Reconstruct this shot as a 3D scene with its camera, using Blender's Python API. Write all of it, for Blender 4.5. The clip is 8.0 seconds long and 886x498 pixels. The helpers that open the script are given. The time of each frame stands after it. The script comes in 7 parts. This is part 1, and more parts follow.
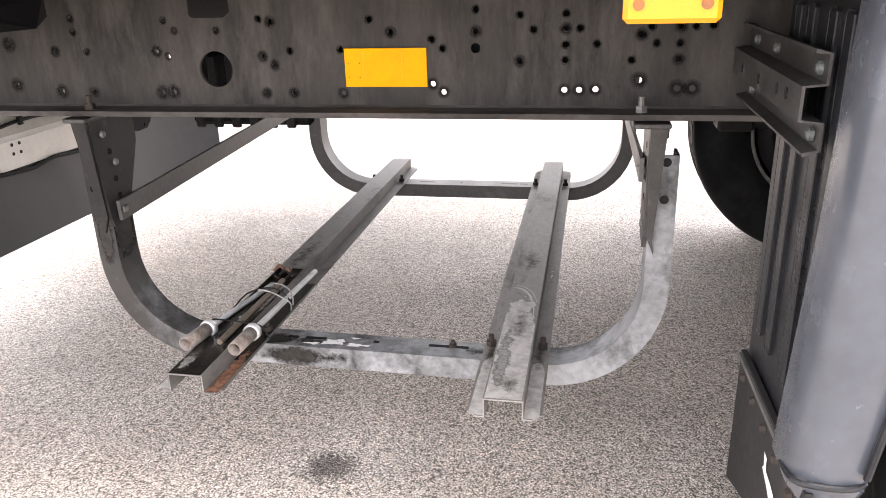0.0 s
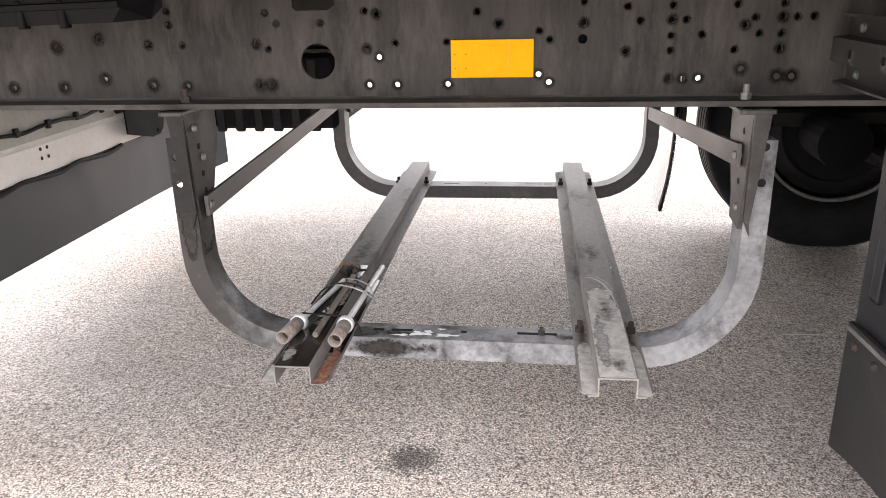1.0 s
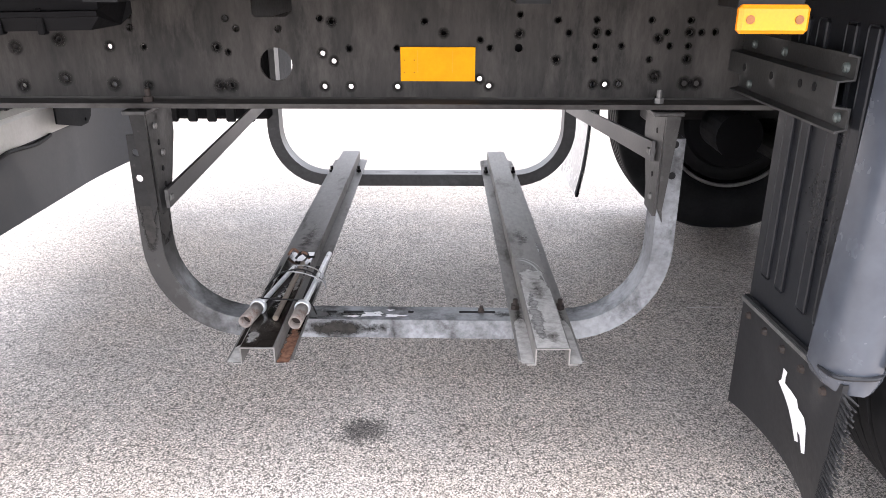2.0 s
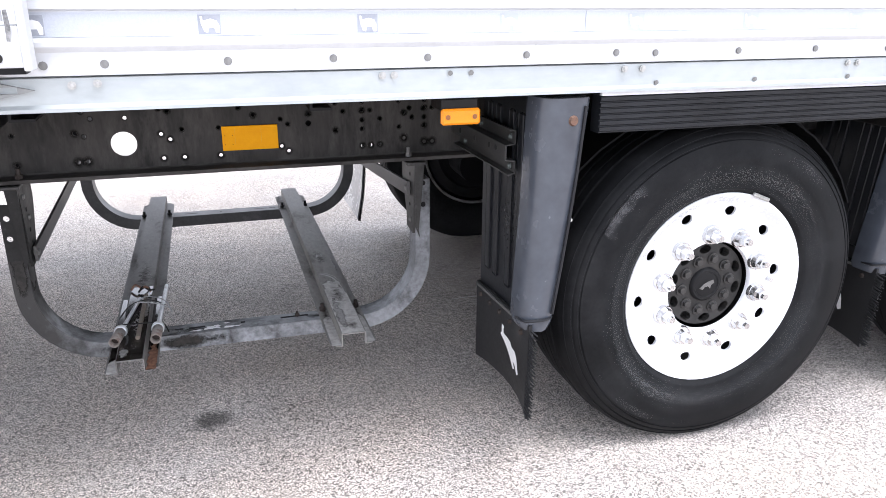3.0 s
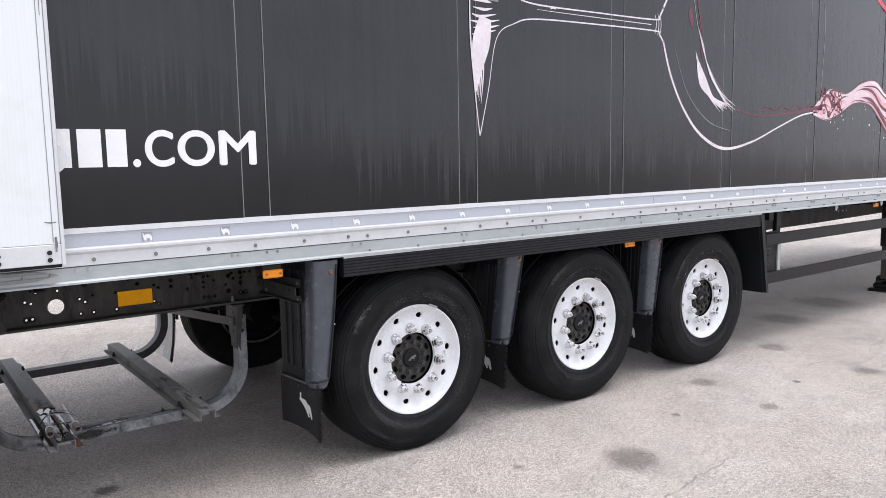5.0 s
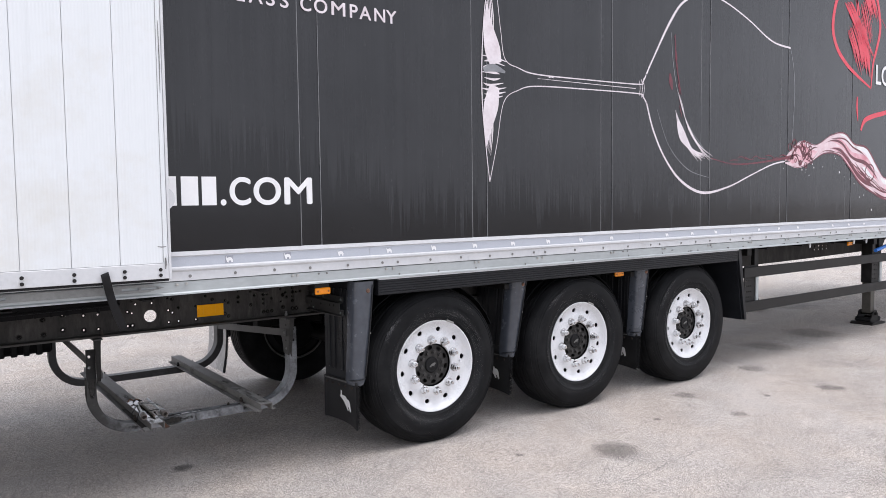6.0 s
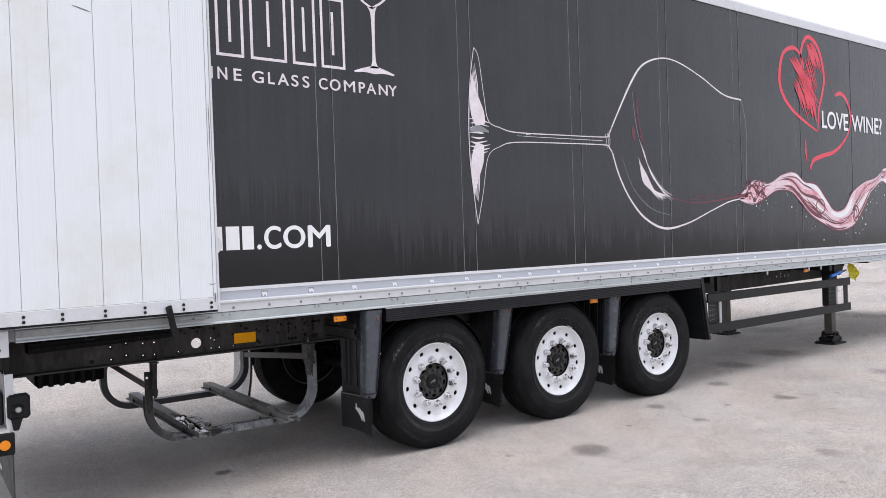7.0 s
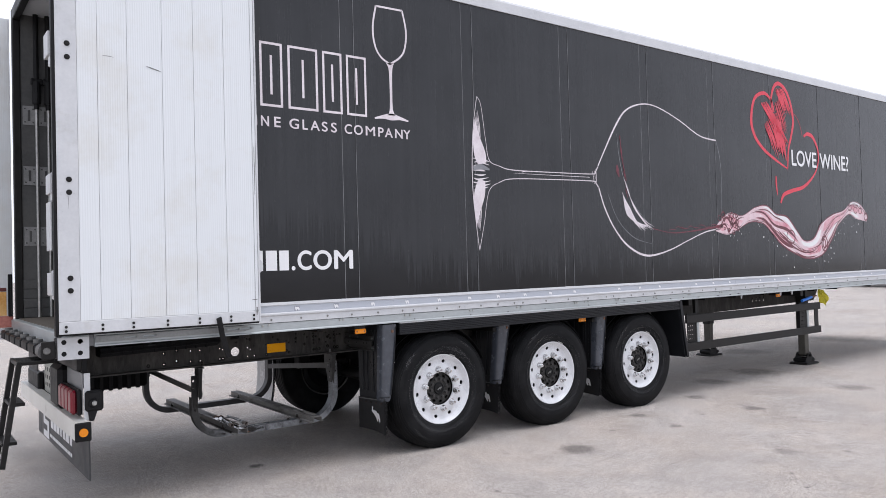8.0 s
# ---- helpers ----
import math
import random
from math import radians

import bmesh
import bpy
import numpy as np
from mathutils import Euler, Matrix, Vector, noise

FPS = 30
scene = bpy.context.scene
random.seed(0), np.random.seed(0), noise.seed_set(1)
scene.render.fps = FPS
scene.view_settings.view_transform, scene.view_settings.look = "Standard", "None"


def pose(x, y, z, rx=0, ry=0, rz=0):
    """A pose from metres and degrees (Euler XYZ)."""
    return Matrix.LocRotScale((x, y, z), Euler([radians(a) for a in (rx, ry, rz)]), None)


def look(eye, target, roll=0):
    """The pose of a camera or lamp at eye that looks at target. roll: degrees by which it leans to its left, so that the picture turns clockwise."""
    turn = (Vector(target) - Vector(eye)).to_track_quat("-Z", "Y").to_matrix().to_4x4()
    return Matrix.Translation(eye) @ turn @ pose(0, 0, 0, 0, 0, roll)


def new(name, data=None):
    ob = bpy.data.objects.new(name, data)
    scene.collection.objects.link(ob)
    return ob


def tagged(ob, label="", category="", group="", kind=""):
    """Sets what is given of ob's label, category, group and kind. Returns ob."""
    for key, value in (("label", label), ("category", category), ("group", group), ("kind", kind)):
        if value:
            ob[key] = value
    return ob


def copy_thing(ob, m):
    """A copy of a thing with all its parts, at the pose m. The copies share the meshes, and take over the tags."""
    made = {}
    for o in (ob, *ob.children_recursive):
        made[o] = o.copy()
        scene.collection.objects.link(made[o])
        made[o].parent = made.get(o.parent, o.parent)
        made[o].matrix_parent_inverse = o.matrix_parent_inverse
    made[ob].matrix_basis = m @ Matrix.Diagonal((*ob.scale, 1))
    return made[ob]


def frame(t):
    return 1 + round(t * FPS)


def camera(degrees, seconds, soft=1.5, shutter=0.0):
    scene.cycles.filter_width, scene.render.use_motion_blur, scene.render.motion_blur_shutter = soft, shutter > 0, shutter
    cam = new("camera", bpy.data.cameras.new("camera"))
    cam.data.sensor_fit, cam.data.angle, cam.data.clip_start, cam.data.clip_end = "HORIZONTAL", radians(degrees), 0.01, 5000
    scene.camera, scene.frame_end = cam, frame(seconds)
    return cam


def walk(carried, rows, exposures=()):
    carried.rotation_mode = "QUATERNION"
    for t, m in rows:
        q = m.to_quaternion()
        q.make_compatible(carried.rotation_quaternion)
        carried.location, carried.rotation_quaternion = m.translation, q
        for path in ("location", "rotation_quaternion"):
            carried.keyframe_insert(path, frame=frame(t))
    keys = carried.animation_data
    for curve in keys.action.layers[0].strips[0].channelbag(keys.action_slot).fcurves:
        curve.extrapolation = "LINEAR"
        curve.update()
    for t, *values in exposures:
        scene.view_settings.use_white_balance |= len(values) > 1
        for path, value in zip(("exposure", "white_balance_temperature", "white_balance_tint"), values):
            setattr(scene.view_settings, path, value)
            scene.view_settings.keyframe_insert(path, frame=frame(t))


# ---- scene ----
cam = camera(61.1, 8.0, soft=0.8)
PATH = [
    (0, (-0.894, -0.8, 1.082), (-1.268, 1.038, 0.39), -1.7),
    (0.5, (-1.095, -0.881, 1.049), (-1.385, 0.984, 0.386), -1.7),
    (1, (-1.194, -0.892, 1.05), (-1.428, 0.981, 0.39), -1.4),
    (1.2, (-1.205, -0.89, 1.051), (-1.403, 0.985, 0.385), -1.2),
    (2.3, (-1.308, -1.162, 1.16), (-1.179, 0.703, 0.45), 0.7),
    (2.5, (-1.341, -1.267, 1.2), (-1.102, 0.59, 0.496), 0.9),
    (3, (-1.378, -1.657, 1.326), (-0.82, 0.15, 0.674), 0.3),
    (3.5, (-1.519, -2.022, 1.446), (-0.687, -0.295, 0.876), -0.7),
    (4, (-1.746, -2.378, 1.505), (-0.713, -0.724, 1.059), -1.7),
    (4.5, (-1.955, -2.764, 1.518), (-0.804, -1.161, 1.193), -1.6),
    (4.7, (-2.063, -2.921, 1.533), (-0.885, -1.329, 1.254), -1.5),
    (5.8, (-2.628, -3.676, 1.554), (-1.454, -2.064, 1.391), -0.1),
    (6, (-2.737, -3.819, 1.546), (-1.571, -2.199, 1.419), -0.7),
    (6.5, (-3.025, -4.152, 1.541), (-1.856, -2.531, 1.466), -1.4),
    (7, (-3.241, -4.524, 1.562), (-2.064, -2.907, 1.536), -2.0),
    (7.5, (-3.43, -4.814, 1.545), (-2.247, -3.202, 1.565), -2.1),
    (8, (-3.782, -5.126, 1.538), (-2.596, -3.516, 1.584), -1.6),
]
# exposure follows the camera as it leaves the shade
LIGHTS_EXPOSURE = [(0.0, 2.34, 6850, 16), (0.5, 2.22, 6850, 16), (1.2, 2.22, 6850, 16), (2.5, 1.90, 6000, 14), (3.5, 0.95, 6100, 14), (4.5, 0.54, 6200, 14), (6.0, 0.37, 6200, 14), (8.0, 0.14, 6100, 14)]
walk(cam, [(t, look(eye, target, roll)) for t, eye, target, roll in PATH], LIGHTS_EXPOSURE)

# ---- world and sun: thin bright cloud, the sun high overhead ----
world = bpy.data.worlds.new("overcast_sky")
scene.world = world
world.use_nodes = True
wn, wl = world.node_tree.nodes, world.node_tree.links
sky = wn.new("ShaderNodeTexSky")
sky.sky_type, sky.sun_disc = "NISHITA", False
sky.sun_elevation, sky.sun_rotation = radians(74), radians(165)
sky.air_density, sky.dust_density, sky.ozone_density = 1.0, 4.0, 1.0
pale = wn.new("ShaderNodeHueSaturation")
pale.inputs["Saturation"].default_value = 0.2
pale.inputs["Value"].default_value = 1.0
wl.new(sky.outputs["Color"], pale.inputs["Color"])
veil = wn.new("ShaderNodeMixRGB")
veil.inputs["Fac"].default_value = 0.6
haze_at, haze_z, haze = wn.new("ShaderNodeTexCoord"), wn.new("ShaderNodeSeparateXYZ"), wn.new("ShaderNodeValToRGB")
haze.color_ramp.elements[0].color, haze.color_ramp.elements[1].color = (1.14, 1.15, 1.19, 1), (0.48, 0.51, 0.55, 1)
haze.color_ramp.elements[1].position = 0.76
brighten = wn.new("ShaderNodeMixRGB")
brighten.blend_type = "MULTIPLY"
brighten.inputs["Fac"].default_value, brighten.inputs["Color2"].default_value = 1.0, (13.5, 13.5, 13.5, 1)
wl.new(haze_at.outputs["Generated"], haze_z.inputs["Vector"])
wl.new(haze_z.outputs["Z"], haze.inputs["Fac"])
wl.new(haze.outputs["Color"], brighten.inputs["Color1"])
wl.new(brighten.outputs["Color"], veil.inputs["Color2"])
wl.new(pale.outputs["Color"], veil.inputs["Color1"])
wl.new(veil.outputs["Color"], wn["Background"].inputs["Color"])
wn["Background"].inputs["Strength"].default_value = 0.120

sun = new("sun", bpy.data.lights.new("sun", "SUN"))
sun.data.energy, sun.data.angle, sun.data.color = 2.0, radians(38), (1.0, 0.96, 0.92)
sun.matrix_world = look((0.5, -0.75, 4.0), (0, 0, 0))


# ---- materials ----
def nodes_of(name):
    m = bpy.data.materials.new(name)
    m.use_nodes = True
    n, l = m.node_tree.nodes, m.node_tree.links
    return m, n, l, n["Principled BSDF"]


def coords(n, l, scale=(1, 1, 1), kind="Object"):
    tc, mp = n.new("ShaderNodeTexCoord"), n.new("ShaderNodeMapping")
    mp.inputs["Scale"].default_value = scale
    l.new(tc.outputs[kind], mp.inputs["Vector"])
    return mp.outputs["Vector"]


def noise_of(n, l, vec, scale, detail=4.0, rough=0.6):
    t = n.new("ShaderNodeTexNoise")
    t.inputs["Scale"].default_value, t.inputs["Detail"].default_value = scale, detail
    t.inputs["Roughness"].default_value = rough
    l.new(vec, t.inputs["Vector"])
    return t.outputs["Fac"]


def ramp_of(n, l, fac, stops):
    r = n.new("ShaderNodeValToRGB")
    while len(r.color_ramp.elements) < len(stops):
        r.color_ramp.elements.new(0.5)
    for e, (at, c) in zip(r.color_ramp.elements, stops):
        e.position = at
        e.color = (*c, 1) if len(c) == 3 else c
    l.new(fac, r.inputs["Fac"])
    return r.outputs["Color"]


def grey(v):
    return (v, v, v)


def mix_of(n, l, fac, a, b, how="MIX"):
    m = n.new("ShaderNodeMixRGB")
    m.blend_type = how
    for key, v in (("Fac", fac), ("Color1", a), ("Color2", b)):
        if isinstance(v, (int, float)):
            m.inputs[key].default_value = v
        elif isinstance(v, tuple):
            m.inputs[key].default_value = (*v, 1)
        else:
            l.new(v, m.inputs[key])
    return m.outputs["Color"]


def surface(name, a, b, rough=0.5, metal=0.0, scale=6.0, fine=90.0, bump=0.15, stretch=(1, 1, 1), spread=0.12,
            dirt=None, dirt_scale=3.0, dirt_at=(0.55, 0.75), depth=0.002, coat=0.0, spec=0.5):
    """Two tones mixed at a large and a small scale, with patches of dirt and a fine relief."""
    m, n, l, p = nodes_of(name)
    vec = coords(n, l, stretch)
    big, small = noise_of(n, l, vec, scale, 5), noise_of(n, l, vec, fine, 3)
    both = mix_of(n, l, 0.35, big, small)
    colour = ramp_of(n, l, both, [(0.35, a), (0.65, b)])
    rgh = ramp_of(n, l, both, [(0.3, grey(max(rough - spread, 0.03))), (0.7, grey(min(rough + spread, 1)))])
    if dirt:
        patch = ramp_of(n, l, noise_of(n, l, vec, dirt_scale, 8, 0.7), [(dirt_at[0], grey(0)), (dirt_at[1], grey(1))])
        colour = mix_of(n, l, patch, colour, dirt)
        rgh = mix_of(n, l, patch, rgh, grey(0.85))
    l.new(colour, p.inputs["Base Color"])
    l.new(rgh, p.inputs["Roughness"])
    p.inputs["Metallic"].default_value = metal
    p.inputs["Coat Weight"].default_value = coat
    p.inputs["Specular IOR Level"].default_value = spec
    if bump:
        bp = n.new("ShaderNodeBump")
        bp.inputs["Strength"].default_value, bp.inputs["Distance"].default_value = bump, depth
        l.new(small, bp.inputs["Height"])
        l.new(bp.outputs["Normal"], p.inputs["Normal"])
    return m


def asphalt():
    """Worn light asphalt with exposed stones, wide stains and a few oil spots."""
    m, n, l, p = nodes_of("worn_asphalt")
    vec = coords(n, l)
    grit = noise_of(n, l, vec, 400, 2.5, 0.7)
    vor = n.new("ShaderNodeTexVoronoi")
    vor.inputs["Scale"].default_value = 235
    l.new(vec, vor.inputs["Vector"])
    stone = ramp_of(n, l, vor.outputs["Color"], [(0.0, (0.62, 0.61, 0.60)), (1.0, (1.07, 1.06, 1.05))])
    chink = ramp_of(n, l, vor.outputs["Distance"], [(0.42, grey(1.03)), (0.74, grey(0.24))])
    gap = ramp_of(n, l, grit, [(0.35, grey(0.13)), (0.44, grey(0.68)), (0.56, grey(1.0))])
    gap = mix_of(n, l, 1.0, gap, chink, "MULTIPLY")
    colour = mix_of(n, l, 1.0, mix_of(n, l, 1.0, gap, (0.945, 0.895, 0.846), "MULTIPLY"), stone, "MULTIPLY")
    pits = ramp_of(n, l, noise_of(n, l, vec, 140, 2, 0.5), [(0.28, grey(0.55)), (0.38, grey(1))])
    colour = mix_of(n, l, 1.0, colour, pits, "MULTIPLY")
    wide = ramp_of(n, l, noise_of(n, l, vec, 0.55, 6, 0.65), [(0.3, (0.76, 0.745, 0.73)), (0.5, (0.93, 0.915, 0.90)), (0.7, (1.02, 1.005, 0.99))])
    colour = mix_of(n, l, 1.0, colour, wide, "MULTIPLY")
    mid = ramp_of(n, l, mix_of(n, l, 0.5, noise_of(n, l, vec, 6, 4, 0.6), noise_of(n, l, vec, 2.1, 6, 0.7)), [(0.34, grey(0.84)), (0.66, grey(1.12))])
    specks = ramp_of(n, l, noise_of(n, l, vec, 130, 2, 0.8), [(0.38, grey(0.66)), (0.60, grey(1.14))])
    colour = mix_of(n, l, 1.0, colour, specks, "MULTIPLY")
    colour = mix_of(n, l, 1.0, colour, mid, "MULTIPLY")
    hand = ramp_of(n, l, noise_of(n, l, vec, 48, 3, 0.8), [(0.36, grey(0.72)), (0.50, grey(1.02)), (0.64, grey(1.20))])
    colour = mix_of(n, l, 1.0, colour, hand, "MULTIPLY")
    # torn-out stones: small dark dents, thinly sown
    torn = n.new("ShaderNodeTexVoronoi")
    torn.inputs["Scale"].default_value = 17
    l.new(mix_of(n, l, 0.012, vec, noise_of(n, l, vec, 60, 2), "ADD"), torn.inputs["Vector"])
    dent = ramp_of(n, l, torn.outputs["Distance"], [(0.07, grey(0.50)), (0.17, grey(1))])
    keep = ramp_of(n, l, torn.outputs["Color"], [(0.45, grey(0)), (0.55, grey(1))])
    colour = mix_of(n, l, keep, colour, mix_of(n, l, 1.0, colour, dent, "MULTIPLY"))
    clay = ramp_of(n, l, noise_of(n, l, vec, 0.9, 5, 0.7), [(0.42, (1.0, 0.997, 1.005)), (0.62, (1.03, 0.988, 0.955))])
    colour = mix_of(n, l, 1.0, colour, clay, "MULTIPLY")
    crumb = n.new("ShaderNodeTexVoronoi")
    crumb.inputs["Scale"].default_value = 2.1
    wob = mix_of(n, l, 0.06, vec, noise_of(n, l, vec, 14, 3), "ADD")
    l.new(wob, crumb.inputs["Vector"])
    spot = ramp_of(n, l, crumb.outputs["Distance"], [(0.035, grey(0.42)), (0.075, grey(1))])
    colour = mix_of(n, l, 1.0, colour, spot, "MULTIPLY")
    # oil spots: centre, radius
    soaked = mix_of(n, l, 1.0, colour, ramp_of(n, l, grit, [(0.46, grey(0.05)), (0.60, grey(0.50))]), "MULTIPLY")
    warp = n.new("ShaderNodeMixRGB")
    warp.blend_type, warp.inputs["Fac"].default_value = "ADD", 0.09
    nv = n.new("ShaderNodeTexNoise")
    nv.inputs["Scale"].default_value = 9
    l.new(vec, nv.inputs["Vector"])
    l.new(vec, warp.inputs["Color1"])
    l.new(nv.outputs["Color"], warp.inputs["Color2"])
    broken = noise_of(n, l, vec, 130, 3, 0.7)
    for x, y, r, dark in ((-1.467, 0.583, 0.060, 0.20), (0.775, -0.752, 0.15, 0.45), (3.45, 0.0, 0.12, 0.55), (3.1, -2.4, 0.10, 0.6), (-0.72, -1.55, 0.06, 0.6),
                          (2.2, -0.2, 0.09, 0.6), (5.2, -0.9, 0.2, 0.7), (7.5, 1.95, 0.40, 0.65), (5.6, 0.6, 0.30, 0.6), (4.5, 0.5, 0.22, 0.6), (10.4, 1.7, 0.6, 0.7), (3.3, -0.78, 0.10, 0.45), (2.06, -0.765, 0.06, 0.6), (0.25, -0.45, 0.03, 0.5), (4.6, -2.0, 0.12, 0.65), (1.9, -1.9, 0.10, 0.75), (-1.9, -0.35, 0.07, 0.55)):
        sub = n.new("ShaderNodeVectorMath")
        sub.operation = "DISTANCE"
        sub.inputs[1].default_value = (x + 0.045, y + 0.045, 0.045)
        l.new(warp.outputs["Color"], sub.inputs[0])
        rag = n.new("ShaderNodeMath")
        rag.operation = "MULTIPLY_ADD"
        rag.inputs[1].default_value = r * 2.4
        l.new(broken, rag.inputs[0])
        l.new(sub.outputs["Value"], rag.inputs[2])
        off = n.new("ShaderNodeMath")
        off.operation = "SUBTRACT"
        off.inputs[1].default_value = r * 1.2
        l.new(rag.outputs["Value"], off.inputs[0])
        mask = ramp_of(n, l, off.outputs["Value"], [(r * 0.65, grey(1.15 - dark)), (min(r * 1.25, 1), grey(0))])
        colour = mix_of(n, l, mask, colour, soaked)
    l.new(colour, p.inputs["Base Color"])
    p.inputs["Roughness"].default_value = 0.85
    bp = n.new("ShaderNodeBump")
    bp.inputs["Strength"].default_value, bp.inputs["Distance"].default_value = 0.35, 0.0025
    l.new(gap, bp.inputs["Height"])
    l.new(bp.outputs["Normal"], p.inputs["Normal"])
    return m


def blot(name, a, b, rough, scale, ragged=0.9, metal=0.0, spec=0.4, soft=0.22, cover=0.35, centre=(0.5, 0.5, 0.5)):
    """Dirt or wear that thins out raggedly towards the rim of its patch."""
    m, n, l, p = nodes_of(name)
    tc = n.new("ShaderNodeTexCoord")
    mid = n.new("ShaderNodeVectorMath")
    mid.operation = "DISTANCE"
    mid.inputs[1].default_value = centre
    l.new(tc.outputs["Generated"], mid.inputs[0])
    vec = coords(n, l)
    mess = noise_of(n, l, vec, scale, 6, 0.7)
    add = n.new("ShaderNodeMath")
    add.operation = "MULTIPLY_ADD"
    add.inputs[1].default_value = ragged
    l.new(mess, add.inputs[0])
    l.new(mid.outputs["Value"], add.inputs[2])
    at = cover + 0.5 * ragged
    l.new(ramp_of(n, l, add.outputs["Value"], [(at - soft, grey(1)), (min(at, 1), grey(0))]), p.inputs["Alpha"])
    l.new(ramp_of(n, l, noise_of(n, l, vec, scale * 2.5, 4), [(0.35, a), (0.65, b)]), p.inputs["Base Color"])
    p.inputs["Roughness"].default_value, p.inputs["Metallic"].default_value, p.inputs["Specular IOR Level"].default_value = rough, metal, spec
    return m


def wall_vinyl():
    """Black printed wall, glossy below, with a thin grey dust film above that has run down in drips."""
    m, n, l, p = nodes_of("black_wall_vinyl")
    vec = coords(n, l, (1, 1, 1))
    sep = n.new("ShaderNodeSeparateXYZ")
    l.new(vec, sep.inputs[0])

    def plus(value, gain, base):
        node = n.new("ShaderNodeMath")
        node.operation = "MULTIPLY_ADD"
        node.inputs[1].default_value = gain
        l.new(value, node.inputs[0])
        l.new(base, node.inputs[2])
        return node.outputs["Value"]

    rear = n.new("ShaderNodeMapRange")
    rear.inputs["From Min"].default_value, rear.inputs["From Max"].default_value = -0.30, -0.95
    l.new(sep.outputs["X"], rear.inputs["Value"])
    edge = plus(noise_of(n, l, coords(n, l, (75, 1, 0.3)), 1.0, 2, 0.5), 0.75, sep.outputs["Z"])
    edge = plus(noise_of(n, l, coords(n, l, (10, 1, 0.3)), 1.0, 2, 0.5), 0.55, edge)
    edge = plus(rear.outputs["Result"], -0.32, edge)
    span = n.new("ShaderNodeMapRange")
    span.inputs["From Min"].default_value, span.inputs["From Max"].default_value = 2.13, 2.27
    l.new(edge, span.inputs["Value"])
    cloud = noise_of(n, l, vec, 1.3, 6, 0.6)
    clean = ramp_of(n, l, cloud, [(0.3, (0.0052, 0.0056, 0.0070)), (0.7, (0.0105, 0.0108, 0.0125))])
    film = ramp_of(n, l, mix_of(n, l, 0.4, cloud, noise_of(n, l, coords(n, l, (18, 1, 0.5)), 1.0, 5, 0.7)), [(0.36, (0.0140, 0.0148, 0.0172)), (0.64, (0.0280, 0.0290, 0.0322))])
    l.new(mix_of(n, l, span.outputs["Result"], clean, film), p.inputs["Base Color"])
    marks = mix_of(n, l, 0.5, noise_of(n, l, coords(n, l, (22, 1, 0.5)), 1.0, 5, 0.7), noise_of(n, l, vec, 1.6, 5, 0.7))
    gloss = mix_of(n, l, span.outputs["Result"], ramp_of(n, l, marks, [(0.36, grey(0.10)), (0.64, grey(0.18))]), ramp_of(n, l, marks, [(0.36, grey(0.20)), (0.64, grey(0.32))]))
    l.new(gloss, p.inputs["Roughness"])
    p.inputs["Specular IOR Level"].default_value = 0.36
    swell = mix_of(n, l, 0.35, noise_of(n, l, vec, 2.6, 2), noise_of(n, l, coords(n, l, (26, 1, 3.0)), 1.0, 3))
    bp = n.new("ShaderNodeBump")
    bp.inputs["Strength"].default_value, bp.inputs["Distance"].default_value = 0.30, 0.004
    l.new(swell, bp.inputs["Height"])
    l.new(bp.outputs["Normal"], p.inputs["Normal"])
    return m


def ribbed_white():
    """White coated door panel with fine upright ribs and faint stains."""
    m, n, l, p = nodes_of("white_ribbed_panel")
    vec = coords(n, l)
    stain = ramp_of(n, l, noise_of(n, l, vec, 1.6, 7, 0.7), [(0.5, (0.70, 0.725, 0.74)), (0.8, (0.62, 0.61, 0.57))])
    runs = ramp_of(n, l, noise_of(n, l, coords(n, l, (40, 1, 0.6)), 1, 4, 0.7), [(0.55, grey(1)), (0.8, grey(0.93))])
    l.new(mix_of(n, l, 1.0, stain, runs, "MULTIPLY"), p.inputs["Base Color"])
    p.inputs["Roughness"].default_value = 0.32
    wave = n.new("ShaderNodeTexWave")
    wave.bands_direction = "X"
    wave.inputs["Scale"].default_value = 22
    l.new(vec, wave.inputs["Vector"])
    bp = n.new("ShaderNodeBump")
    bp.inputs["Strength"].default_value, bp.inputs["Distance"].default_value = 0.11, 0.004
    l.new(wave.outputs["Fac"], bp.inputs["Height"])
    l.new(bp.outputs["Normal"], p.inputs["Normal"])
    return m


def reflector(name, colour, rough=0.25):
    m, n, l, p = nodes_of(name)
    vec = coords(n, l)
    vor = n.new("ShaderNodeTexVoronoi")
    vor.inputs["Scale"].default_value = 420
    l.new(vec, vor.inputs["Vector"])
    l.new(ramp_of(n, l, vor.outputs["Color"], [(0, tuple(c * 0.93 for c in colour)), (1, tuple(min(c * 1.06, 1) for c in colour))]), p.inputs["Base Color"])
    p.inputs["Roughness"].default_value = rough
    return m


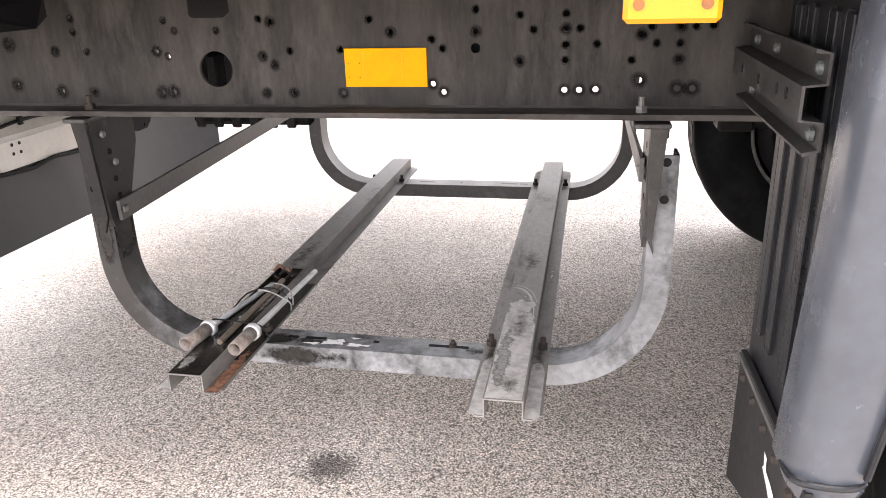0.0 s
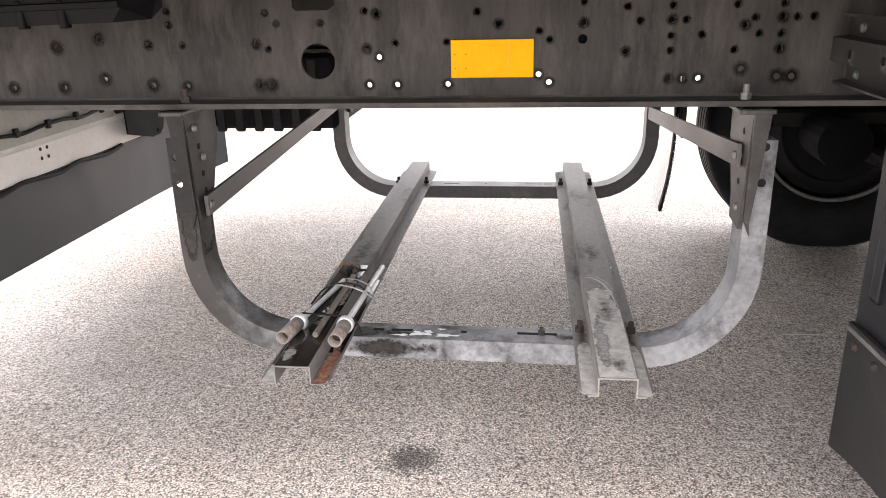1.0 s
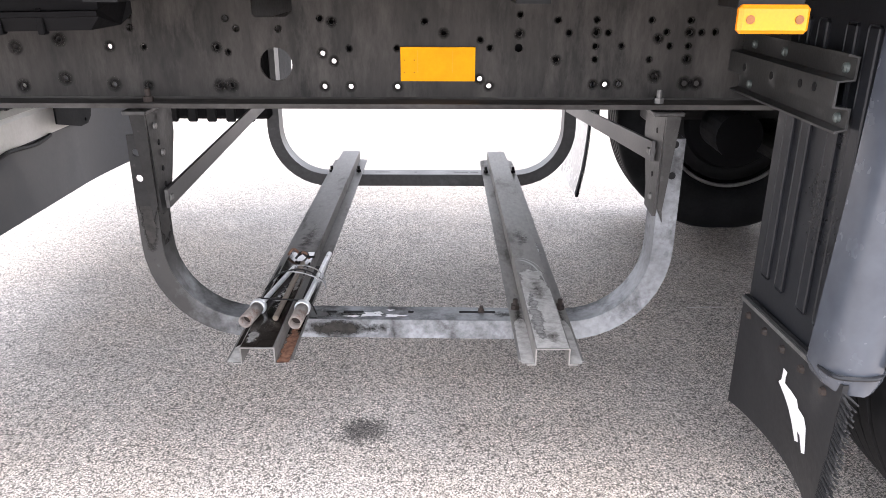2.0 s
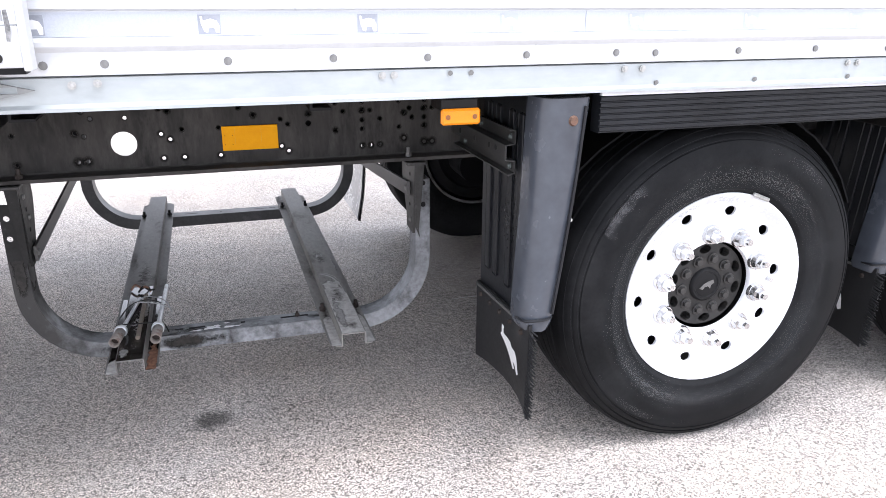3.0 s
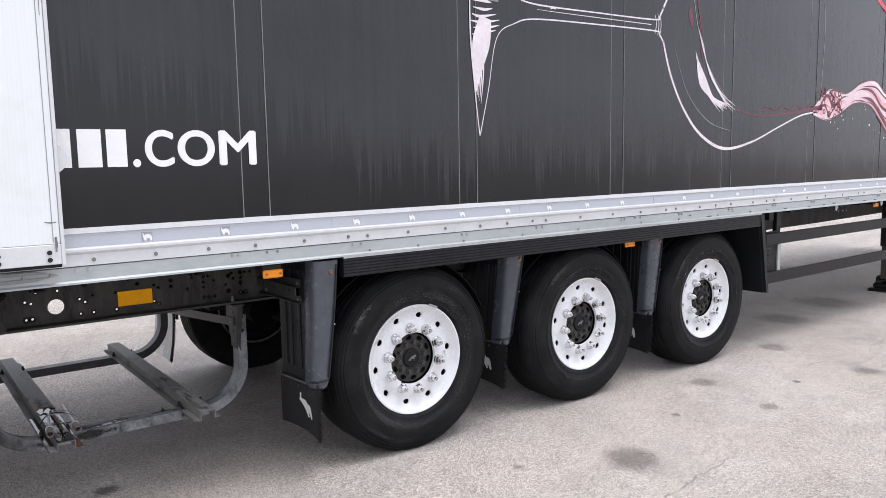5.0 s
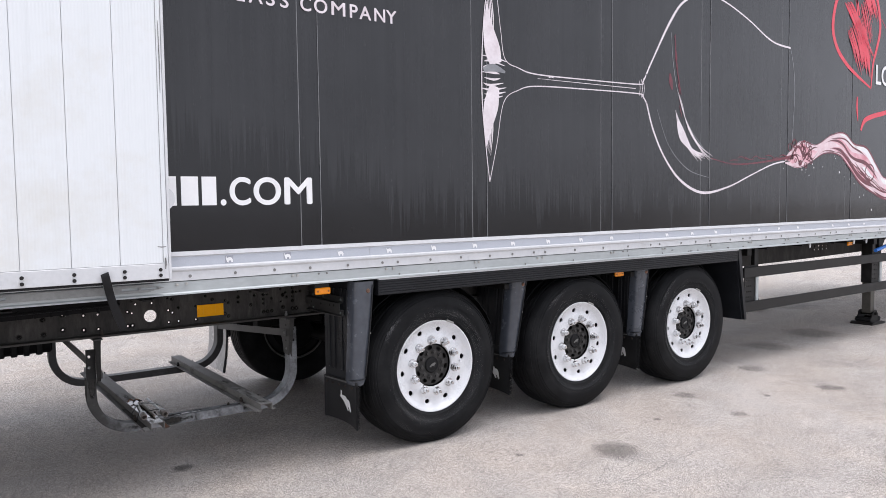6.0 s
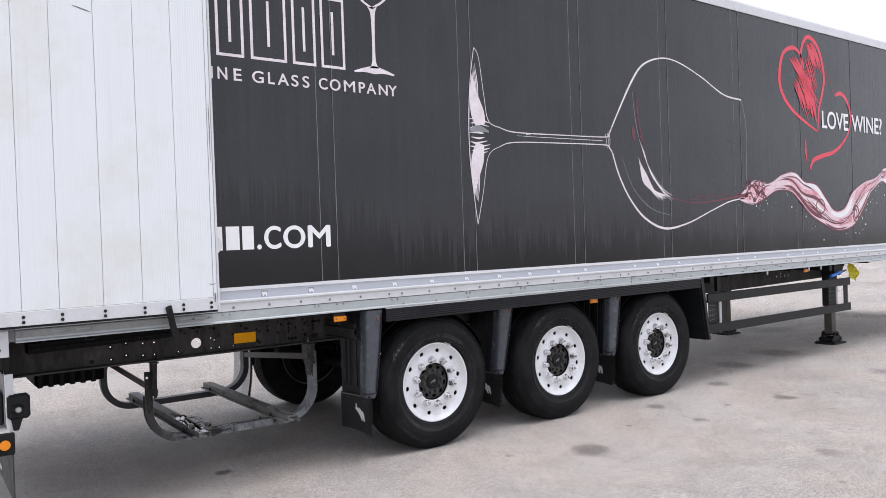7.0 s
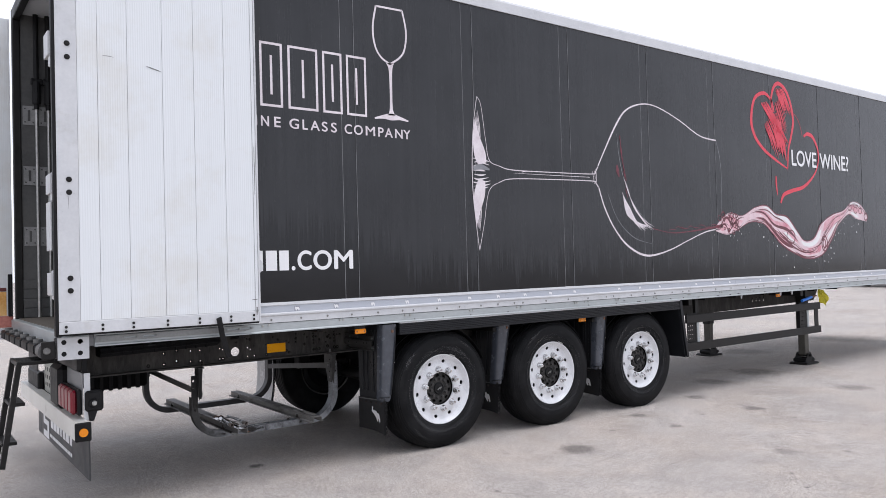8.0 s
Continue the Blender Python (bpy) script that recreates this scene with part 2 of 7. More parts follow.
ASPHALT = asphalt()
WALL = wall_vinyl()
DOOR_WHITE = ribbed_white()
WHITE_ALU = surface("white_coated_aluminium", (0.52, 0.53, 0.545), (0.61, 0.618, 0.63), 0.35, 0, 4, 60, 0.05, dirt=(0.42, 0.41, 0.385), dirt_at=(0.6, 0.85))
CREAM = surface("cream_painted_steel", (0.62, 0.60, 0.55), (0.75, 0.73, 0.69), 0.4, 0, 5, 70, 0.1, dirt=(0.35, 0.32, 0.28), dirt_at=(0.6, 0.85))
GALV = surface("galvanised_rail", (0.325, 0.35, 0.355), (0.45, 0.48, 0.485), 0.45, 0.30, 3, 40, 0.08, (0.4, 1, 1), dirt=(0.34, 0.34, 0.33), dirt_at=(0.55, 0.85))
CHASSIS = surface("grimy_chassis_steel", (0.013, 0.0122, 0.0115), (0.046, 0.043, 0.040), 0.62, 0.1, 9, 75, 0.25, (1, 1, 0.28), dirt=(0.082, 0.077, 0.072), dirt_scale=13, dirt_at=(0.47, 0.72), spec=0.22)
GRIME = blot("black_grease", (0.012, 0.011, 0.010), (0.030, 0.027, 0.024), 0.55, 38, 1.4, spec=0.25, soft=0.5, cover=0.40)
GREASE = blot("grease_round_hole", (0.005, 0.0045, 0.004), (0.013, 0.011, 0.010), 0.55, 90, 0.3, spec=0.15, soft=0.34, cover=0.52)
HANGER_DARK = surface("dark_oily_hanger_steel", (0.008, 0.0079, 0.0078), (0.021, 0.0207, 0.0205), 0.5, 0.0, 9, 90, 0.25, dirt=(0.06, 0.058, 0.056), dirt_scale=18, dirt_at=(0.58, 0.74), spec=0.2)
HANGER = surface("dark_scraped_steel", (0.022, 0.0215, 0.021), (0.056, 0.055, 0.053), 0.5, 0.25, 9, 90, 0.25, dirt=(0.13, 0.128, 0.125), dirt_scale=16, dirt_at=(0.56, 0.72))
RUST_DARK = surface("dark_rusty_bolt", (0.012, 0.009, 0.008), (0.040, 0.028, 0.022), 0.75, 0.1, 20, 120, 0.4)
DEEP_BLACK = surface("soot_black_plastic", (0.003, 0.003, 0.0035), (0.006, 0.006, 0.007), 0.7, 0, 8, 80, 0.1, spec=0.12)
DULL_BOLT = surface("dull_grey_bolt", (0.09, 0.09, 0.087), (0.21, 0.207, 0.20), 0.5, 0.4, 25, 150, 0.1)
U_NEAR = surface("pale_flaking_galvanised_steel", (0.125, 0.130, 0.137), (0.30, 0.312, 0.33), 0.5, 0.25, 6, 70, 0.3, dirt=(0.032, 0.030, 0.028), dirt_scale=5, dirt_at=(0.50, 0.66))
# a darker tone is mixed in towards the frame's left end, ragged by noise
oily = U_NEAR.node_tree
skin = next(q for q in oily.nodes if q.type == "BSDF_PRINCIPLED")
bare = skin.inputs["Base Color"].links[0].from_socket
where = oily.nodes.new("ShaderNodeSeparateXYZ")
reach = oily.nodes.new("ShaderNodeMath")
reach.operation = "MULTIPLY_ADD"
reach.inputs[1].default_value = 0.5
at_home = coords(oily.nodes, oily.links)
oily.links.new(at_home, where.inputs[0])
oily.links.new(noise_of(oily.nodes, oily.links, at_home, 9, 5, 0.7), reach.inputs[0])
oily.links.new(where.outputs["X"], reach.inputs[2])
end_tone = oily.nodes.new("ShaderNodeMapRange")
end_tone.inputs["From Min"].default_value, end_tone.inputs["From Max"].default_value = -1.42, -1.64
oily.links.new(reach.outputs["Value"], end_tone.inputs["Value"])
oily.links.new(mix_of(oily.nodes, oily.links, end_tone.outputs["Result"], bare, (0.030, 0.029, 0.028)), skin.inputs["Base Color"])
# darker copy of the carrier steel: the far frame's shade is in its colour
U_FAR = surface("shaded_galvanised_steel", (0.030, 0.030, 0.031), (0.065, 0.065, 0.066), 0.5, 0.2, 7, 70, 0.2, dirt=(0.12, 0.12, 0.12), dirt_scale=9, dirt_at=(0.58, 0.8))
DARK_STEEL = surface("dark_painted_steel", (0.008, 0.0078, 0.0076), (0.019, 0.018, 0.0175), 0.5, 0.1, 5, 70, 0.1, dirt=(0.042, 0.040, 0.038), dirt_at=(0.55, 0.85), spec=0.25)
PLASTIC = surface("black_guard_plastic", (0.0075, 0.0081, 0.0096), (0.016, 0.0172, 0.0203), 0.36, 0, 4, 90, 0.06, dirt=(0.034, 0.034, 0.037), dirt_scale=3, dirt_at=(0.6, 0.95), spec=0.25)
CORNER = surface("scuffed_blue_grey_plastic", (0.041, 0.046, 0.057), (0.071, 0.079, 0.095), 0.24, 0, 2.5, 22, 0.02, dirt=(0.085, 0.09, 0.10), dirt_scale=3.5, dirt_at=(0.60, 0.95), spec=0.55)
BLACK = surface("black_part", (0.007, 0.007, 0.0075), (0.016, 0.016, 0.017), 0.5, 0, 8, 80, 0.1, spec=0.15)
RUBBER = surface("tyre_rubber", (0.0048, 0.0050, 0.0055), (0.0115, 0.0118, 0.0128), 0.55, 0, 5, 90, 0.2, dirt=(0.026, 0.0262, 0.027), dirt_scale=6, dirt_at=(0.48, 0.90), spec=0.1)
FLAP = surface("black_rubber_flap", (0.011, 0.011, 0.012), (0.023, 0.023, 0.024), 0.55, 0, 6, 80, 0.15, dirt=(0.09, 0.085, 0.08), dirt_scale=6, dirt_at=(0.6, 0.9), spec=0.25)
RIM_WHITE = surface("white_rim_paint", (0.62, 0.63, 0.65), (0.70, 0.705, 0.72), 0.3, 0, 8, 90, 0.05, dirt=(0.60, 0.59, 0.57), dirt_scale=9, dirt_at=(0.62, 0.9))
CHROME = surface("bright_nut_steel", (0.50, 0.50, 0.51), (0.72, 0.72, 0.72), 0.16, 0.95, 20, 120, 0.05)
HUB_BOLT = surface("oily_bolt_iron", (0.028, 0.027, 0.027), (0.070, 0.068, 0.066), 0.38, 0.4, 20, 120, 0.2, dirt=(0.03, 0.026, 0.022), dirt_scale=30)
HUB = surface("grimy_hub_iron", (0.010, 0.0098, 0.0095), (0.034, 0.032, 0.030), 0.6, 0.2, 14, 120, 0.3, dirt=(0.06, 0.053, 0.046), dirt_scale=20)
CARRIER = surface("worn_galvanised_steel", (0.042, 0.040, 0.039), (0.095, 0.093, 0.091), 0.55, 0.3, 5, 80, 0.2, dirt=(0.16, 0.16, 0.158), dirt_scale=6, dirt_at=(0.56, 0.78))
BAR = surface("weathered_bar_steel", (0.092, 0.087, 0.082), (0.205, 0.197, 0.188), 0.6, 0.2, 9, 110, 0.25, (1, 0.35, 1), dirt=(0.050, 0.044, 0.038), dirt_scale=9, dirt_at=(0.54, 0.72))
BAR_PALE = surface("dusty_bar_steel", (0.130, 0.124, 0.116), (0.27, 0.258, 0.243), 0.62, 0.15, 9, 110, 0.25, (1, 0.35, 1), dirt=(0.075, 0.066, 0.057), dirt_scale=9, dirt_at=(0.54, 0.72))
RUST = surface("rusty_steel", (0.075, 0.045, 0.032), (0.27, 0.14, 0.09), 0.8, 0.1, 14, 120, 0.4)
ZINC = surface("zinc_bolt", (0.28, 0.28, 0.27), (0.5, 0.5, 0.48), 0.4, 0.7, 25, 150, 0.1)
TUBE = surface("pale_scuffed_tube", (0.42, 0.43, 0.44), (0.66, 0.67, 0.68), 0.4, 0.4, 14, 120, 0.15, dirt=(0.12, 0.09, 0.07), dirt_scale=22, dirt_at=(0.58, 0.72))
YELLOW = surface("yellow_plate", (0.72, 0.305, 0.002), (0.78, 0.355, 0.003), 0.4, 0, 12, 150, 0.05, dirt=(0.55, 0.27, 0.02), dirt_scale=25, dirt_at=(0.65, 0.9), spec=0.06)
AMBER = reflector("amber_lens", (0.74, 0.235, 0.003))
RED_LENS = reflector("red_lens", (0.17, 0.006, 0.016), 0.3)
TAPE = reflector("silver_reflective_tape", (0.435, 0.46, 0.51), 0.3)
PRINT_WHITE = surface("white_print", (0.74, 0.74, 0.75), (0.80, 0.80, 0.80), 0.45, 0, 4, 60, 0.0)
PRINT_PALE = surface("pale_pink_print", (0.60, 0.53, 0.56), (0.78, 0.73, 0.76), 0.45, 0, 7, 40, 0.0)
PRINT_PINK = surface("pink_wine_print", (0.55, 0.17, 0.22), (0.78, 0.55, 0.60), 0.45, 0, 5, 14, 0.0)
PRINT_BLUSH = surface("blush_print", (0.62, 0.42, 0.46), (0.80, 0.68, 0.71), 0.45, 0, 6, 30, 0.0)
PRINT_WINE = surface("dark_wine_print", (0.065, 0.008, 0.016), (0.19, 0.028, 0.048), 0.45, 0, 8, 30, 0.0)
PRINT_RED = surface("red_print", (0.60, 0.025, 0.055), (0.72, 0.05, 0.085), 0.45, 0, 6, 40, 0.0)
PRINT_GREY = surface("grey_print", (0.16, 0.165, 0.18), (0.26, 0.265, 0.28), 0.45, 0, 6, 40, 0.0)
SEAM = surface("seam_edge", (0.09, 0.092, 0.096), (0.24, 0.243, 0.25), 0.5, 0.2, 2, 40, 0.0)
# the dimness inside the box is put into this lining's grey
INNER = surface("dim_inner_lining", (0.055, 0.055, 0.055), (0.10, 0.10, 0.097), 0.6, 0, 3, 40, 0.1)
BLUE = surface("blue_plastic", (0.02, 0.14, 0.55), (0.03, 0.19, 0.65), 0.4, 0, 12, 80, 0.0)
YELLOW_CLOTH = surface("yellow_cloth", (0.62, 0.55, 0.03), (0.8, 0.72, 0.08), 0.8, 0, 14, 120, 0.3)
APRON = surface("grey_rubber_apron", (0.018, 0.0190, 0.0215), (0.034, 0.0355, 0.039), 0.5, 0, 3, 60, 0.1, dirt=(0.06, 0.061, 0.064), dirt_at=(0.5, 0.9))


# ---- building helpers ----
def part(name, bm, material, parent, label=""):
    """One mesh object under a thing or under a part."""
    data = bpy.data.meshes.new(name)
    bmesh.ops.recalc_face_normals(bm, faces=bm.faces)
    bm.to_mesh(data)
    bm.free()
    for mat in material if isinstance(material, (list, tuple)) else [material]:
        data.materials.append(mat)
    ob = new(name, data)
    ob.parent = parent
    if label:
        tagged(ob, label)
    return ob


def share(name, ob, parent, m):
    """Another object on the mesh of ob, at the pose m."""
    o = new(name, ob.data)
    o.parent = parent
    o.matrix_basis = m
    return o


def thing(name, at, label, category, group="", kind=""):
    ob = new(name)
    ob.empty_display_size = 0.1
    ob.location = at
    return tagged(ob, label, category, group, kind)


def box(bm, x0, x1, y0, y1, z0, z1, bevel=0.0, seg=1):
    made = bmesh.ops.create_cube(bm, size=1)
    bmesh.ops.scale(bm, vec=(x1 - x0, y1 - y0, z1 - z0), verts=made["verts"])
    bmesh.ops.translate(bm, vec=((x0 + x1) / 2, (y0 + y1) / 2, (z0 + z1) / 2), verts=made["verts"])
    if bevel:
        edges = list({e for v in made["verts"] for e in v.link_edges})
        bmesh.ops.bevel(bm, geom=edges, offset=bevel, segments=seg, affect="EDGES", profile=0.5)
    return bm


def boxes(*rows, bevel=0.0):
    bm = bmesh.new()
    for r in rows:
        box(bm, *r, bevel=bevel)
    return bm


def prism(points, axis, a, b, bm=None):
    """A solid with the outline points, drawn out along an axis from a to b. Outline in the other two axes, in order."""
    bm = bm or bmesh.new()
    n = "xyz".index(axis)
    rest = [i for i in range(3) if i != n]

    def at(p, d):
        c = [0, 0, 0]
        c[n], c[rest[0]], c[rest[1]] = d, p[0], p[1]
        return bm.verts.new(c)

    one, two = [at(p, a) for p in points], [at(p, b) for p in points]
    bm.faces.new(one)
    bm.faces.new(two[::-1])
    for i in range(len(points)):
        j = (i + 1) % len(points)
        bm.faces.new((one[i], one[j], two[j], two[i]))
    return bm


def rod(bm, a, b, r, r2=None, seg=12):
    a, b = Vector(a), Vector(b)
    m = Matrix.Translation((a + b) / 2) @ (b - a).to_track_quat("Z", "Y").to_matrix().to_4x4()
    bmesh.ops.create_cone(bm, cap_ends=True, segments=seg, radius1=r, radius2=r if r2 is None else r2, depth=(b - a).length, matrix=m)
    return bm


def smooth_line(points, steps=8):
    """A curve through the points."""
    pts = [Vector(p) for p in points]
    out = []
    for i in range(len(pts) - 1):
        p0, p1, p2, p3 = pts[max(i - 1, 0)], pts[i], pts[i + 1], pts[min(i + 2, len(pts) - 1)]
        for s in range(steps):
            t = s / steps
            out.append(0.5 * ((2 * p1) + (p2 - p0) * t + (2 * p0 - 5 * p1 + 4 * p2 - p3) * t * t + (3 * p1 - p0 - 3 * p2 + p3) * t ** 3))
    return out + [pts[-1]]


def sweep(line, section, up, bm=None):
    """A closed section (side, up) carried along a line; up is the section's fixed second axis."""
    bm = bm or bmesh.new()
    up, rings = Vector(up), []
    for i, p in enumerate(line):
        d = (line[min(i + 1, len(line) - 1)] - line[max(i - 1, 0)]).normalized()
        side = d.cross(up).normalized()
        rings.append([bm.verts.new(p + side * a + up * b) for a, b in section])
    for r, s in zip(rings, rings[1:]):
        for i in range(len(section)):
            j = (i + 1) % len(section)
            bm.faces.new((r[i], r[j], s[j], s[i]))
    bm.faces.new(rings[0])
    bm.faces.new(rings[-1][::-1])
    return bm


def tube(line, r, seg=8, bm=None):
    bm = bm or bmesh.new()
    rings, side = [], None
    for i, p in enumerate(line):
        d = (line[min(i + 1, len(line) - 1)] - line[max(i - 1, 0)]).normalized()
        if side is None:
            side = d.orthogonal().normalized()
        side = (side - d * side.dot(d)).normalized()
        other = d.cross(side)
        rings.append([bm.verts.new(p + r * (side * math.cos(k * math.tau / seg) + other * math.sin(k * math.tau / seg))) for k in range(seg)])
    for q, s in zip(rings, rings[1:]):
        for i in range(seg):
            bm.faces.new((q[i], q[(i + 1) % seg], s[(i + 1) % seg], s[i]))
    bm.faces.new(rings[0])
    bm.faces.new(rings[-1][::-1])
    return bm


def lathe(profile, seg=64, closed=True, bm=None):
    """Spins (radius, y) round the y axis."""
    bm = bm or bmesh.new()
    rings = [[bm.verts.new((r * math.cos(k * math.tau / seg), y, r * math.sin(k * math.tau / seg))) for k in range(seg)] for r, y in profile]
    pairs = list(zip(rings, rings[1:])) + ([(rings[-1], rings[0])] if closed else [])
    for q, s in pairs:
        for i in range(seg):
            f = bm.faces.new((q[i], q[(i + 1) % seg], s[(i + 1) % seg], s[i]))
            f.smooth = True
    return bm


def circle(x, z, r, seg=12, rz=None):
    return [(x + r * math.cos(k * math.tau / seg), z + (rz or r) * math.sin(k * math.tau / seg)) for k in range(seg)]


def outside_holes(v, tri, holes):
    """The triangles whose middle lies in none of the holes."""
    rings = [(sum(p[0] for p in h) / len(h), sum(p[1] for p in h) / len(h), h) for h in holes]
    kept = []
    for t in tri:
        mx, my = sum(v[i].x for i in t) / 3, sum(v[i].y for i in t) / 3
        inside = False
        for cx, cy, h in rings:
            odd = False
            for (ax, ay), (bx, by) in zip(h, h[1:] + h[:1]):
                if (ay > my) != (by > my) and mx < (bx - ax) * (my - ay) / (by - ay) + ax:
                    odd = not odd
            inside = inside or odd
        if not inside:
            kept.append(t)
    return kept


def pierced(outline, holes, y0, y1, bm=None):
    """A plate in the x-z plane from y0 to y1 with real holes."""
    from mathutils.geometry import delaunay_2d_cdt
    bm = bm or bmesh.new()
    loops = [outline] + holes
    pts, faces = [], []
    for loop in loops:
        faces.append(list(range(len(pts), len(pts) + len(loop))))
        pts += [Vector(p) for p in loop]
    v, _, tri, *_ = delaunay_2d_cdt(pts, [], faces, 1, 1e-6)
    tri = outside_holes(v, tri, holes)
    front, back = [bm.verts.new((p.x, y0, p.y)) for p in v], [bm.verts.new((p.x, y1, p.y)) for p in v]
    count = {}
    for t in tri:
        bm.faces.new([front[i] for i in t])
        bm.faces.new([back[i] for i in reversed(t)])
        for i in range(len(t)):
            a, b = t[i], t[(i + 1) % len(t)]
            count[(a, b)] = 1
    for a, b in count:
        if (b, a) not in count:
            bm.faces.new((front[a], front[b], back[b], back[a]))
    return bm


def smooth(ob, angle=40):
    for f in ob.data.polygons:
        f.use_smooth = True
    ob.data.set_sharp_from_angle(angle=radians(angle))
    return ob


def ribbon(points, width, y, bm=None, steps=8, taper=False):
    """A flat printed stroke on the wall through (x, z) points. width: one value, or one per point."""
    bm = bm or bmesh.new()
    widths = width if isinstance(width, (list, tuple)) else [width] * len(points)
    line = smooth_line([(p[0], w, p[1]) for p, w in zip(points, widths)], steps)
    prev = None
    for i, p in enumerate(line):
        d = line[min(i + 1, len(line) - 1)] - line[max(i - 1, 0)]
        side = Vector((-d.z, 0, d.x)).normalized() * max(p.y, 0.001) / 2
        here = [bm.verts.new((p.x + side.x, y, p.z + side.z)), bm.verts.new((p.x - side.x, y, p.z - side.z))]
        if prev:
            bm.faces.new((prev[0], prev[1], here[1], here[0]))
        prev = here
    return bm


def lettering(name, text, x0, x1, z0, height, y, material, parent, label, spacing=1.0, bold=0.0):
    """Flat printed words from x0 to x1 with their feet at z0."""
    curve = bpy.data.curves.new(name, "FONT")
    curve.body, curve.size, curve.space_character = text, 1.0, spacing
    tmp = new(name, curve)
    bpy.context.view_layer.update()
    data = bpy.data.meshes.new_from_object(tmp.evaluated_get(bpy.context.evaluated_depsgraph_get()))
    bpy.data.objects.remove(tmp)
    co = [v.co.copy() for v in data.vertices]
    lx, hx = min(c.x for c in co), max(c.x for c in co)
    hy = max(c.y for c in co)
    for v in data.vertices:
        v.co = (x0 + (v.co.x - lx) / (hx - lx) * (x1 - x0), y, z0 + v.co.y / hy * height)
    # one mesh for each letter: islands that share their width belong together
    bm = bmesh.new()
    bm.from_mesh(data)
    left, groups = set(bm.verts), []
    while left:
        island, stack = set(), [left.pop()]
        while stack:
            v = stack.pop()
            island.add(v)
            for e in v.link_edges:
                w = e.other_vert(v)
                if w in left:
                    left.remove(w)
                    stack.append(w)
        lo, hi = min(v.co.x for v in island), max(v.co.x for v in island)
        for g in groups:
            if min(hi, g[1]) - max(lo, g[0]) > 0.5 * min(hi - lo, g[1] - g[0]):
                g[0], g[1] = min(lo, g[0]), max(hi, g[1])
                g[2] |= island
                break
        else:
            groups.append([lo, hi, island])
    for lo, hi, island in sorted(groups, key=lambda g: g[0]):
        one = bmesh.new()
        # a heavier face: the same outline laid over itself, a hair apart
        for k, (dx, dz) in enumerate(((0, 0), (bold, 0), (-bold, 0), (0, bold * 0.7), (0, -bold * 0.7)) if bold else ((0, 0),)):
            made = {v: one.verts.new((v.co.x + dx, v.co.y - 0.0004 * k, v.co.z + dz)) for v in island}
            for f in {f for v in island for f in v.link_faces}:
                one.faces.new([made[v] for v in f.verts])
        part("letter", one, material, parent, label)
    bm.free()
    bpy.data.meshes.remove(data)


# ---- ground ----
bm = bmesh.new()
bmesh.ops.create_grid(bm, x_segments=2, y_segments=2, size=300)
ground = part("ground", bm, ASPHALT, None)
tagged(ground, "worn light grey asphalt yard with oil spots", "ground", kind="structure")

# a fine broken crack across the yard
rnd = random.Random(5)
for a, b, n in ((Vector((3.1, -0.46, 0)), Vector((5.2, -0.45, 0)), 26), (Vector((0.2, -1.15, 0)), Vector((1.2, -1.05, 0)), 14)):
    bm, prev = bmesh.new(), None
    for k in range(n + 1):
        p = a.lerp(b, k / n) + Vector((0, 0.035 * (rnd.random() - 0.5), 0.0006))
        w = 0.0010 + 0.0035 * rnd.random() * (k not in (0, n))
        here = [bm.verts.new((p.x, p.y - w, p.z)), bm.verts.new((p.x, p.y + w, p.z))]
        if prev:
            bm.faces.new((prev[0], here[0], here[1], prev[1]))
        prev = here
    part("crack", bm, surface("crack_dirt", (0.10, 0.093, 0.085), (0.30, 0.28, 0.26), 0.9, 0, 40, 200, 0.3), ground)

bm = ribbon([(-0.414, 0), (-0.35, 0.006), (-0.276, 0.004)], [0.004, 0.007, 0.003], 0, None, 4)
for v in bm.verts:
    v.co = (v.co.x, 1.335 + v.co.z, 0.0012)
part("scratch", bm, surface("pale_scratch", (0.5, 0.49, 0.47), (0.7, 0.69, 0.67), 0.8, 0, 40, 200, 0.0), ground)

# ---- the trailer: its own axes are the world's; its side stands at y = 0, the rear at x = -2.9 ----
REAR, FRONT, WIDE = -2.87, 10.7, 2.55
AXLES = (0.0, 1.31, 2.62)
HUB_Z = 0.492
trailer = thing("semi_trailer", (0, 0, 0), "black box semi-trailer with printed side and white rear door folded open", "trailer")

# side wall: backing, panels and joint strips
WALL_LOW, WALL_TOP = 1.300, 3.848
side_wall = part("side_wall", boxes((REAR + 0.02, FRONT, 0.009, 0.06, 1.10, 3.91)), SEAM, trailer, "black printed side wall of upright panels")
JOINTS = [-0.824 + 1.2 * k for k in range(-1, 9)]
for k, x in enumerate(JOINTS):
    for a in (x - 0.1275, x - 0.0045):
        part("seam_edge", boxes((a, a + 0.0042, -0.0008, 0.009, WALL_LOW, WALL_TOP)), SEAM, side_wall)
    part("joint_strip", boxes((x - 0.123, x - 0.004, 0.003, 0.009, WALL_LOW, WALL_TOP)), WALL, side_wall)
    x1 = JOINTS[k + 1] - 0.127 if k + 1 < len(JOINTS) else FRONT
    part("panel", boxes((x, x1, 0.0, 0.009, WALL_LOW, WALL_TOP), bevel=0.0012), WALL, side_wall)
part("panel", boxes((REAR + 0.02, JOINTS[0] - 0.127, 0.0, 0.009, WALL_LOW, WALL_TOP), bevel=0.0012), WALL, side_wall)

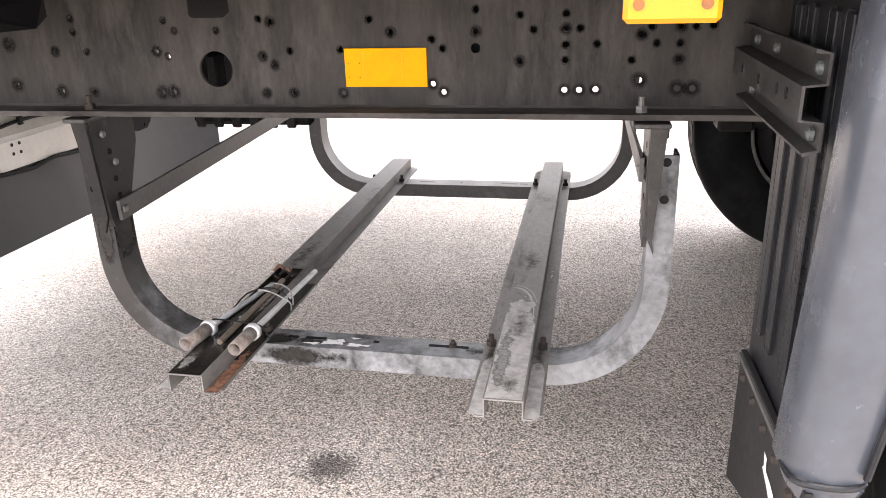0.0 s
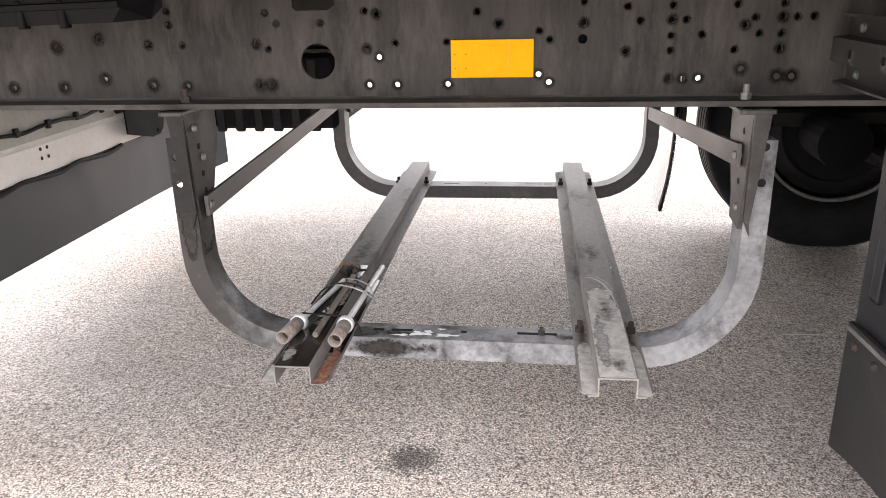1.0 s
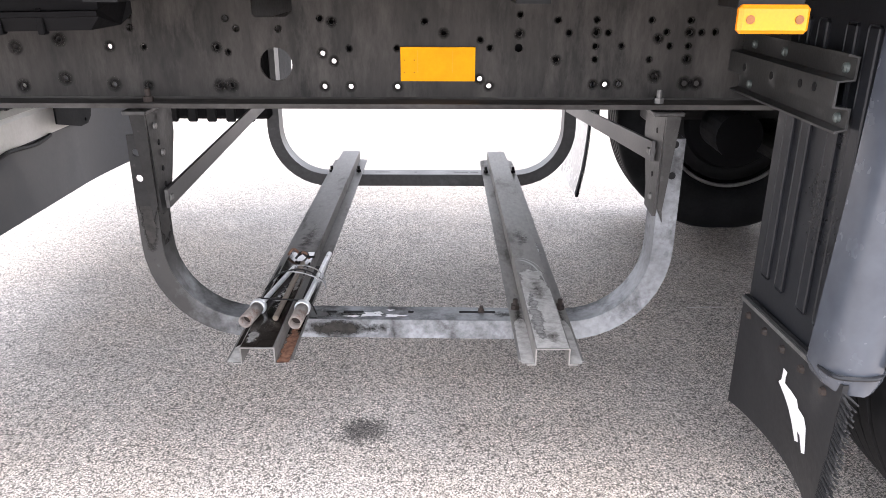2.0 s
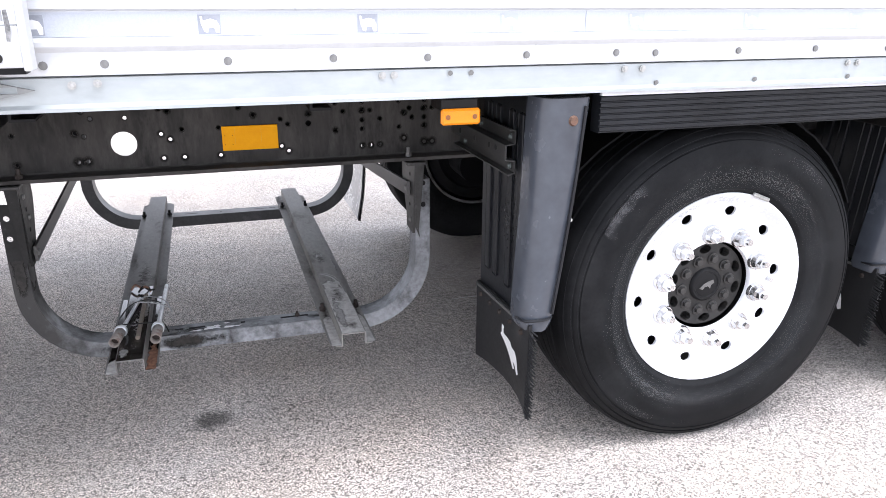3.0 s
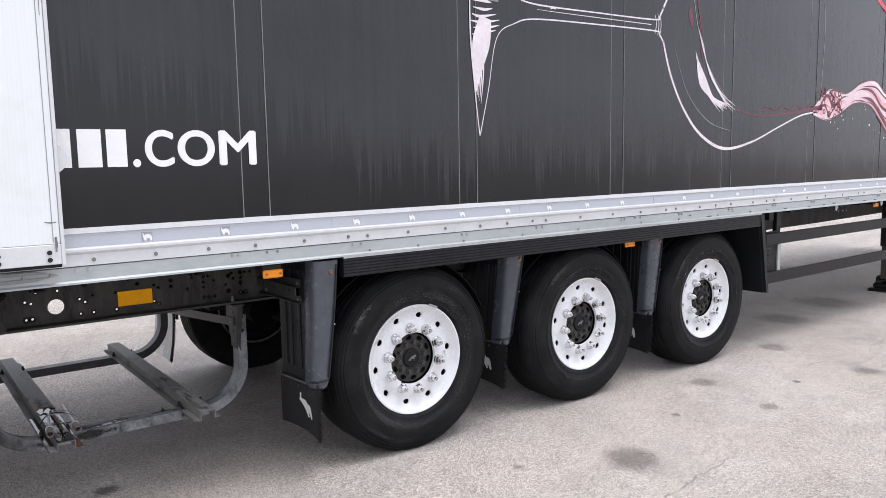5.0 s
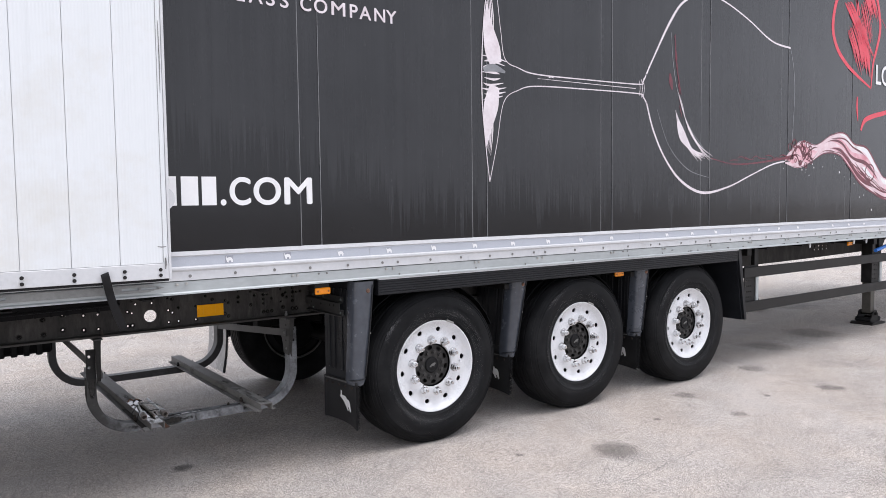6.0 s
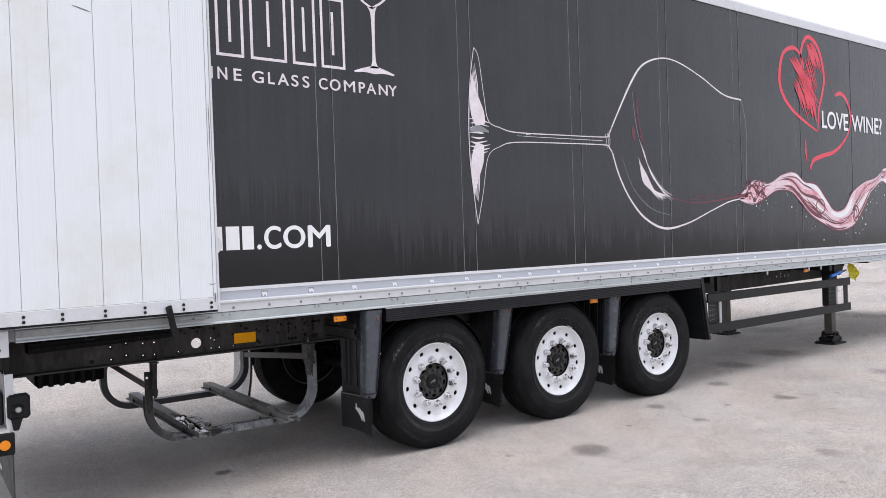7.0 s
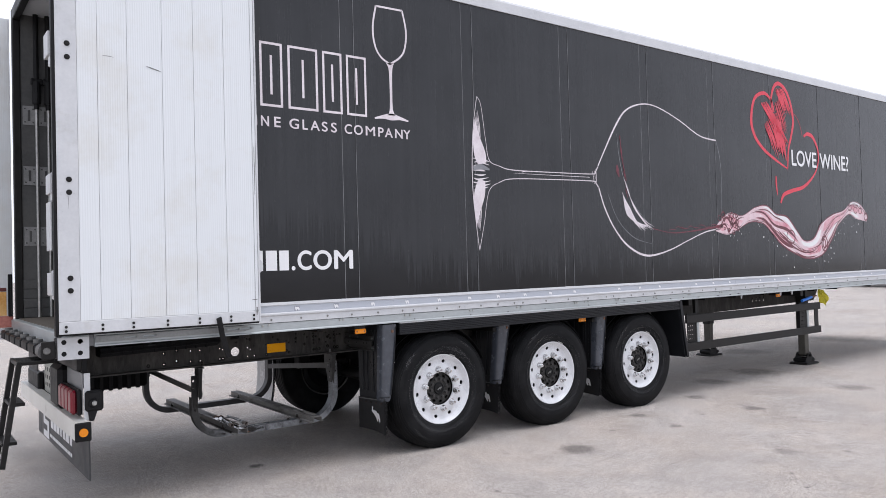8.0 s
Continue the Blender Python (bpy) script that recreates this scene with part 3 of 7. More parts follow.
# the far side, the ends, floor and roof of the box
part("far_wall", boxes((REAR + 0.02, FRONT, WIDE - 0.06, WIDE, 1.10, 3.91)), INNER, trailer, "far wall with its lining toned dim")
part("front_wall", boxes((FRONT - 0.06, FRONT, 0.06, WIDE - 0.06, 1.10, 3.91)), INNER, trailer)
part("load_floor", boxes((REAR, FRONT - 0.06, 0.06, WIDE - 0.06, 1.105, 1.18)), surface("plywood_floor", (0.10, 0.085, 0.07), (0.17, 0.15, 0.125), 0.6, 0, 3, 50, 0.1), trailer, "brown plywood load floor")
part("roof", boxes((REAR + 0.02, FRONT, 0.03, WIDE - 0.03, 3.91, 3.94)), WHITE_ALU, trailer)
roof_rail = part("roof_rail", prism([(-0.012, 3.842), (0.03, 3.842), (0.03, 3.950), (-0.002, 3.950), (-0.012, 3.93)], "x", REAR + 0.02, FRONT), WHITE_ALU, trailer, "white roof edge rail")

# floor-level side rail: coated upper profile, tape, rivet band, galvanised lower rail
upper = [(0.008, 1.312), (-0.010, 1.307), (-0.012, 1.289), (-0.004, 1.285), (-0.004, 1.236), (-0.015, 1.233), (-0.018, 1.228), (-0.018, 1.219), (-0.014, 1.214), (-0.008, 1.208), (-0.008, 1.164), (0.008, 1.162)]
side_rail = part("side_rail", prism(upper, "x", -2.75, FRONT), WHITE_ALU, trailer, "white aluminium floor rail with rivets")
lower = [(0.008, 1.161), (-0.003, 1.159), (-0.003, 1.108), (-0.010, 1.101), (-0.010, 1.0935), (0.05, 1.0935), (0.05, 1.101), (0.008, 1.110)]
low_rail = part("lower_rail", prism(lower, "x", -2.75, FRONT), GALV, trailer, "galvanised lower side rail")
part("underfloor_lip", boxes((-2.75, FRONT, 0.051, 0.09, 1.085, 1.10)), DARK_STEEL, trailer)
bm = bmesh.new()
rod(bm, (0, -0.0105, 0), (0, -0.008, 0), 0.0085, 0.0075, 10)
rod(bm, (0, -0.0125, 0), (0, -0.0105, 0), 0.0072, 0.004, 10)
rivet = part("rivet", bm, surface("dull_rivet", (0.12, 0.12, 0.117), (0.25, 0.247, 0.24), 0.5, 0.5, 20, 90, 0.1), side_rail)
HOOKS = (4.42, 5.29, 5.56)
RIVETS = (-1.68, -1.57, -1.335, -1.117, -0.907, -0.670, -0.438, -0.331, -0.092, 0.145, 0.383, 0.579, 0.774, 0.880, 1.172, 1.468, 1.742, 2.008, 2.117, 2.390, 2.582, 2.775, 3.068, 3.257, 3.367, 3.621, 3.874, 4.178, 4.476, 4.768, 4.879, 5.201, 5.503, 5.806)
rivet.matrix_basis = pose(RIVETS[0], 0, 1.184)
for k, x in enumerate(RIVETS[1:] + tuple(6.1 + 0.3 * i for i in range(15))):
    share("rivet", rivet, side_rail, pose(x, 0, 1.185 + 0.0012 * (k % 3)))
for x in (-2.42, -2.15, -1.92):
    share("rivet", rivet, side_rail, pose(x, 0, 1.185))
bm = bmesh.new()
rod(bm, (0, -0.009, 0), (0, -0.003, 0), 0.0085, 0.0078, 8)
rod(bm, (0, -0.012, 0), (0, -0.009, 0), 0.0045, None, 8)
rail_bolt = part("bolt", bm, ZINC, low_rail)
rail_bolt.matrix_basis = pose(-1.635, 0, 1.145)
for x in (-1.588, -1.010, -0.983, -0.410, -0.361, 0.262, 0.294, 0.812, 0.859, 1.560, 1.590, 2.160, 2.192, 2.76, 2.80, 3.36, 3.395, 3.96, 4.0, 4.56, 4.6, 5.16, 5.2, 5.8, 5.84):
    share("bolt", rail_bolt, low_rail, pose(x, 0, 1.148))
bm = bmesh.new()
rod(bm, (0, -0.0065, 0), (0, -0.003, 0), 0.0062, 0.005, 8)
small_rivet = part("rivet", bm, DULL_BOLT, low_rail, "small dark rail rivet")
small_rivet.matrix_basis = pose(-0.853, 0, 1.149)
for x, z in ((-0.803, 1.149), (-0.318, 1.113), (-0.028, 1.113), (0.270, 1.113), (1.692, 1.150), (1.745, 1.150), (1.756, 1.116), (0.70, 1.113), (1.16, 1.113), (2.16, 1.113), (2.62, 1.115), (3.05, 1.115)):
    share("rivet", small_rivet, low_rail, pose(x, 0, z))

# dark scrapes along the foot of the lower rail
RAIL_STAIN = blot("dark_rail_stain", (0.02, 0.019, 0.018), (0.07, 0.066, 0.06), 0.7, 60, 1.0, soft=0.25, cover=0.42)
rng = random.Random(7)
for k in range(22):
    x, w, z = 2.3 + 0.26 * k + rng.uniform(-0.1, 0.1), rng.uniform(0.03, 0.11), rng.choice((1.112, 1.118, 1.132))
    bm = bmesh.new()
    bm.faces.new([bm.verts.new((x + a * w, -0.0036, z + b * 0.011)) for a, b in ((0, -0.5), (1, -0.5), (1, 0.5), (0, 0.5))])
    part("stain", bm, RAIL_STAIN, low_rail)
# small white eyes hanging under the rail
for x in HOOKS:
    bm = bmesh.new()
    rod(bm, (x, 0.012, 1.094), (x, 0.012, 1.055), 0.012, 0.008, 10)
    rod(bm, (x, 0.012, 1.055), (x, 0.012, 1.047), 0.008, 0.003, 10)
    part("hook", bm, WHITE_ALU, low_rail, "small white hook under the rail")

# silver tape lengths with small plain emblem shapes on grey squares
EMBLEM_BACK = surface("grey_tape_square", (0.25, 0.265, 0.30), (0.35, 0.365, 0.40), 0.5, 0, 20, 90, 0.0)
# paler for squares further forward: their fading with distance is in the colour
EMBLEM_PALE = surface("distance_pale_tape_square", (0.37, 0.395, 0.44), (0.43, 0.455, 0.50), 0.5, 0, 20, 90, 0.0)
for k in range(0, 10):
    tape = part("reflective_tape", boxes((-1.722 + 1.2 * k, -0.525 + 1.2 * k, -0.0058, -0.004, 1.2365, 1.2825)), TAPE, side_rail, "silver reflective tape")
    for e in range(4):
        x = -1.690 + 0.325 * (4 * k + e)
        if x > -0.525 + 1.2 * k or x < -1.722 + 1.2 * k:
            continue
        mark = part("emblem", bmesh.new(), EMBLEM_BACK if x < -0.9 else EMBLEM_PALE, tape)
        bm = bmesh.new()
        bm.faces.new([bm.verts.new((x + a, -0.0061, 1.2585 + b)) for a, b in ((-0.022, -0.019), (0.022, -0.019), (0.022, 0.019), (-0.022, 0.019))])
        n0 = len(bm.faces)
        bm.faces.new([bm.verts.new((x + a * 1.35, -0.0066, 1.2585 + b * 1.4)) for a, b in ((-0.013, 0.011), (-0.010, 0.011), (-0.009, 0.005), (0.002, 0.008), (0.011, 0.005), (0.015, -0.003), (0.014, -0.012), (0.009, -0.012), (0.007, -0.005), (-0.001, -0.005), (-0.003, -0.012), (-0.008, -0.010), (-0.012, 0.001))])
        bm.faces.ensure_lookup_table()
        bm.faces[n0].material_index = 1
        bm.to_mesh(mark.data)
        bm.free()
        mark.data.materials.append(PRINT_WHITE)

# black ribbed trim under the rail over the wheels
trim_pts = [(0.012, 1.083)]
for k in range(6):
    z = 1.080 - 0.0148 * k
    trim_pts += [(0.002, z), (0.002, z - 0.009), (0.008, z - 0.0115), (0.008, z - 0.0145)]
trim_pts += [(0.012, 0.991), (0.05, 0.991), (0.05, 1.083)]
part("ribbed_trim", prism(trim_pts, "x", -0.462, 3.21), PLASTIC, trailer, "black ribbed plastic trim above the wheels")
part("trim_edge", boxes((-0.462, 3.21, -0.001, 0.012, 1.0840, 1.0925)), WHITE_ALU, trailer)

# ---- printed pictures and words on the wall ----
P = -0.0012


def print_part(name, bm, material, label):
    return part(name, bm, material, side_wall, label)


def print_strokes(name, bm, material, label):
    """Each separate stroke of a drawing becomes a part of its own."""
    left = set(bm.verts)
    for first in list(bm.verts):
        if first not in left:
            continue
        island, stack = [], [first]
        left.remove(first)
        while stack:
            v = stack.pop()
            island.append(v)
            for e in v.link_edges:
                w = e.other_vert(v)
                if w in left:
                    left.remove(w)
                    stack.append(w)
        faces = {f for v in island for f in v.link_faces}
        one = bmesh.new()
        made = {v: one.verts.new(v.co) for v in island}
        for f in faces:
            one.faces.new([made[v] for v in f.verts])
        part(name, one, material, side_wall, label)
    bm.free()


# plain hollow blocks where a name is printed, and its emblem glass
for x0, x1 in ((-1.614, -1.436), (-1.393, -1.147), (-1.106, -0.938), (-0.899, -0.719)):
    bm = bmesh.new()
    for a, b, c, d in ((x0, x1, 3.197, 3.215), (x0, x1, 2.740, 2.758), (x0, x0 + 0.018, 2.758, 3.197), (x1 - 0.018, x1, 2.758, 3.197)):
        bm.faces.new([bm.verts.new((x, P, z)) for x, z in ((a, c), (b, c), (b, d), (a, d))])
    xm = (x0 + x1) / 2
    bm.faces.new([bm.verts.new((x, P, z)) for x, z in ((xm - 0.009, 2.83), (xm + 0.009, 2.83), (xm + 0.009, 3.12), (xm - 0.009, 3.12))])
    print_part("hollow_block", bm, PRINT_PALE, "pale hollow printed block")
bm = ribbon([(-0.613, 3.654), (-0.646, 3.478), (-0.630, 3.330), (-0.576, 3.242), (-0.491, 3.195)], 0.016, P)
ribbon([(-0.491, 3.195), (-0.396, 3.261), (-0.345, 3.339), (-0.326, 3.486), (-0.360, 3.658)], 0.016, P, bm)
ribbon([(-0.613, 3.652), (-0.360, 3.657)], 0.016, P, bm, 2)
ribbon([(-0.491, 3.203), (-0.488, 3.144), (-0.488, 2.977), (-0.489, 2.830), (-0.487, 2.776)], [0.075, 0.034, 0.024, 0.03, 0.07], P, bm)
ribbon([(-0.649, 2.739), (-0.569, 2.757), (-0.490, 2.763), (-0.410, 2.759), (-0.325, 2.742)], [0.012, 0.030, 0.055, 0.030, 0.012], P, bm)
print_part("glass_emblem", bm, PRINT_PALE, "pale outlined drinking glass emblem")
def letter_row(spans, z0, height, y, material, label, bold):
    """Printed letters one by one: the letter and its two edges along the wall."""
    for text, x0, x1 in spans:
        lettering("lettering", text, x0, x1, z0, height, y, material, side_wall, label, 1.0, bold)


letter_row((("I", -1.656, -1.643), ("N", -1.610, -1.552), ("E", -1.508, -1.460), ("G", -1.388, -1.314), ("L", -1.282, -1.240), ("A", -1.217, -1.142), ("S", -1.121, -1.075), ("S", -1.042, -0.996),
            ("C", -0.924, -0.862), ("O", -0.842, -0.764), ("M", -0.735, -0.651), ("P", -0.619, -0.571), ("A", -0.557, -0.483), ("N", -0.458, -0.388), ("Y", -0.378, -0.310)),
           2.594, 0.073, P, PRINT_PALE, "pale letter of the words GLASS COMPANY", 0.0022)
for x0, x1 in ((-1.71, -1.621), (-1.598, -1.512), (-1.494, -1.419)):
    bm = bmesh.new()
    bm.faces.new([bm.verts.new((x, P, z)) for x, z in ((x0, 1.54), (x1, 1.54), (x1, 1.686), (x0, 1.686))])
    print_part("name_block", bm, PRINT_WHITE, "white printed block before the word COM")
letter_row(((".", -1.398, -1.368),), 1.54, 0.030, P, PRINT_WHITE, "white full stop before the word COM", 0.0)
letter_row((("C", -1.345, -1.240), ("O", -1.215, -1.070), ("M", -1.041, -0.885)), 1.543, 0.139, P, PRINT_WHITE, "white letter of the word .COM", 0.0055)
lettering("lettering", "LOVE", 5.655, 6.280, 2.724, 0.200, P - 0.002, PRINT_WHITE, side_wall, "white letter of the words LOVE WINE?", 1.0, 0.006)
lettering("lettering", "WINE?", 6.374, 7.169, 2.724, 0.200, P - 0.002, PRINT_WHITE, side_wall, "white letter of the words LOVE WINE?", 1.0, 0.006)

# the large lying wine glass
bm = ribbon([(0.410, 3.033), (0.368, 2.809), (0.344, 2.565), (0.335, 2.360), (0.340, 2.155), (0.367, 1.883), (0.395, 1.669)], [0.005, 0.007, 0.009, 0.008, 0.009, 0.007, 0.006], P)
ribbon([(0.410, 3.033), (0.454, 2.955), (0.496, 2.662), (0.533, 2.476), (0.652, 2.427), (0.820, 2.400), (1.316, 2.405), (1.862, 2.417), (1.917, 2.442), (1.957, 2.502)], [0.005, 0.005, 0.005, 0.006, 0.007, 0.009, 0.008, 0.009, 0.010, 0.016], P, bm)
ribbon([(0.395, 1.669), (0.457, 1.912), (0.520, 2.193), (0.650, 2.281), (0.819, 2.320), (1.315, 2.337), (1.860, 2.347), (1.916, 2.329), (1.960, 2.282)], [0.006, 0.005, 0.005, 0.006, 0.008, 0.008, 0.009, 0.010, 0.016], P, bm)
ribbon([(1.952, 2.494), (2.043, 2.639), (2.245, 2.940), (2.417, 3.116), (2.676, 3.205), (2.933, 3.198), (3.297, 3.094), (3.679, 2.947), (3.994, 2.917)], [0.015, 0.016, 0.022, 0.018, 0.014, 0.013, 0.013, 0.015, 0.018], P, bm)
ribbon([(1.958, 2.289), (2.044, 2.075), (2.189, 1.861), (2.394, 1.686), (2.679, 1.591), (3.034, 1.638), (3.410, 1.753), (3.747, 1.850), (4.052, 1.888)], [0.015, 0.018, 0.018, 0.022, 0.022, 0.015, 0.012, 0.013, 0.012], P, bm)
print_part("glass_outline", bm, PRINT_PALE, "pale outline of a large lying wine glass")
bm = ribbon([(0.383, 2.809), (0.391, 2.682), (0.424, 2.535), (0.453, 2.438)], [0.01, 0.07, 0.13, 0.10], P - 0.0006)
ribbon([(0.368, 1.902), (0.384, 2.029), (0.411, 2.165), (0.442, 2.292)], [0.01, 0.07, 0.12, 0.08], P - 0.0006, bm)
for k in range(16):
    u = k / 15
    ribbon([(2.313 + 0.06 * u, 2.252 - 0.10 * u), (2.361 + 0.07 * u, 2.092 - 0.05 * u + 0.05 * math.sin(k * 2.1)), (2.468 + 0.07 * u, 1.962 - 0.02 * u), (2.613 + 0.10 * u + 0.05 * math.sin(k * 1.3), 1.852 + 0.05 * u)], [0.002, 0.006 + 0.007 * (k % 3), 0.008 + 0.006 * (k % 2), 0.002], P - 0.0006 - 0.00005 * k, bm, 4)
for k in range(6):
    ribbon([(2.339 + 0.012 * k, 2.411 - 0.02 * k), (2.430 + 0.010 * k, 2.206 - 0.02 * k), (2.605 + 0.012 * k, 2.001 - 0.015 * k), (2.789 + 0.02 * math.sin(k * 2), 1.906 - 0.01 * k)], [0.002, 0.006, 0.005, 0.002], P - 0.0016 - 0.00005 * k, bm, 4)
for x in (1.872, 1.898, 1.920):
    ribbon([(x, 2.330 - 0.4 * (x - 1.872)), (x + 0.012, 2.39), (x, 2.445 + 0.5 * (x - 1.872))], [0.004, 0.006, 0.004], P - 0.0006, bm, 4)
ribbon([(0.823, 2.373), (1.121, 2.375), (1.833, 2.383)], [0.002, 0.004, 0.005], P - 0.0006, bm, 4)
ribbon([(0.927, 2.386), (0.947, 2.396), (0.972, 2.390)], [0.006, 0.012, 0.004], P - 0.0008, bm, 4)
for k in range(9):
    z = 2.20 + 0.035 * k
    ribbon([(0.348 + 0.01 * math.sin(k * 2.1), z), (0.423 + 0.02 * math.sin(k * 1.7), z + 0.01 * math.cos(k)), (0.513 + 0.03 * math.sin(k), 2.353 + (z - 2.35) * 0.8)], [0.004, 0.016, 0.003], P - 0.0008, bm, 3)
for k in range(5):
    ribbon([(0.370 + 0.016 * k, 2.626 - 0.02 * k), (0.377 + 0.014 * k, 2.747), (0.378 + 0.008 * k, 2.828 + 0.02 * k)], [0.002, 0.009, 0.002], P - 0.0008, bm, 3)
    ribbon([(0.362 + 0.016 * k, 2.101 + 0.02 * k), (0.367 + 0.014 * k, 2.001), (0.371 + 0.008 * k, 1.900 - 0.015 * k)], [0.002, 0.009, 0.002], P - 0.0008, bm, 3)
print_strokes("glass_shine", bm, PRINT_PALE, "pale printed shine in the glass")
bm = ribbon([(3.994, 2.917), (4.055, 2.722), (4.075, 2.479), (4.052, 2.140), (4.052, 1.897)], 0.007, P)
ribbon([(2.255, 2.853), (2.280, 2.629), (2.346, 2.385), (2.481, 2.142), (2.723, 1.929)], [0.003, 0.006, 0.007, 0.006, 0.003], P - 0.0003, bm)
ribbon([(2.087, 2.240), (2.231, 1.968), (2.475, 1.783), (2.769, 1.715)], [0.003, 0.006, 0.007, 0.003], P - 0.0003, bm)
ribbon([(0.349, 2.389), (0.433, 2.409), (0.533, 2.389)], [0.03, 0.05, 0.015], P - 0.0009, bm)
print_strokes("glass_tone", bm, PRINT_GREY, "grey printed tones in the glass")
bm = ribbon([(2.782, 1.880), (3.107, 1.836), (3.481, 1.855), (3.904, 1.903), (4.074, 1.922)], [0.006, 0.013, 0.014, 0.026, 0.05], P - 0.0003)
ribbon([(2.244, 2.532), (2.253, 2.473), (2.273, 2.405)], [0.015, 0.045, 0.012], P - 0.0003, bm)
ribbon([(2.304, 2.843), (2.320, 2.628), (2.385, 2.376)], [0.006, 0.016, 0.006], P - 0.0006, bm)
for k in range(10):
    u = 3.05 + 0.11 * k
    ribbon([(u, 1.862 + 0.05 * (k % 3) / 3 + 0.045 * (u - 3.05)), (u + 0.07, 1.872 + 0.05 * (k % 2) / 2 + 0.05 * (u - 3.05)), (u + 0.16, 1.868 + 0.055 * (u - 3.05))], [0.002, 0.010, 0.002], P - 0.0007 - 0.00005 * k, bm, 3)
for k in range(7):
    ribbon([(2.293 + 0.012 * k, 2.831 - 0.09 * k), (2.307 + 0.012 * k, 2.791 - 0.09 * k), (2.316 + 0.014 * k, 2.731 - 0.09 * k)], [0.003, 0.012, 0.003], P - 0.0010, bm, 3)
print_part("wine_rest", bm, PRINT_WINE, "dark red wine left in the printed glass")

# the splash: pale body between two edges, pink and dark red bands, shine, rings and drops
SPLASH_TOP = [(3.931, 1.916), (4.192, 2.073), (4.479, 2.052), (4.766, 2.159), (5.024, 2.187), (5.232, 2.088), (5.496, 2.057), (5.712, 1.890), (5.889, 1.752), (6.134, 1.781), (6.342, 1.975), (6.652, 2.101), (6.979, 2.167), (7.231, 2.292), (7.481, 2.261), (7.691, 2.105)]
SPLASH_LOW = [(3.931, 1.857), (4.151, 1.817), (4.353, 1.865), (4.631, 1.963), (4.917, 1.952), (5.125, 1.833), (5.332, 1.685), (5.595, 1.587), (5.962, 1.498), (6.356, 1.546), (6.629, 1.750), (6.790, 1.925), (6.912, 2.012), (7.136, 2.108), (7.348, 2.049), (7.662, 2.018)]
EDGE_TOP, EDGE_LOW = smooth_line([(x, 0, z) for x, z in SPLASH_TOP], 12), smooth_line([(x, 0, z) for x, z in SPLASH_LOW], 12)


def band(bm, t0, t1, u0, u1, y, wave=0.0, beat=20.0, taper=True):
    """A stripe of the splash from t0 to t1 along it and from u0 to u1 across it."""
    n, prev = max(int((t1 - t0) * 180), 6), None
    for k in range(n + 1):
        t = t0 + (t1 - t0) * k / n
        i = min(int(t * (len(EDGE_TOP) - 1)), len(EDGE_TOP) - 1)
        top, low = EDGE_TOP[i], EDGE_LOW[i]
        thin = min(1, 6 * k / n, 6 * (n - k) / n) if taper else 1
        mid, half = (u0 + u1) / 2 + wave * math.sin(beat * t), (u1 - u0) / 2 * max(thin, 0.05)
        p, q = top.lerp(low, mid - half), top.lerp(low, mid + half)
        here = [bm.verts.new((p.x, y, p.z)), bm.verts.new((q.x, y, q.z))]
        if prev:
            bm.faces.new((prev[0], prev[1], here[1], here[0]))
        prev = here
    return bm


splash = print_part("wine_splash", band(bmesh.new(), 0.0, 1.0, 0, 1, P, taper=False), PRINT_BLUSH, "pale pink wine splash")
bm = bmesh.new()
for t0, t1, u0, u1, w, be in ((0.66, 0.84, 0.1, 0.62, 0.05, 18), (0.52, 0.62, 0.45, 0.8, 0.05, 30), (0.20, 0.50, 0.30, 0.55, 0.08, 26), (0.22, 0.47, 0.68, 0.9, 0.04, 22), (0.02, 0.16, 0.2, 0.8, 0.1, 60), (0.86, 0.97, 0.25, 0.6, 0.05, 50)):
    band(bm, t0, t1, u0, u1, P - 0.0003, w, be)
print_part("splash_tone", bm, PRINT_PINK, "pink tones of the splash")
bm = bmesh.new()
for t0, t1, u0, u1, w, be in ((0.0, 1.0, 0.0, 0.055, 0.0, 1), (0.0, 1.0, 0.94, 1.0, 0.0, 1), (0.18, 0.50, 0.40, 0.50, 0.10, 24), (0.22, 0.48, 0.74, 0.86, 0.05, 20), (0.20, 0.40, 0.20, 0.26, 0.05, 33), (0.36, 0.60, 0.60, 0.66, 0.12, 17),
                               (0.60, 0.82, 0.80, 0.87, 0.05, 21), (0.72, 0.90, 0.62, 0.68, 0.1, 26), (0.01, 0.15, 0.3, 0.42, 0.2, 80), (0.02, 0.17, 0.6, 0.7, 0.2, 95), (0.48, 0.58, 0.85, 0.92, 0.02, 40)):
    band(bm, t0, t1, u0, u1, P - 0.0006, w, be)
for k in range(26):
    t0 = 0.16 + 0.80 * ((k * 0.382) % 1.0)
    u0 = 0.10 + 0.78 * ((k * 0.618) % 1.0)
    band(bm, t0, min(t0 + 0.07 + 0.05 * (k % 3), 0.99), u0, u0 + 0.022 + 0.012 * (k % 2), P - 0.0010 - 0.00004 * k, 0.06, 24 + 3 * (k % 5))
for cx, cz, rx, rz, w in ((5.569, 1.793, 0.10, 0.085, 0.016), (6.423, 1.702, 0.075, 0.10, 0.022), (6.414, 1.702, 0.035, 0.055, 0.02), (7.165, 2.205, 0.05, 0.04, 0.014), (7.331, 2.175, 0.05, 0.045, 0.014), (7.470, 2.164, 0.045, 0.04, 0.014), (7.635, 2.086, 0.05, 0.05, 0.02)):
    ribbon([(cx + rx * math.cos(a), cz + rz * math.sin(a)) for a in [i * math.tau / 10 for i in range(11)]], w, P - 0.0009, bm, 3)
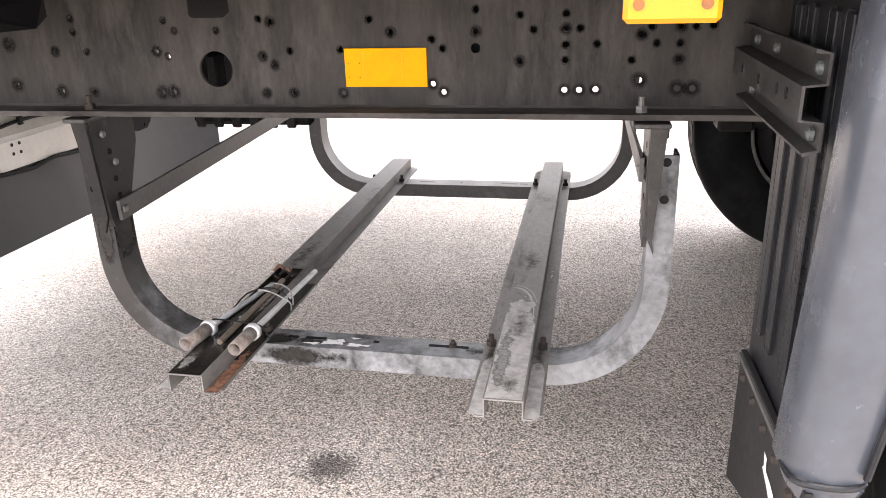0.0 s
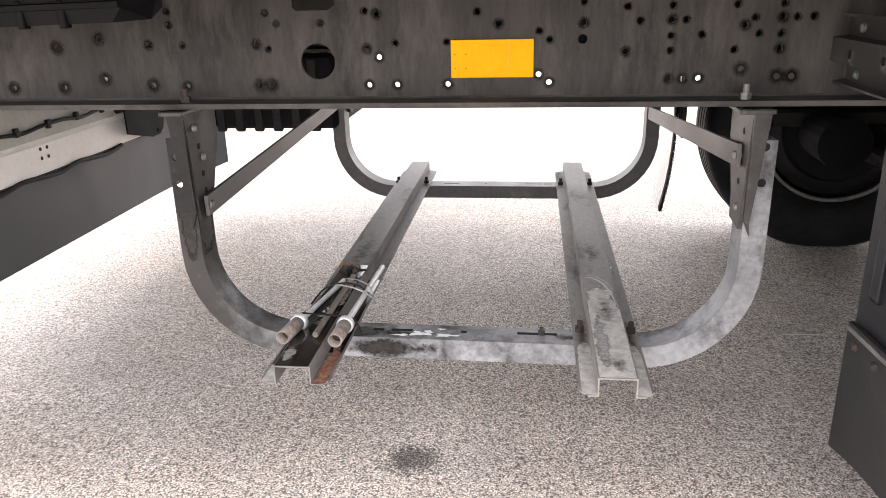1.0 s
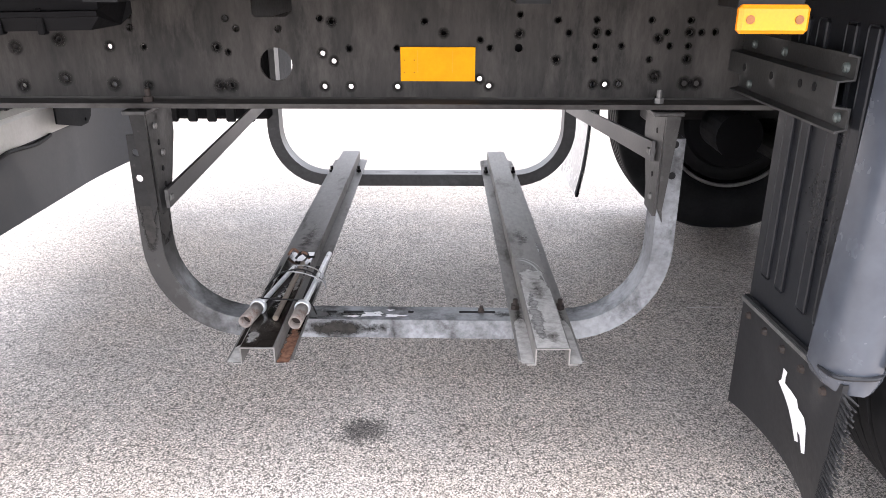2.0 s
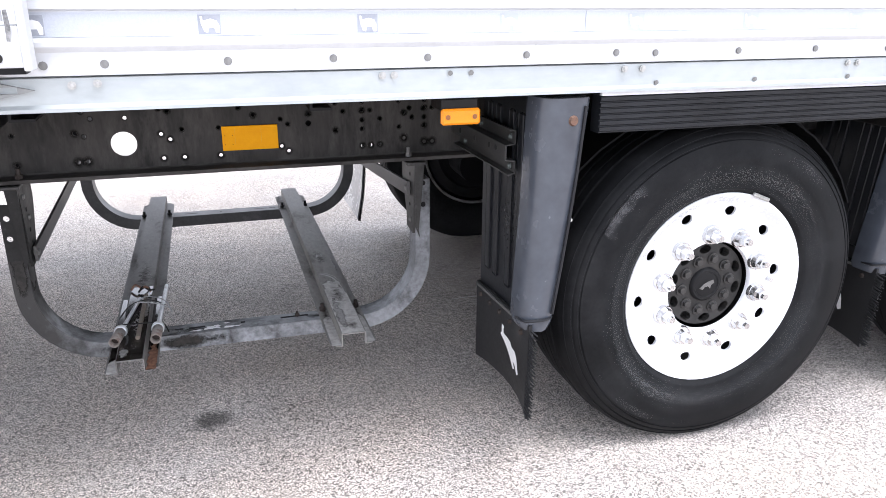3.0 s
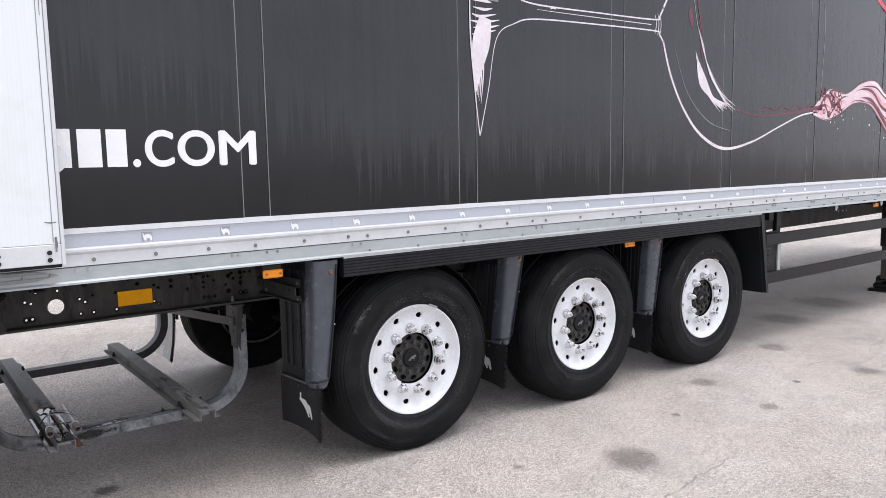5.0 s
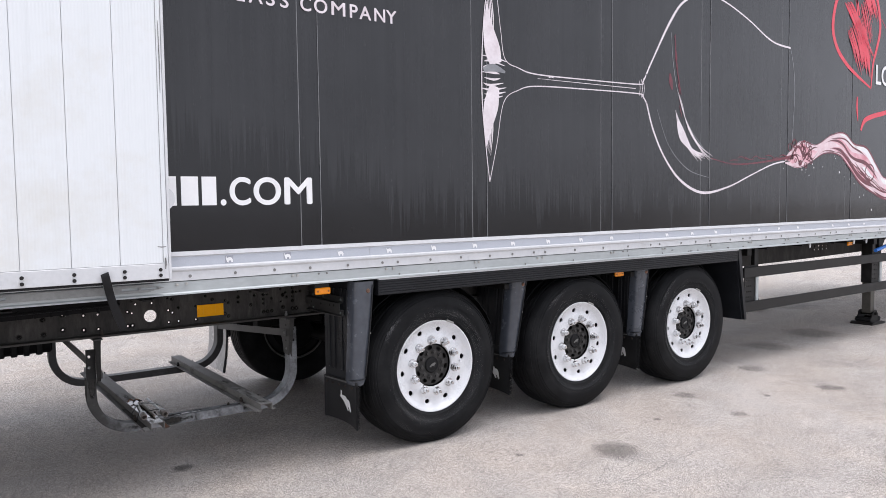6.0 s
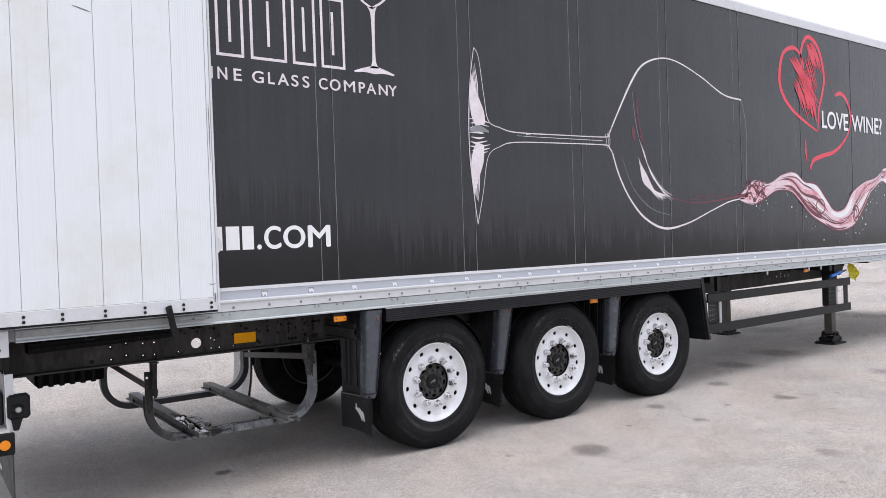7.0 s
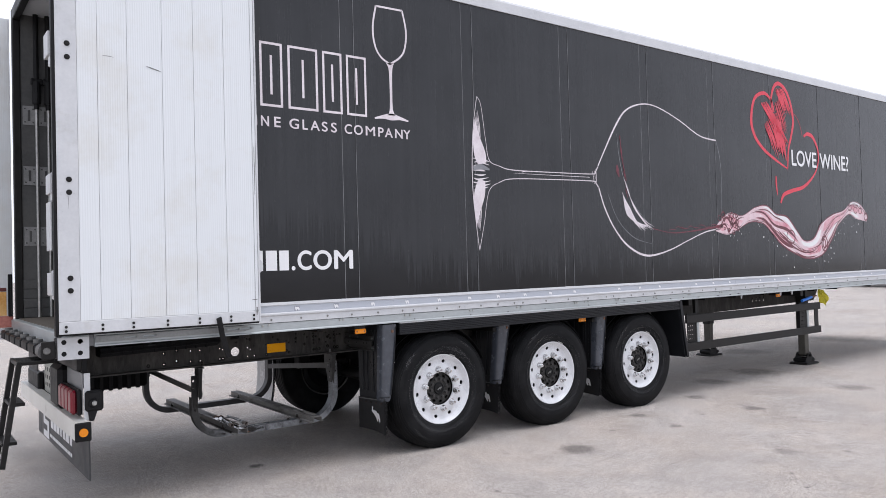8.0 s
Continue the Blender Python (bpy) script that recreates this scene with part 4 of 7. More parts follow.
for k in range(26):
    x, z, r = 3.97 + 0.48 * random.random(), 1.847 + 0.215 * random.random(), 0.012 + 0.025 * random.random()
    ribbon([(x + r * math.cos(a), z + r * math.sin(a)) for a in [i * math.tau / 6 for i in range(7)]], 0.010, P - 0.0009, bm, 3)
print_part("splash_line_work", bm, PRINT_WINE, "dark red lines in the wine splash")
bm = bmesh.new()
for t0, t1, u0, u1, w, be in ((0.34, 0.50, 0.06, 0.20, 0.02, 30), (0.50, 0.66, 0.10, 0.30, 0.03, 25), (0.24, 0.36, 0.09, 0.16, 0.0, 1), (0.84, 0.95, 0.06, 0.2, 0.0, 1), (0.40, 0.47, 0.5, 0.6, 0.0, 1), (0.64, 0.78, 0.68, 0.76, 0.02, 20), (0.88, 0.95, 0.75, 0.9, 0.0, 1)):
    band(bm, t0, t1, u0, u1, P - 0.0005, w, be)
for k in range(46):
    t = random.random()
    low = EDGE_LOW[int(t * (len(EDGE_LOW) - 1))]
    x, z, r = low.x + 0.1 * (random.random() - 0.5), low.z - 0.02 - 0.22 * random.random() ** 2, 0.004 + 0.010 * random.random() ** 2
    bm.faces.new([bm.verts.new((x + r * math.cos(a), P - 0.0004, z + r * math.sin(a))) for a in [i * math.tau / 8 for i in range(8)]])
print_strokes("splash_shine", bm, PRINT_WHITE, "white shine and drops of the splash")

# two drawn hearts
h1 = [(5.552, 2.670), (5.251, 2.777), (5.008, 2.885), (4.823, 3.031), (4.750, 3.227), (4.836, 3.499), (5.055, 3.596), (5.219, 3.518), (5.275, 3.381)]
h1b = [(5.245, 3.362), (5.220, 3.536), (5.282, 3.692), (5.402, 3.759), (5.568, 3.691), (5.683, 3.516), (5.725, 3.291), (5.651, 3.068), (5.588, 2.923), (5.552, 2.670)]
bm = ribbon(h1, [0.02, 0.035, 0.045, 0.05, 0.05, 0.045, 0.045, 0.035, 0.02], P - 0.0004)
ribbon(h1b, [0.02, 0.035, 0.045, 0.05, 0.05, 0.045, 0.045, 0.04, 0.035, 0.02], P - 0.0004, bm)
print_part("drawn_heart", bm, PRINT_RED, "red brush-drawn heart")
bm = ribbon([(5.976, 3.126), (6.085, 3.164), (6.221, 3.124), (6.335, 2.969), (6.330, 2.794), (6.208, 2.620), (5.939, 2.456), (5.634, 2.389), (5.437, 2.331), (5.355, 2.225)], [0.03, 0.05, 0.05, 0.035, 0.025, 0.03, 0.045, 0.05, 0.05, 0.03], P - 0.0004)
ribbon([(5.266, 2.564), (5.268, 2.447), (5.289, 2.321)], [0.02, 0.035, 0.012], P - 0.0004, bm)
ribbon([(5.749, 3.408), (5.872, 3.301), (5.946, 3.125)], 0.006, P - 0.0004, bm)
print_part("drawn_heart", bm, PRINT_RED, "open red brush-drawn heart")
bm = bmesh.new()


def scribble(ax, az, bx, bz, dx, dz, count, wide, jitter, layer=0.0):
    """Slanting brush strokes that start along a line and run by (dx, dz)."""
    for k in range(count):
        u = (k + random.random()) / count
        a = Vector((ax + (bx - ax) * u, az + (bz - az) * u + jitter * (random.random() - 0.3)))
        e = a + Vector((dx, dz)) * (0.75 + 0.35 * random.random())
        m = (a + e) / 2 + Vector((0.015, 0.012)) * random.random()
        ribbon([a, a.lerp(m, 0.5), m, m.lerp(e, 0.5), e], [0.004, wide * (0.6 + 0.6 * random.random()), wide * (0.8 + 0.7 * random.random()), wide * (0.5 + 0.6 * random.random()), 0.004], P - 0.0008 - 0.00005 * (k % 34) - layer, bm, 3)


scribble(4.970, 3.458, 5.132, 3.485, 0.45, -0.46, 24, 0.013, 0.03)
scribble(5.034, 3.201, 5.320, 3.375, 0.24, -0.40, 28, 0.011, 0.05, 0.0018)
scribble(5.243, 3.179, 5.450, 3.078, 0.09, -0.30, 16, 0.018, 0.04, 0.0034)
scribble(5.323, 3.670, 5.494, 3.697, 0.20, -0.30, 24, 0.013, 0.03)
scribble(5.283, 3.474, 5.398, 3.551, 0.17, -0.40, 14, 0.007, 0.04, 0.0018)
print_part("heart_scribble", bm, PRINT_RED, "red scribbled filling of the heart")

# ---- rear door folded flat against the side ----
DOOR_Y0, DOOR_Y1 = -0.090, -0.046
rear_door = part("rear_door", boxes((-2.95, -1.697, DOOR_Y0 + 0.006, DOOR_Y1, 1.192, 3.87), bevel=0.004), WHITE_ALU, trailer, "white ribbed rear door folded back along the side")
edges_x = [-2.845, -2.727, -2.549, -2.330, -2.124, -1.916, -1.696]
for a, b in zip(edges_x, edges_x[1:]):
    part("panel", boxes((a + 0.0012, b - 0.0012, DOOR_Y0, DOOR_Y0 + 0.006, 1.264, 3.86), bevel=0.0008), DOOR_WHITE, rear_door)
part("hinge_stile", boxes((-2.966, -2.8456, DOOR_Y0 - 0.001, DOOR_Y0 + 0.006, 1.264, 3.86), bevel=0.001), WHITE_ALU, rear_door)
part("bottom_profile", boxes((-2.966, -1.696, DOOR_Y0 - 0.003, DOOR_Y0 + 0.006, 1.188, 1.262), bevel=0.002), WHITE_ALU, rear_door)
part("edge_profile", boxes((-1.696, -1.683, DOOR_Y0 - 0.006, DOOR_Y1, 1.182, 3.87), bevel=0.002), WHITE_ALU, rear_door)
part("edge_seal", boxes((-1.7215, -1.7185, DOOR_Y0 - 0.0015, DOOR_Y0 + 0.002, 1.27, 3.86)), surface("grey_edge_line", (0.20, 0.205, 0.21), (0.36, 0.365, 0.37), 0.6, 0, 12, 60, 0.0), rear_door)
part("door_seal", boxes((-2.985, -2.967, DOOR_Y0 - 0.002, DOOR_Y1 + 0.005, 1.176, 3.87), bevel=0.004), BLACK, rear_door, "black rubber door seal")
part("door_seal", boxes((-2.966, -1.696, DOOR_Y0 + 0.004, DOOR_Y1, 1.176, 1.187)), BLACK, rear_door)
bm = bmesh.new()
rod(bm, (0, DOOR_Y0 - 0.008, 0), (0, DOOR_Y0 - 0.002, 0), 0.009, 0.006, 10)
door_bolt = part("bolt", bm, DARK_STEEL, rear_door)
door_bolt.matrix_basis = pose(-2.928, 0, 1.206)
for x in (-2.928, -2.721, -2.538, -2.325, -2.116, -1.900, -1.736):
    for z in (1.206, 1.233):
        if (x, z) != (-2.928, 1.206):
            share("bolt", door_bolt, rear_door, pose(x, 0, z))
for z in (1.452, 1.528, 2.054, 2.133, 2.888, 2.972):
    bm = bmesh.new()
    rod(bm, (-2.899, DOOR_Y0 - 0.004, z), (-2.899, DOOR_Y0 - 0.001, z), 0.017, 0.017, 14)
    rod(bm, (-2.899, DOOR_Y0 - 0.009, z), (-2.899, DOOR_Y0 - 0.004, z), 0.010, 0.008, 6)
    part("hinge_bolt", bm, DARK_STEEL, rear_door)
for z in (1.49, 2.093, 2.93):
    part("hinge", boxes((-2.985, -2.85, DOOR_Y1, 0.03, z - 0.09, z + 0.09), bevel=0.006), WHITE_ALU, rear_door, "white door hinge")
for z0, z1, w in ((2.90, 3.05, 0.020), (2.05, 2.17, 0.020), (1.70, 2.00, 0.012), (1.425, 1.565, 0.020)):
    bm = boxes((-2.998, -2.998 + w, DOOR_Y1 + 0.006, 0.10, z0, z1), (-2.998 + w, -2.891, 0.082, 0.10, z0, z1), bevel=0.003)
    part("hinge_arm", bm, WHITE_ALU, rear_door, "white hinge arm")
# round stop behind the free edge, corner wear and short scratches
bm = bmesh.new()
rod(bm, (-1.708, DOOR_Y0 + 0.016, 1.575), (-1.708, DOOR_Y1 - 0.004, 1.575), 0.058, None, 24)
part("door_stop", bm, WHITE_ALU, rear_door, "round white door stop behind the edge")
SCRATCH = surface("dark_scratch", (0.05, 0.05, 0.05), (0.30, 0.30, 0.30), 0.7, 0, 60, 200, 0.0)
for pts, w in ((((-2.430, 2.893), (-2.380, 2.880), (-2.335, 2.868)), [0.003, 0.007, 0.002]), (((-2.695, 2.925), (-2.660, 2.926), (-2.630, 2.923)), [0.002, 0.004, 0.002]), (((-1.745, 1.345), (-1.725, 1.342), (-1.705, 1.343)), [0.003, 0.005, 0.003]),
               (((-2.905, 2.03), (-2.903, 1.99), (-2.906, 1.95)), [0.003, 0.002, 0.001]), (((-1.709, 2.42), (-1.707, 2.25), (-1.708, 2.08)), [0.002, 0.005, 0.002]), (((-1.712, 1.29), (-1.711, 1.26), (-1.713, 1.235)), [0.007, 0.009, 0.006])):
    part("scratch", ribbon(pts, w, DOOR_Y0 - 0.0075 if pts[0][1] < 1.3 else DOOR_Y0 - 0.0018, None, 4), SCRATCH, rear_door)
# slotted dark rail under the folded door
bm = pierced([(-2.75, 1.120), (-1.78, 1.120), (-1.70, 1.138), (-1.78, 1.158), (-2.75, 1.158)],
             [[(x, 1.133), (x + 0.08, 1.133), (x + 0.08, 1.146), (x, 1.146)] for x in (-2.58, -2.46, -1.90, -1.81)], -0.020, -0.012)
part("slotted_rail", bm, surface("dull_zinc_rail", (0.16, 0.165, 0.165), (0.27, 0.275, 0.27), 0.5, 0.4, 6, 60, 0.1), trailer, "dull slotted metal rail")
# hanging strap
line = [Vector(p) for p in ((-1.990, -0.104, 1.232), (-1.985, -0.108, 1.205), (-1.962, -0.090, 1.11), (-1.935, -0.075, 1.03), (-1.905, -0.06, 0.955))]
strap = part("strap", sweep(smooth_line(line, 4), [(-0.0035, -0.018), (0.0035, -0.018), (0.0035, 0.018), (-0.0035, 0.018)], (0.94, 0, 0.34)), BLACK, trailer, "black rubber door strap hanging down")

# ---- rear frame ----
rear_frame = part("rear_frame", boxes((-2.89, -2.83, -0.005, 0.075, 1.17, 3.95), (-2.89, -2.83, WIDE - 0.075, WIDE + 0.005, 1.17, 3.95), (-2.89, -2.83, 0.075, WIDE - 0.075, 3.85, 3.95), bevel=0.006), DARK_STEEL, trailer, "dark steel rear door frame")
part("rear_sill", boxes((-2.92, -2.78, 0.0, WIDE, 1.085, 1.175), bevel=0.008), GALV, trailer, "scuffed metal rear sill")
bm = pierced([(-2.962, 1.026), (-2.784, 1.024), (-2.784, 1.160), (-2.962, 1.163)], [circle(x, z, 0.0155) for x in (-2.927, -2.835) for z in (1.062, 1.134)], -0.008, 0.0)
part("corner_plate", bm, WHITE_ALU, trailer, "white steel corner plate with four holes")
part("corner_block", boxes((-2.958, -2.79, 0.0, 0.16, 1.03, 1.158), bevel=0.01), BLACK, trailer)
bm = bmesh.new()
rod(bm, (-3.015, 0.02, 1.085), (-3.015, 0.13, 1.085), 0.052, None, 20)
box(bm, -3.015, -2.95, 0.02, 0.13, 1.035, 1.135, 0.006)
roller = part("corner_roller", bm, surface("worn_rubber_roller", (0.05, 0.05, 0.05), (0.11, 0.11, 0.108), 0.5, 0, 12, 80, 0.15), trailer, "worn grey corner buffer roller")
part("roller_cheek", boxes((-3.05, -2.972, 0.004, 0.018, 1.035, 1.145), bevel=0.005), DARK_STEEL, roller)
bm = bmesh.new()
rod(bm, (-3.02, 0.004, 1.088), (-3.02, -0.008, 1.088), 0.022, 0.018, 14)
part("bolt", bm, DULL_BOLT, roller)
for k in range(7):
    part("buffer", boxes((-3.02, -2.92, 0.24 + 0.32 * k, 0.50 + 0.32 * k, 1.02, 1.09), bevel=0.012), BLACK, trailer, "black rubber dock buffer")
    bm = bmesh.new()
    rod(bm, (-2.97, 0.37 + 0.32 * k, 1.09), (-2.97, 0.37 + 0.32 * k, 1.115), 0.03, None, 12)
    part("buffer_bolt", bm, DULL_BOLT, trailer)
# far rear door, swung out, inner side in view
far_door = part("far_rear_door", bmesh.new(), DOOR_WHITE, trailer, "glossy white far rear door standing open")
OPEN = pose(-2.905, WIDE + 0.03, 0, 0, 0, 91)
bm = boxes((-0.03, 0.03, 0.0, 1.18, 1.10, 3.87), bevel=0.004)
bmesh.ops.transform(bm, matrix=OPEN, verts=bm.verts)
bm.to_mesh(far_door.data)
bm.free()
bm = pierced([(0.0, 1.0), (1.18, 1.0), (1.18, 1.098), (0.0, 1.098)], [circle(0.045 + 0.06 * k, z, 0.008, 8) for k in range(18) for z in (1.03, 1.07)], -0.034, -0.030)
bmesh.ops.transform(bm, matrix=pose(-2.905, WIDE + 0.03, 0, 0, 0, 181) @ Matrix.Scale(-1, 4, (0, 1, 0)), verts=bm.verts)
part("bottom_profile", bm, WHITE_ALU, far_door, "white perforated lower profile")
for name, y0, z0, z1, mat, text in (("kick_rail", 0.0, 1.104, 1.205, surface("scuffed_red_rail", (0.30, 0.075, 0.06), (0.50, 0.20, 0.16), 0.5, 0, 5, 40, 0.1), "scuffed dull red rail"),
                                    ("kick_strip", 0.052, 1.209, 1.42, surface("scuffed_yellow_panel", (0.60, 0.30, 0.07), (0.78, 0.50, 0.20), 0.5, 0, 5, 40, 0.1), "scuffed yellow lower panel"),
                                    ("trim_strip", 0.052, 1.424, 1.455, surface("dark_red_strip", (0.09, 0.02, 0.02), (0.16, 0.04, 0.035), 0.5, 0, 9, 60, 0.1), "dark red strip")):
    bm = boxes((-0.036, -0.031, y0, 1.18, z0, z1))
    bmesh.ops.transform(bm, matrix=OPEN, verts=bm.verts)
    part(name, bm, mat, far_door, text)
bm = boxes((-0.056, -0.031, 0.006, 0.040, 1.20, 1.575), (-0.075, -0.056, 0.012, 0.022, 1.22, 1.56), bevel=0.005)
bmesh.ops.transform(bm, matrix=OPEN, verts=bm.verts)
part("door_handle", bm, BLACK, far_door, "black door handle")
# inner wall fittings seen through the open rear: lashing plates and load bars
far_in = WIDE - 0.06
# zinc toned down: the weak light inside is in the colour
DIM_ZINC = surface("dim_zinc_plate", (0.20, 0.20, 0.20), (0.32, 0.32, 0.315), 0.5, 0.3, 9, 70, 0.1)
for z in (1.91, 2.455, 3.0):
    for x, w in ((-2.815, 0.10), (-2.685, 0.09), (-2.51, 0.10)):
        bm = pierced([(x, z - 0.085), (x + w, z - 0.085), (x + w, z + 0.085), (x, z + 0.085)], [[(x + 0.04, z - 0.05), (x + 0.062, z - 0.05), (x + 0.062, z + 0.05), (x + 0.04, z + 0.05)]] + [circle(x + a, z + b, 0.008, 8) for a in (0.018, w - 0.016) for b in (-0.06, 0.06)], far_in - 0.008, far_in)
        part("lashing_plate", bm, DIM_ZINC, trailer, "slotted lashing plate toned dim")
for x in (-2.71, -2.615):
    bm = bmesh.new()
    rod(bm, (x, far_in - 0.05, 1.185), (x, far_in - 0.05, 3.05), 0.013, None, 10)
    bar = part("load_bar", bm, ZINC, trailer, "upright steel load bar inside, dark above")
    bm = bmesh.new()
    rod(bm, (x, far_in - 0.05, 3.05), (x, far_in - 0.05, 3.95), 0.022, None, 10)
    rod(bm, (x, far_in - 0.05, 3.10), (x, far_in - 0.05, 3.30), 0.034, None, 10)
    box(bm, x - 0.045, x + 0.05, far_in - 0.07, far_in - 0.03, 3.27, 3.33, 0.008)
    part("lever_sleeve", bm, BLACK, bar, "dark lever sleeve")
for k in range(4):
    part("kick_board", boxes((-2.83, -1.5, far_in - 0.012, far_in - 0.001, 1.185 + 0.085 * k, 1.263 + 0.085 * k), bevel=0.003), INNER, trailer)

# ---- lamps and underrun bar at the rear ----
bumper = part("underrun_bar", prism([(-2.86, 0.506), (-2.772, 0.506), (-2.772, 0.598), (-2.790, 0.626), (-2.86, 0.626)], "y", 0.06, WIDE - 0.06), CREAM, trailer, "cream painted rear underrun bar")
part("end_cap", boxes((-2.864, -2.768, 0.042, 0.062, 0.500, 0.618), bevel=0.006), BLACK, bumper)
bm = bmesh.new()
rod(bm, (-2.816, 0.030, 0.557), (-2.816, 0.043, 0.557), 0.026, None, 20)
part("amber_lamp", bm, AMBER, bumper, "round amber side lamp")
def apron_sheet():
    bm, prev = bmesh.new(), None
    for k in range(15):
        y = 0.06 if k == 0 else 2.02 + 0.035 * (k - 1)
        u = max(0.0, (y - 2.02) / 0.47)
        x, low = -2.778 + 0.150 * u * u, 0.245 + 0.045 * u * u
        here = [bm.verts.new((x + d, y, z)) for d, z in ((-0.004, low), (-0.004, 0.515 + 0.2 * min(u * 5, 1)), (0.004, 0.515 + 0.2 * min(u * 5, 1)), (0.004, low))]
        if prev:
            for i in range(4):
                bm.faces.new((prev[i], prev[(i + 1) % 4], here[(i + 1) % 4], here[i]))
        else:
            bm.faces.new(here)
        prev = here
    bm.faces.new(prev[::-1])
    return bm


apron = smooth(part("rear_apron", apron_sheet(), APRON, trailer, "dark grey rubber spray apron with white print"))
for y, w, z, h in ((1.55, 0.25, 0.255, 0.05), (1.55, 0.07, 0.305, 0.05), (1.55, 0.25, 0.355, 0.04), (1.73, 0.07, 0.395, 0.05), (1.55, 0.25, 0.445, 0.04)):
    part("print_block", boxes((-2.7845, -2.7823, y, y + w, z, z + h)), PRINT_WHITE, apron)
for k, (w, h) in enumerate(((0.11, 0.10), (0.10, 0.09), (0.11, 0.10), (0.05, 0.12), (0.10, 0.09), (0.10, 0.09), (0.07, 0.12))):
    part("print_block", boxes((-2.7845, -2.7823, 1.40 - 0.125 * k - w / 2, 1.40 - 0.125 * k + w / 2, 0.365, 0.365 + h)), PRINT_WHITE, apron)
for k in range(15):
    part("print_block", boxes((-2.7845, -2.7823, 0.62 + 0.06 * k, 0.66 + 0.06 * k + 0.008 * (k % 2), 0.288, 0.312)), PRINT_WHITE, apron)
for dy in (0, 0.035):
    for dz in (0.0, 0.03):
        bm = bmesh.new()
        rod(bm, (-2.773, 1.33 + dy, 0.555 + dz), (-2.7705, 1.33 + dy, 0.555 + dz), 0.006, None, 8)
        part("bar_hole", bm, BLACK, bumper)
bm = boxes((-2.805, -2.798, 0.126, 0.62, 0.655, 0.918), bevel=0.002)
lamp_plate = part("lamp_bracket", bm, surface("grey_lamp_plate", (0.16, 0.165, 0.17), (0.26, 0.265, 0.27), 0.45, 0.2, 6, 60, 0.05), trailer, "grey lamp bracket plate with white edge")
part("bracket_edge", boxes((-2.795, -2.757, 0.118, 0.124, 0.62, 0.918), bevel=0.002), WHITE_ALU, lamp_plate, "white bracket edge")
part("bracket_arm", boxes((-2.795, -2.765, 0.16, 0.22, 0.918, 1.03), bevel=0.003), BLACK, lamp_plate)
tail = part("tail_lamp", boxes((-2.83, -2.806, 0.13, 0.66, 0.648, 0.815), bevel=0.008), BLACK, trailer, "tail lamp cluster with ridged dark red lenses")
for k in range(4):
    bm = boxes((-2.865, -2.825, 0.165 + 0.115 * k, 0.272 + 0.115 * k, 0.655, 0.808), bevel=0.014)
    lens = part("lens", bm, RED_LENS, tail, "dark red lamp lens")
bm = boxes((-2.792, -2.682, 0.095, 0.16, 0.672, 0.805), bevel=0.014)
side_lock = part("side_lamp", bm, BLACK, trailer, "black side lamp holder with clear lens")
bm = bmesh.new()
rod(bm, (-2.742, 0.096, 0.727), (-2.742, 0.076, 0.727), 0.030, 0.024, 18)
part("lamp_ring", bm, BLACK, side_lock)
bm = bmesh.new()
rod(bm, (-2.742, 0.077, 0.727), (-2.742, 0.070, 0.727), 0.017, 0.012, 14)
part("lens", bm, ZINC, side_lock)
part("lamp_leg", prism([(-2.775, 0.674), (-2.72, 0.674), (-2.74, 0.612), (-2.765, 0.612)], "y", 0.105, 0.15), BLACK, trailer)
part("lamp_housing", boxes((-2.86, -2.75, 0.64, 0.98, 0.617, 0.925), bevel=0.03), BLACK, trailer, "black plastic lamp housing")
perf = part("pierced_plate", boxes((-2.774, -2.769, 0.95, 1.79, 0.617, 0.90), bevel=0.001), surface("olive_white_plate", (0.30, 0.305, 0.27), (0.42, 0.42, 0.38), 0.5, 0, 5, 60, 0.1), trailer, "pale lamp plate with punched holes above the bar")
for k in range(9):
    for z in (0.68, 0.74, 0.80):
        bm = bmesh.new()
        rod(bm, (-2.7755, 1.04 + 0.085 * k, z), (-2.7735, 1.04 + 0.085 * k, z), 0.017, None, 10)
        part("punched_hole", bm, BLACK, perf)
cord = [Vector((-2.762, 1.02 + 0.11 * k, 0.655 + 0.006 * math.sin(2.2 * k))) for k in range(8)]
part("lamp_cable", tube(smooth_line(cord, 4), 0.006), BLACK, perf)
for k in range(5):
    part("cable_clip", boxes((-2.768, -2.754, 1.05 + 0.16 * k, 1.066 + 0.16 * k, 0.644, 0.672), bevel=0.002), BLACK, perf)
part("lamp_housing", boxes((-2.82, -2.77, 1.82, 2.36, 0.617, 0.76), bevel=0.012), BLACK, trailer, "black plastic lamp housing")
bm = pierced([(1.80, 0.544), (1.985, 0.500), (2.05, 0.502), (2.082, 0.525), (2.13, 0.66), (1.80, 0.68)], [circle(2.03, 0.520, 0.008, 8)], 2.730, 2.737)
bmesh.ops.transform(bm, matrix=pose(0, 0, 0, 0, 0, 90), verts=bm.verts)
part("bar_bracket", bm, DEEP_BLACK, bumper, "black bolted bracket")
sag = [Vector((-2.765, 0.90 + 0.1 * k, 0.504 - 0.006 * (k % 3))) for k in range(10)]
part("lamp_cable", tube(smooth_line(sag, 4), 0.008), BLACK, bumper, "dark cable along the bar's lower edge")
part("rear_lower_beam", boxes((-2.825, -2.785, 0.17, WIDE - 0.17, 0.93, 1.083), bevel=0.004), DARK_STEEL, trailer, "dark steel beam under the rear sill")
part("lamp_bracket", boxes((-2.805, -2.798, WIDE - 0.62, WIDE - 0.126, 0.655, 0.928), bevel=0.002), DARK_STEEL, trailer, "dark lamp bracket plate")
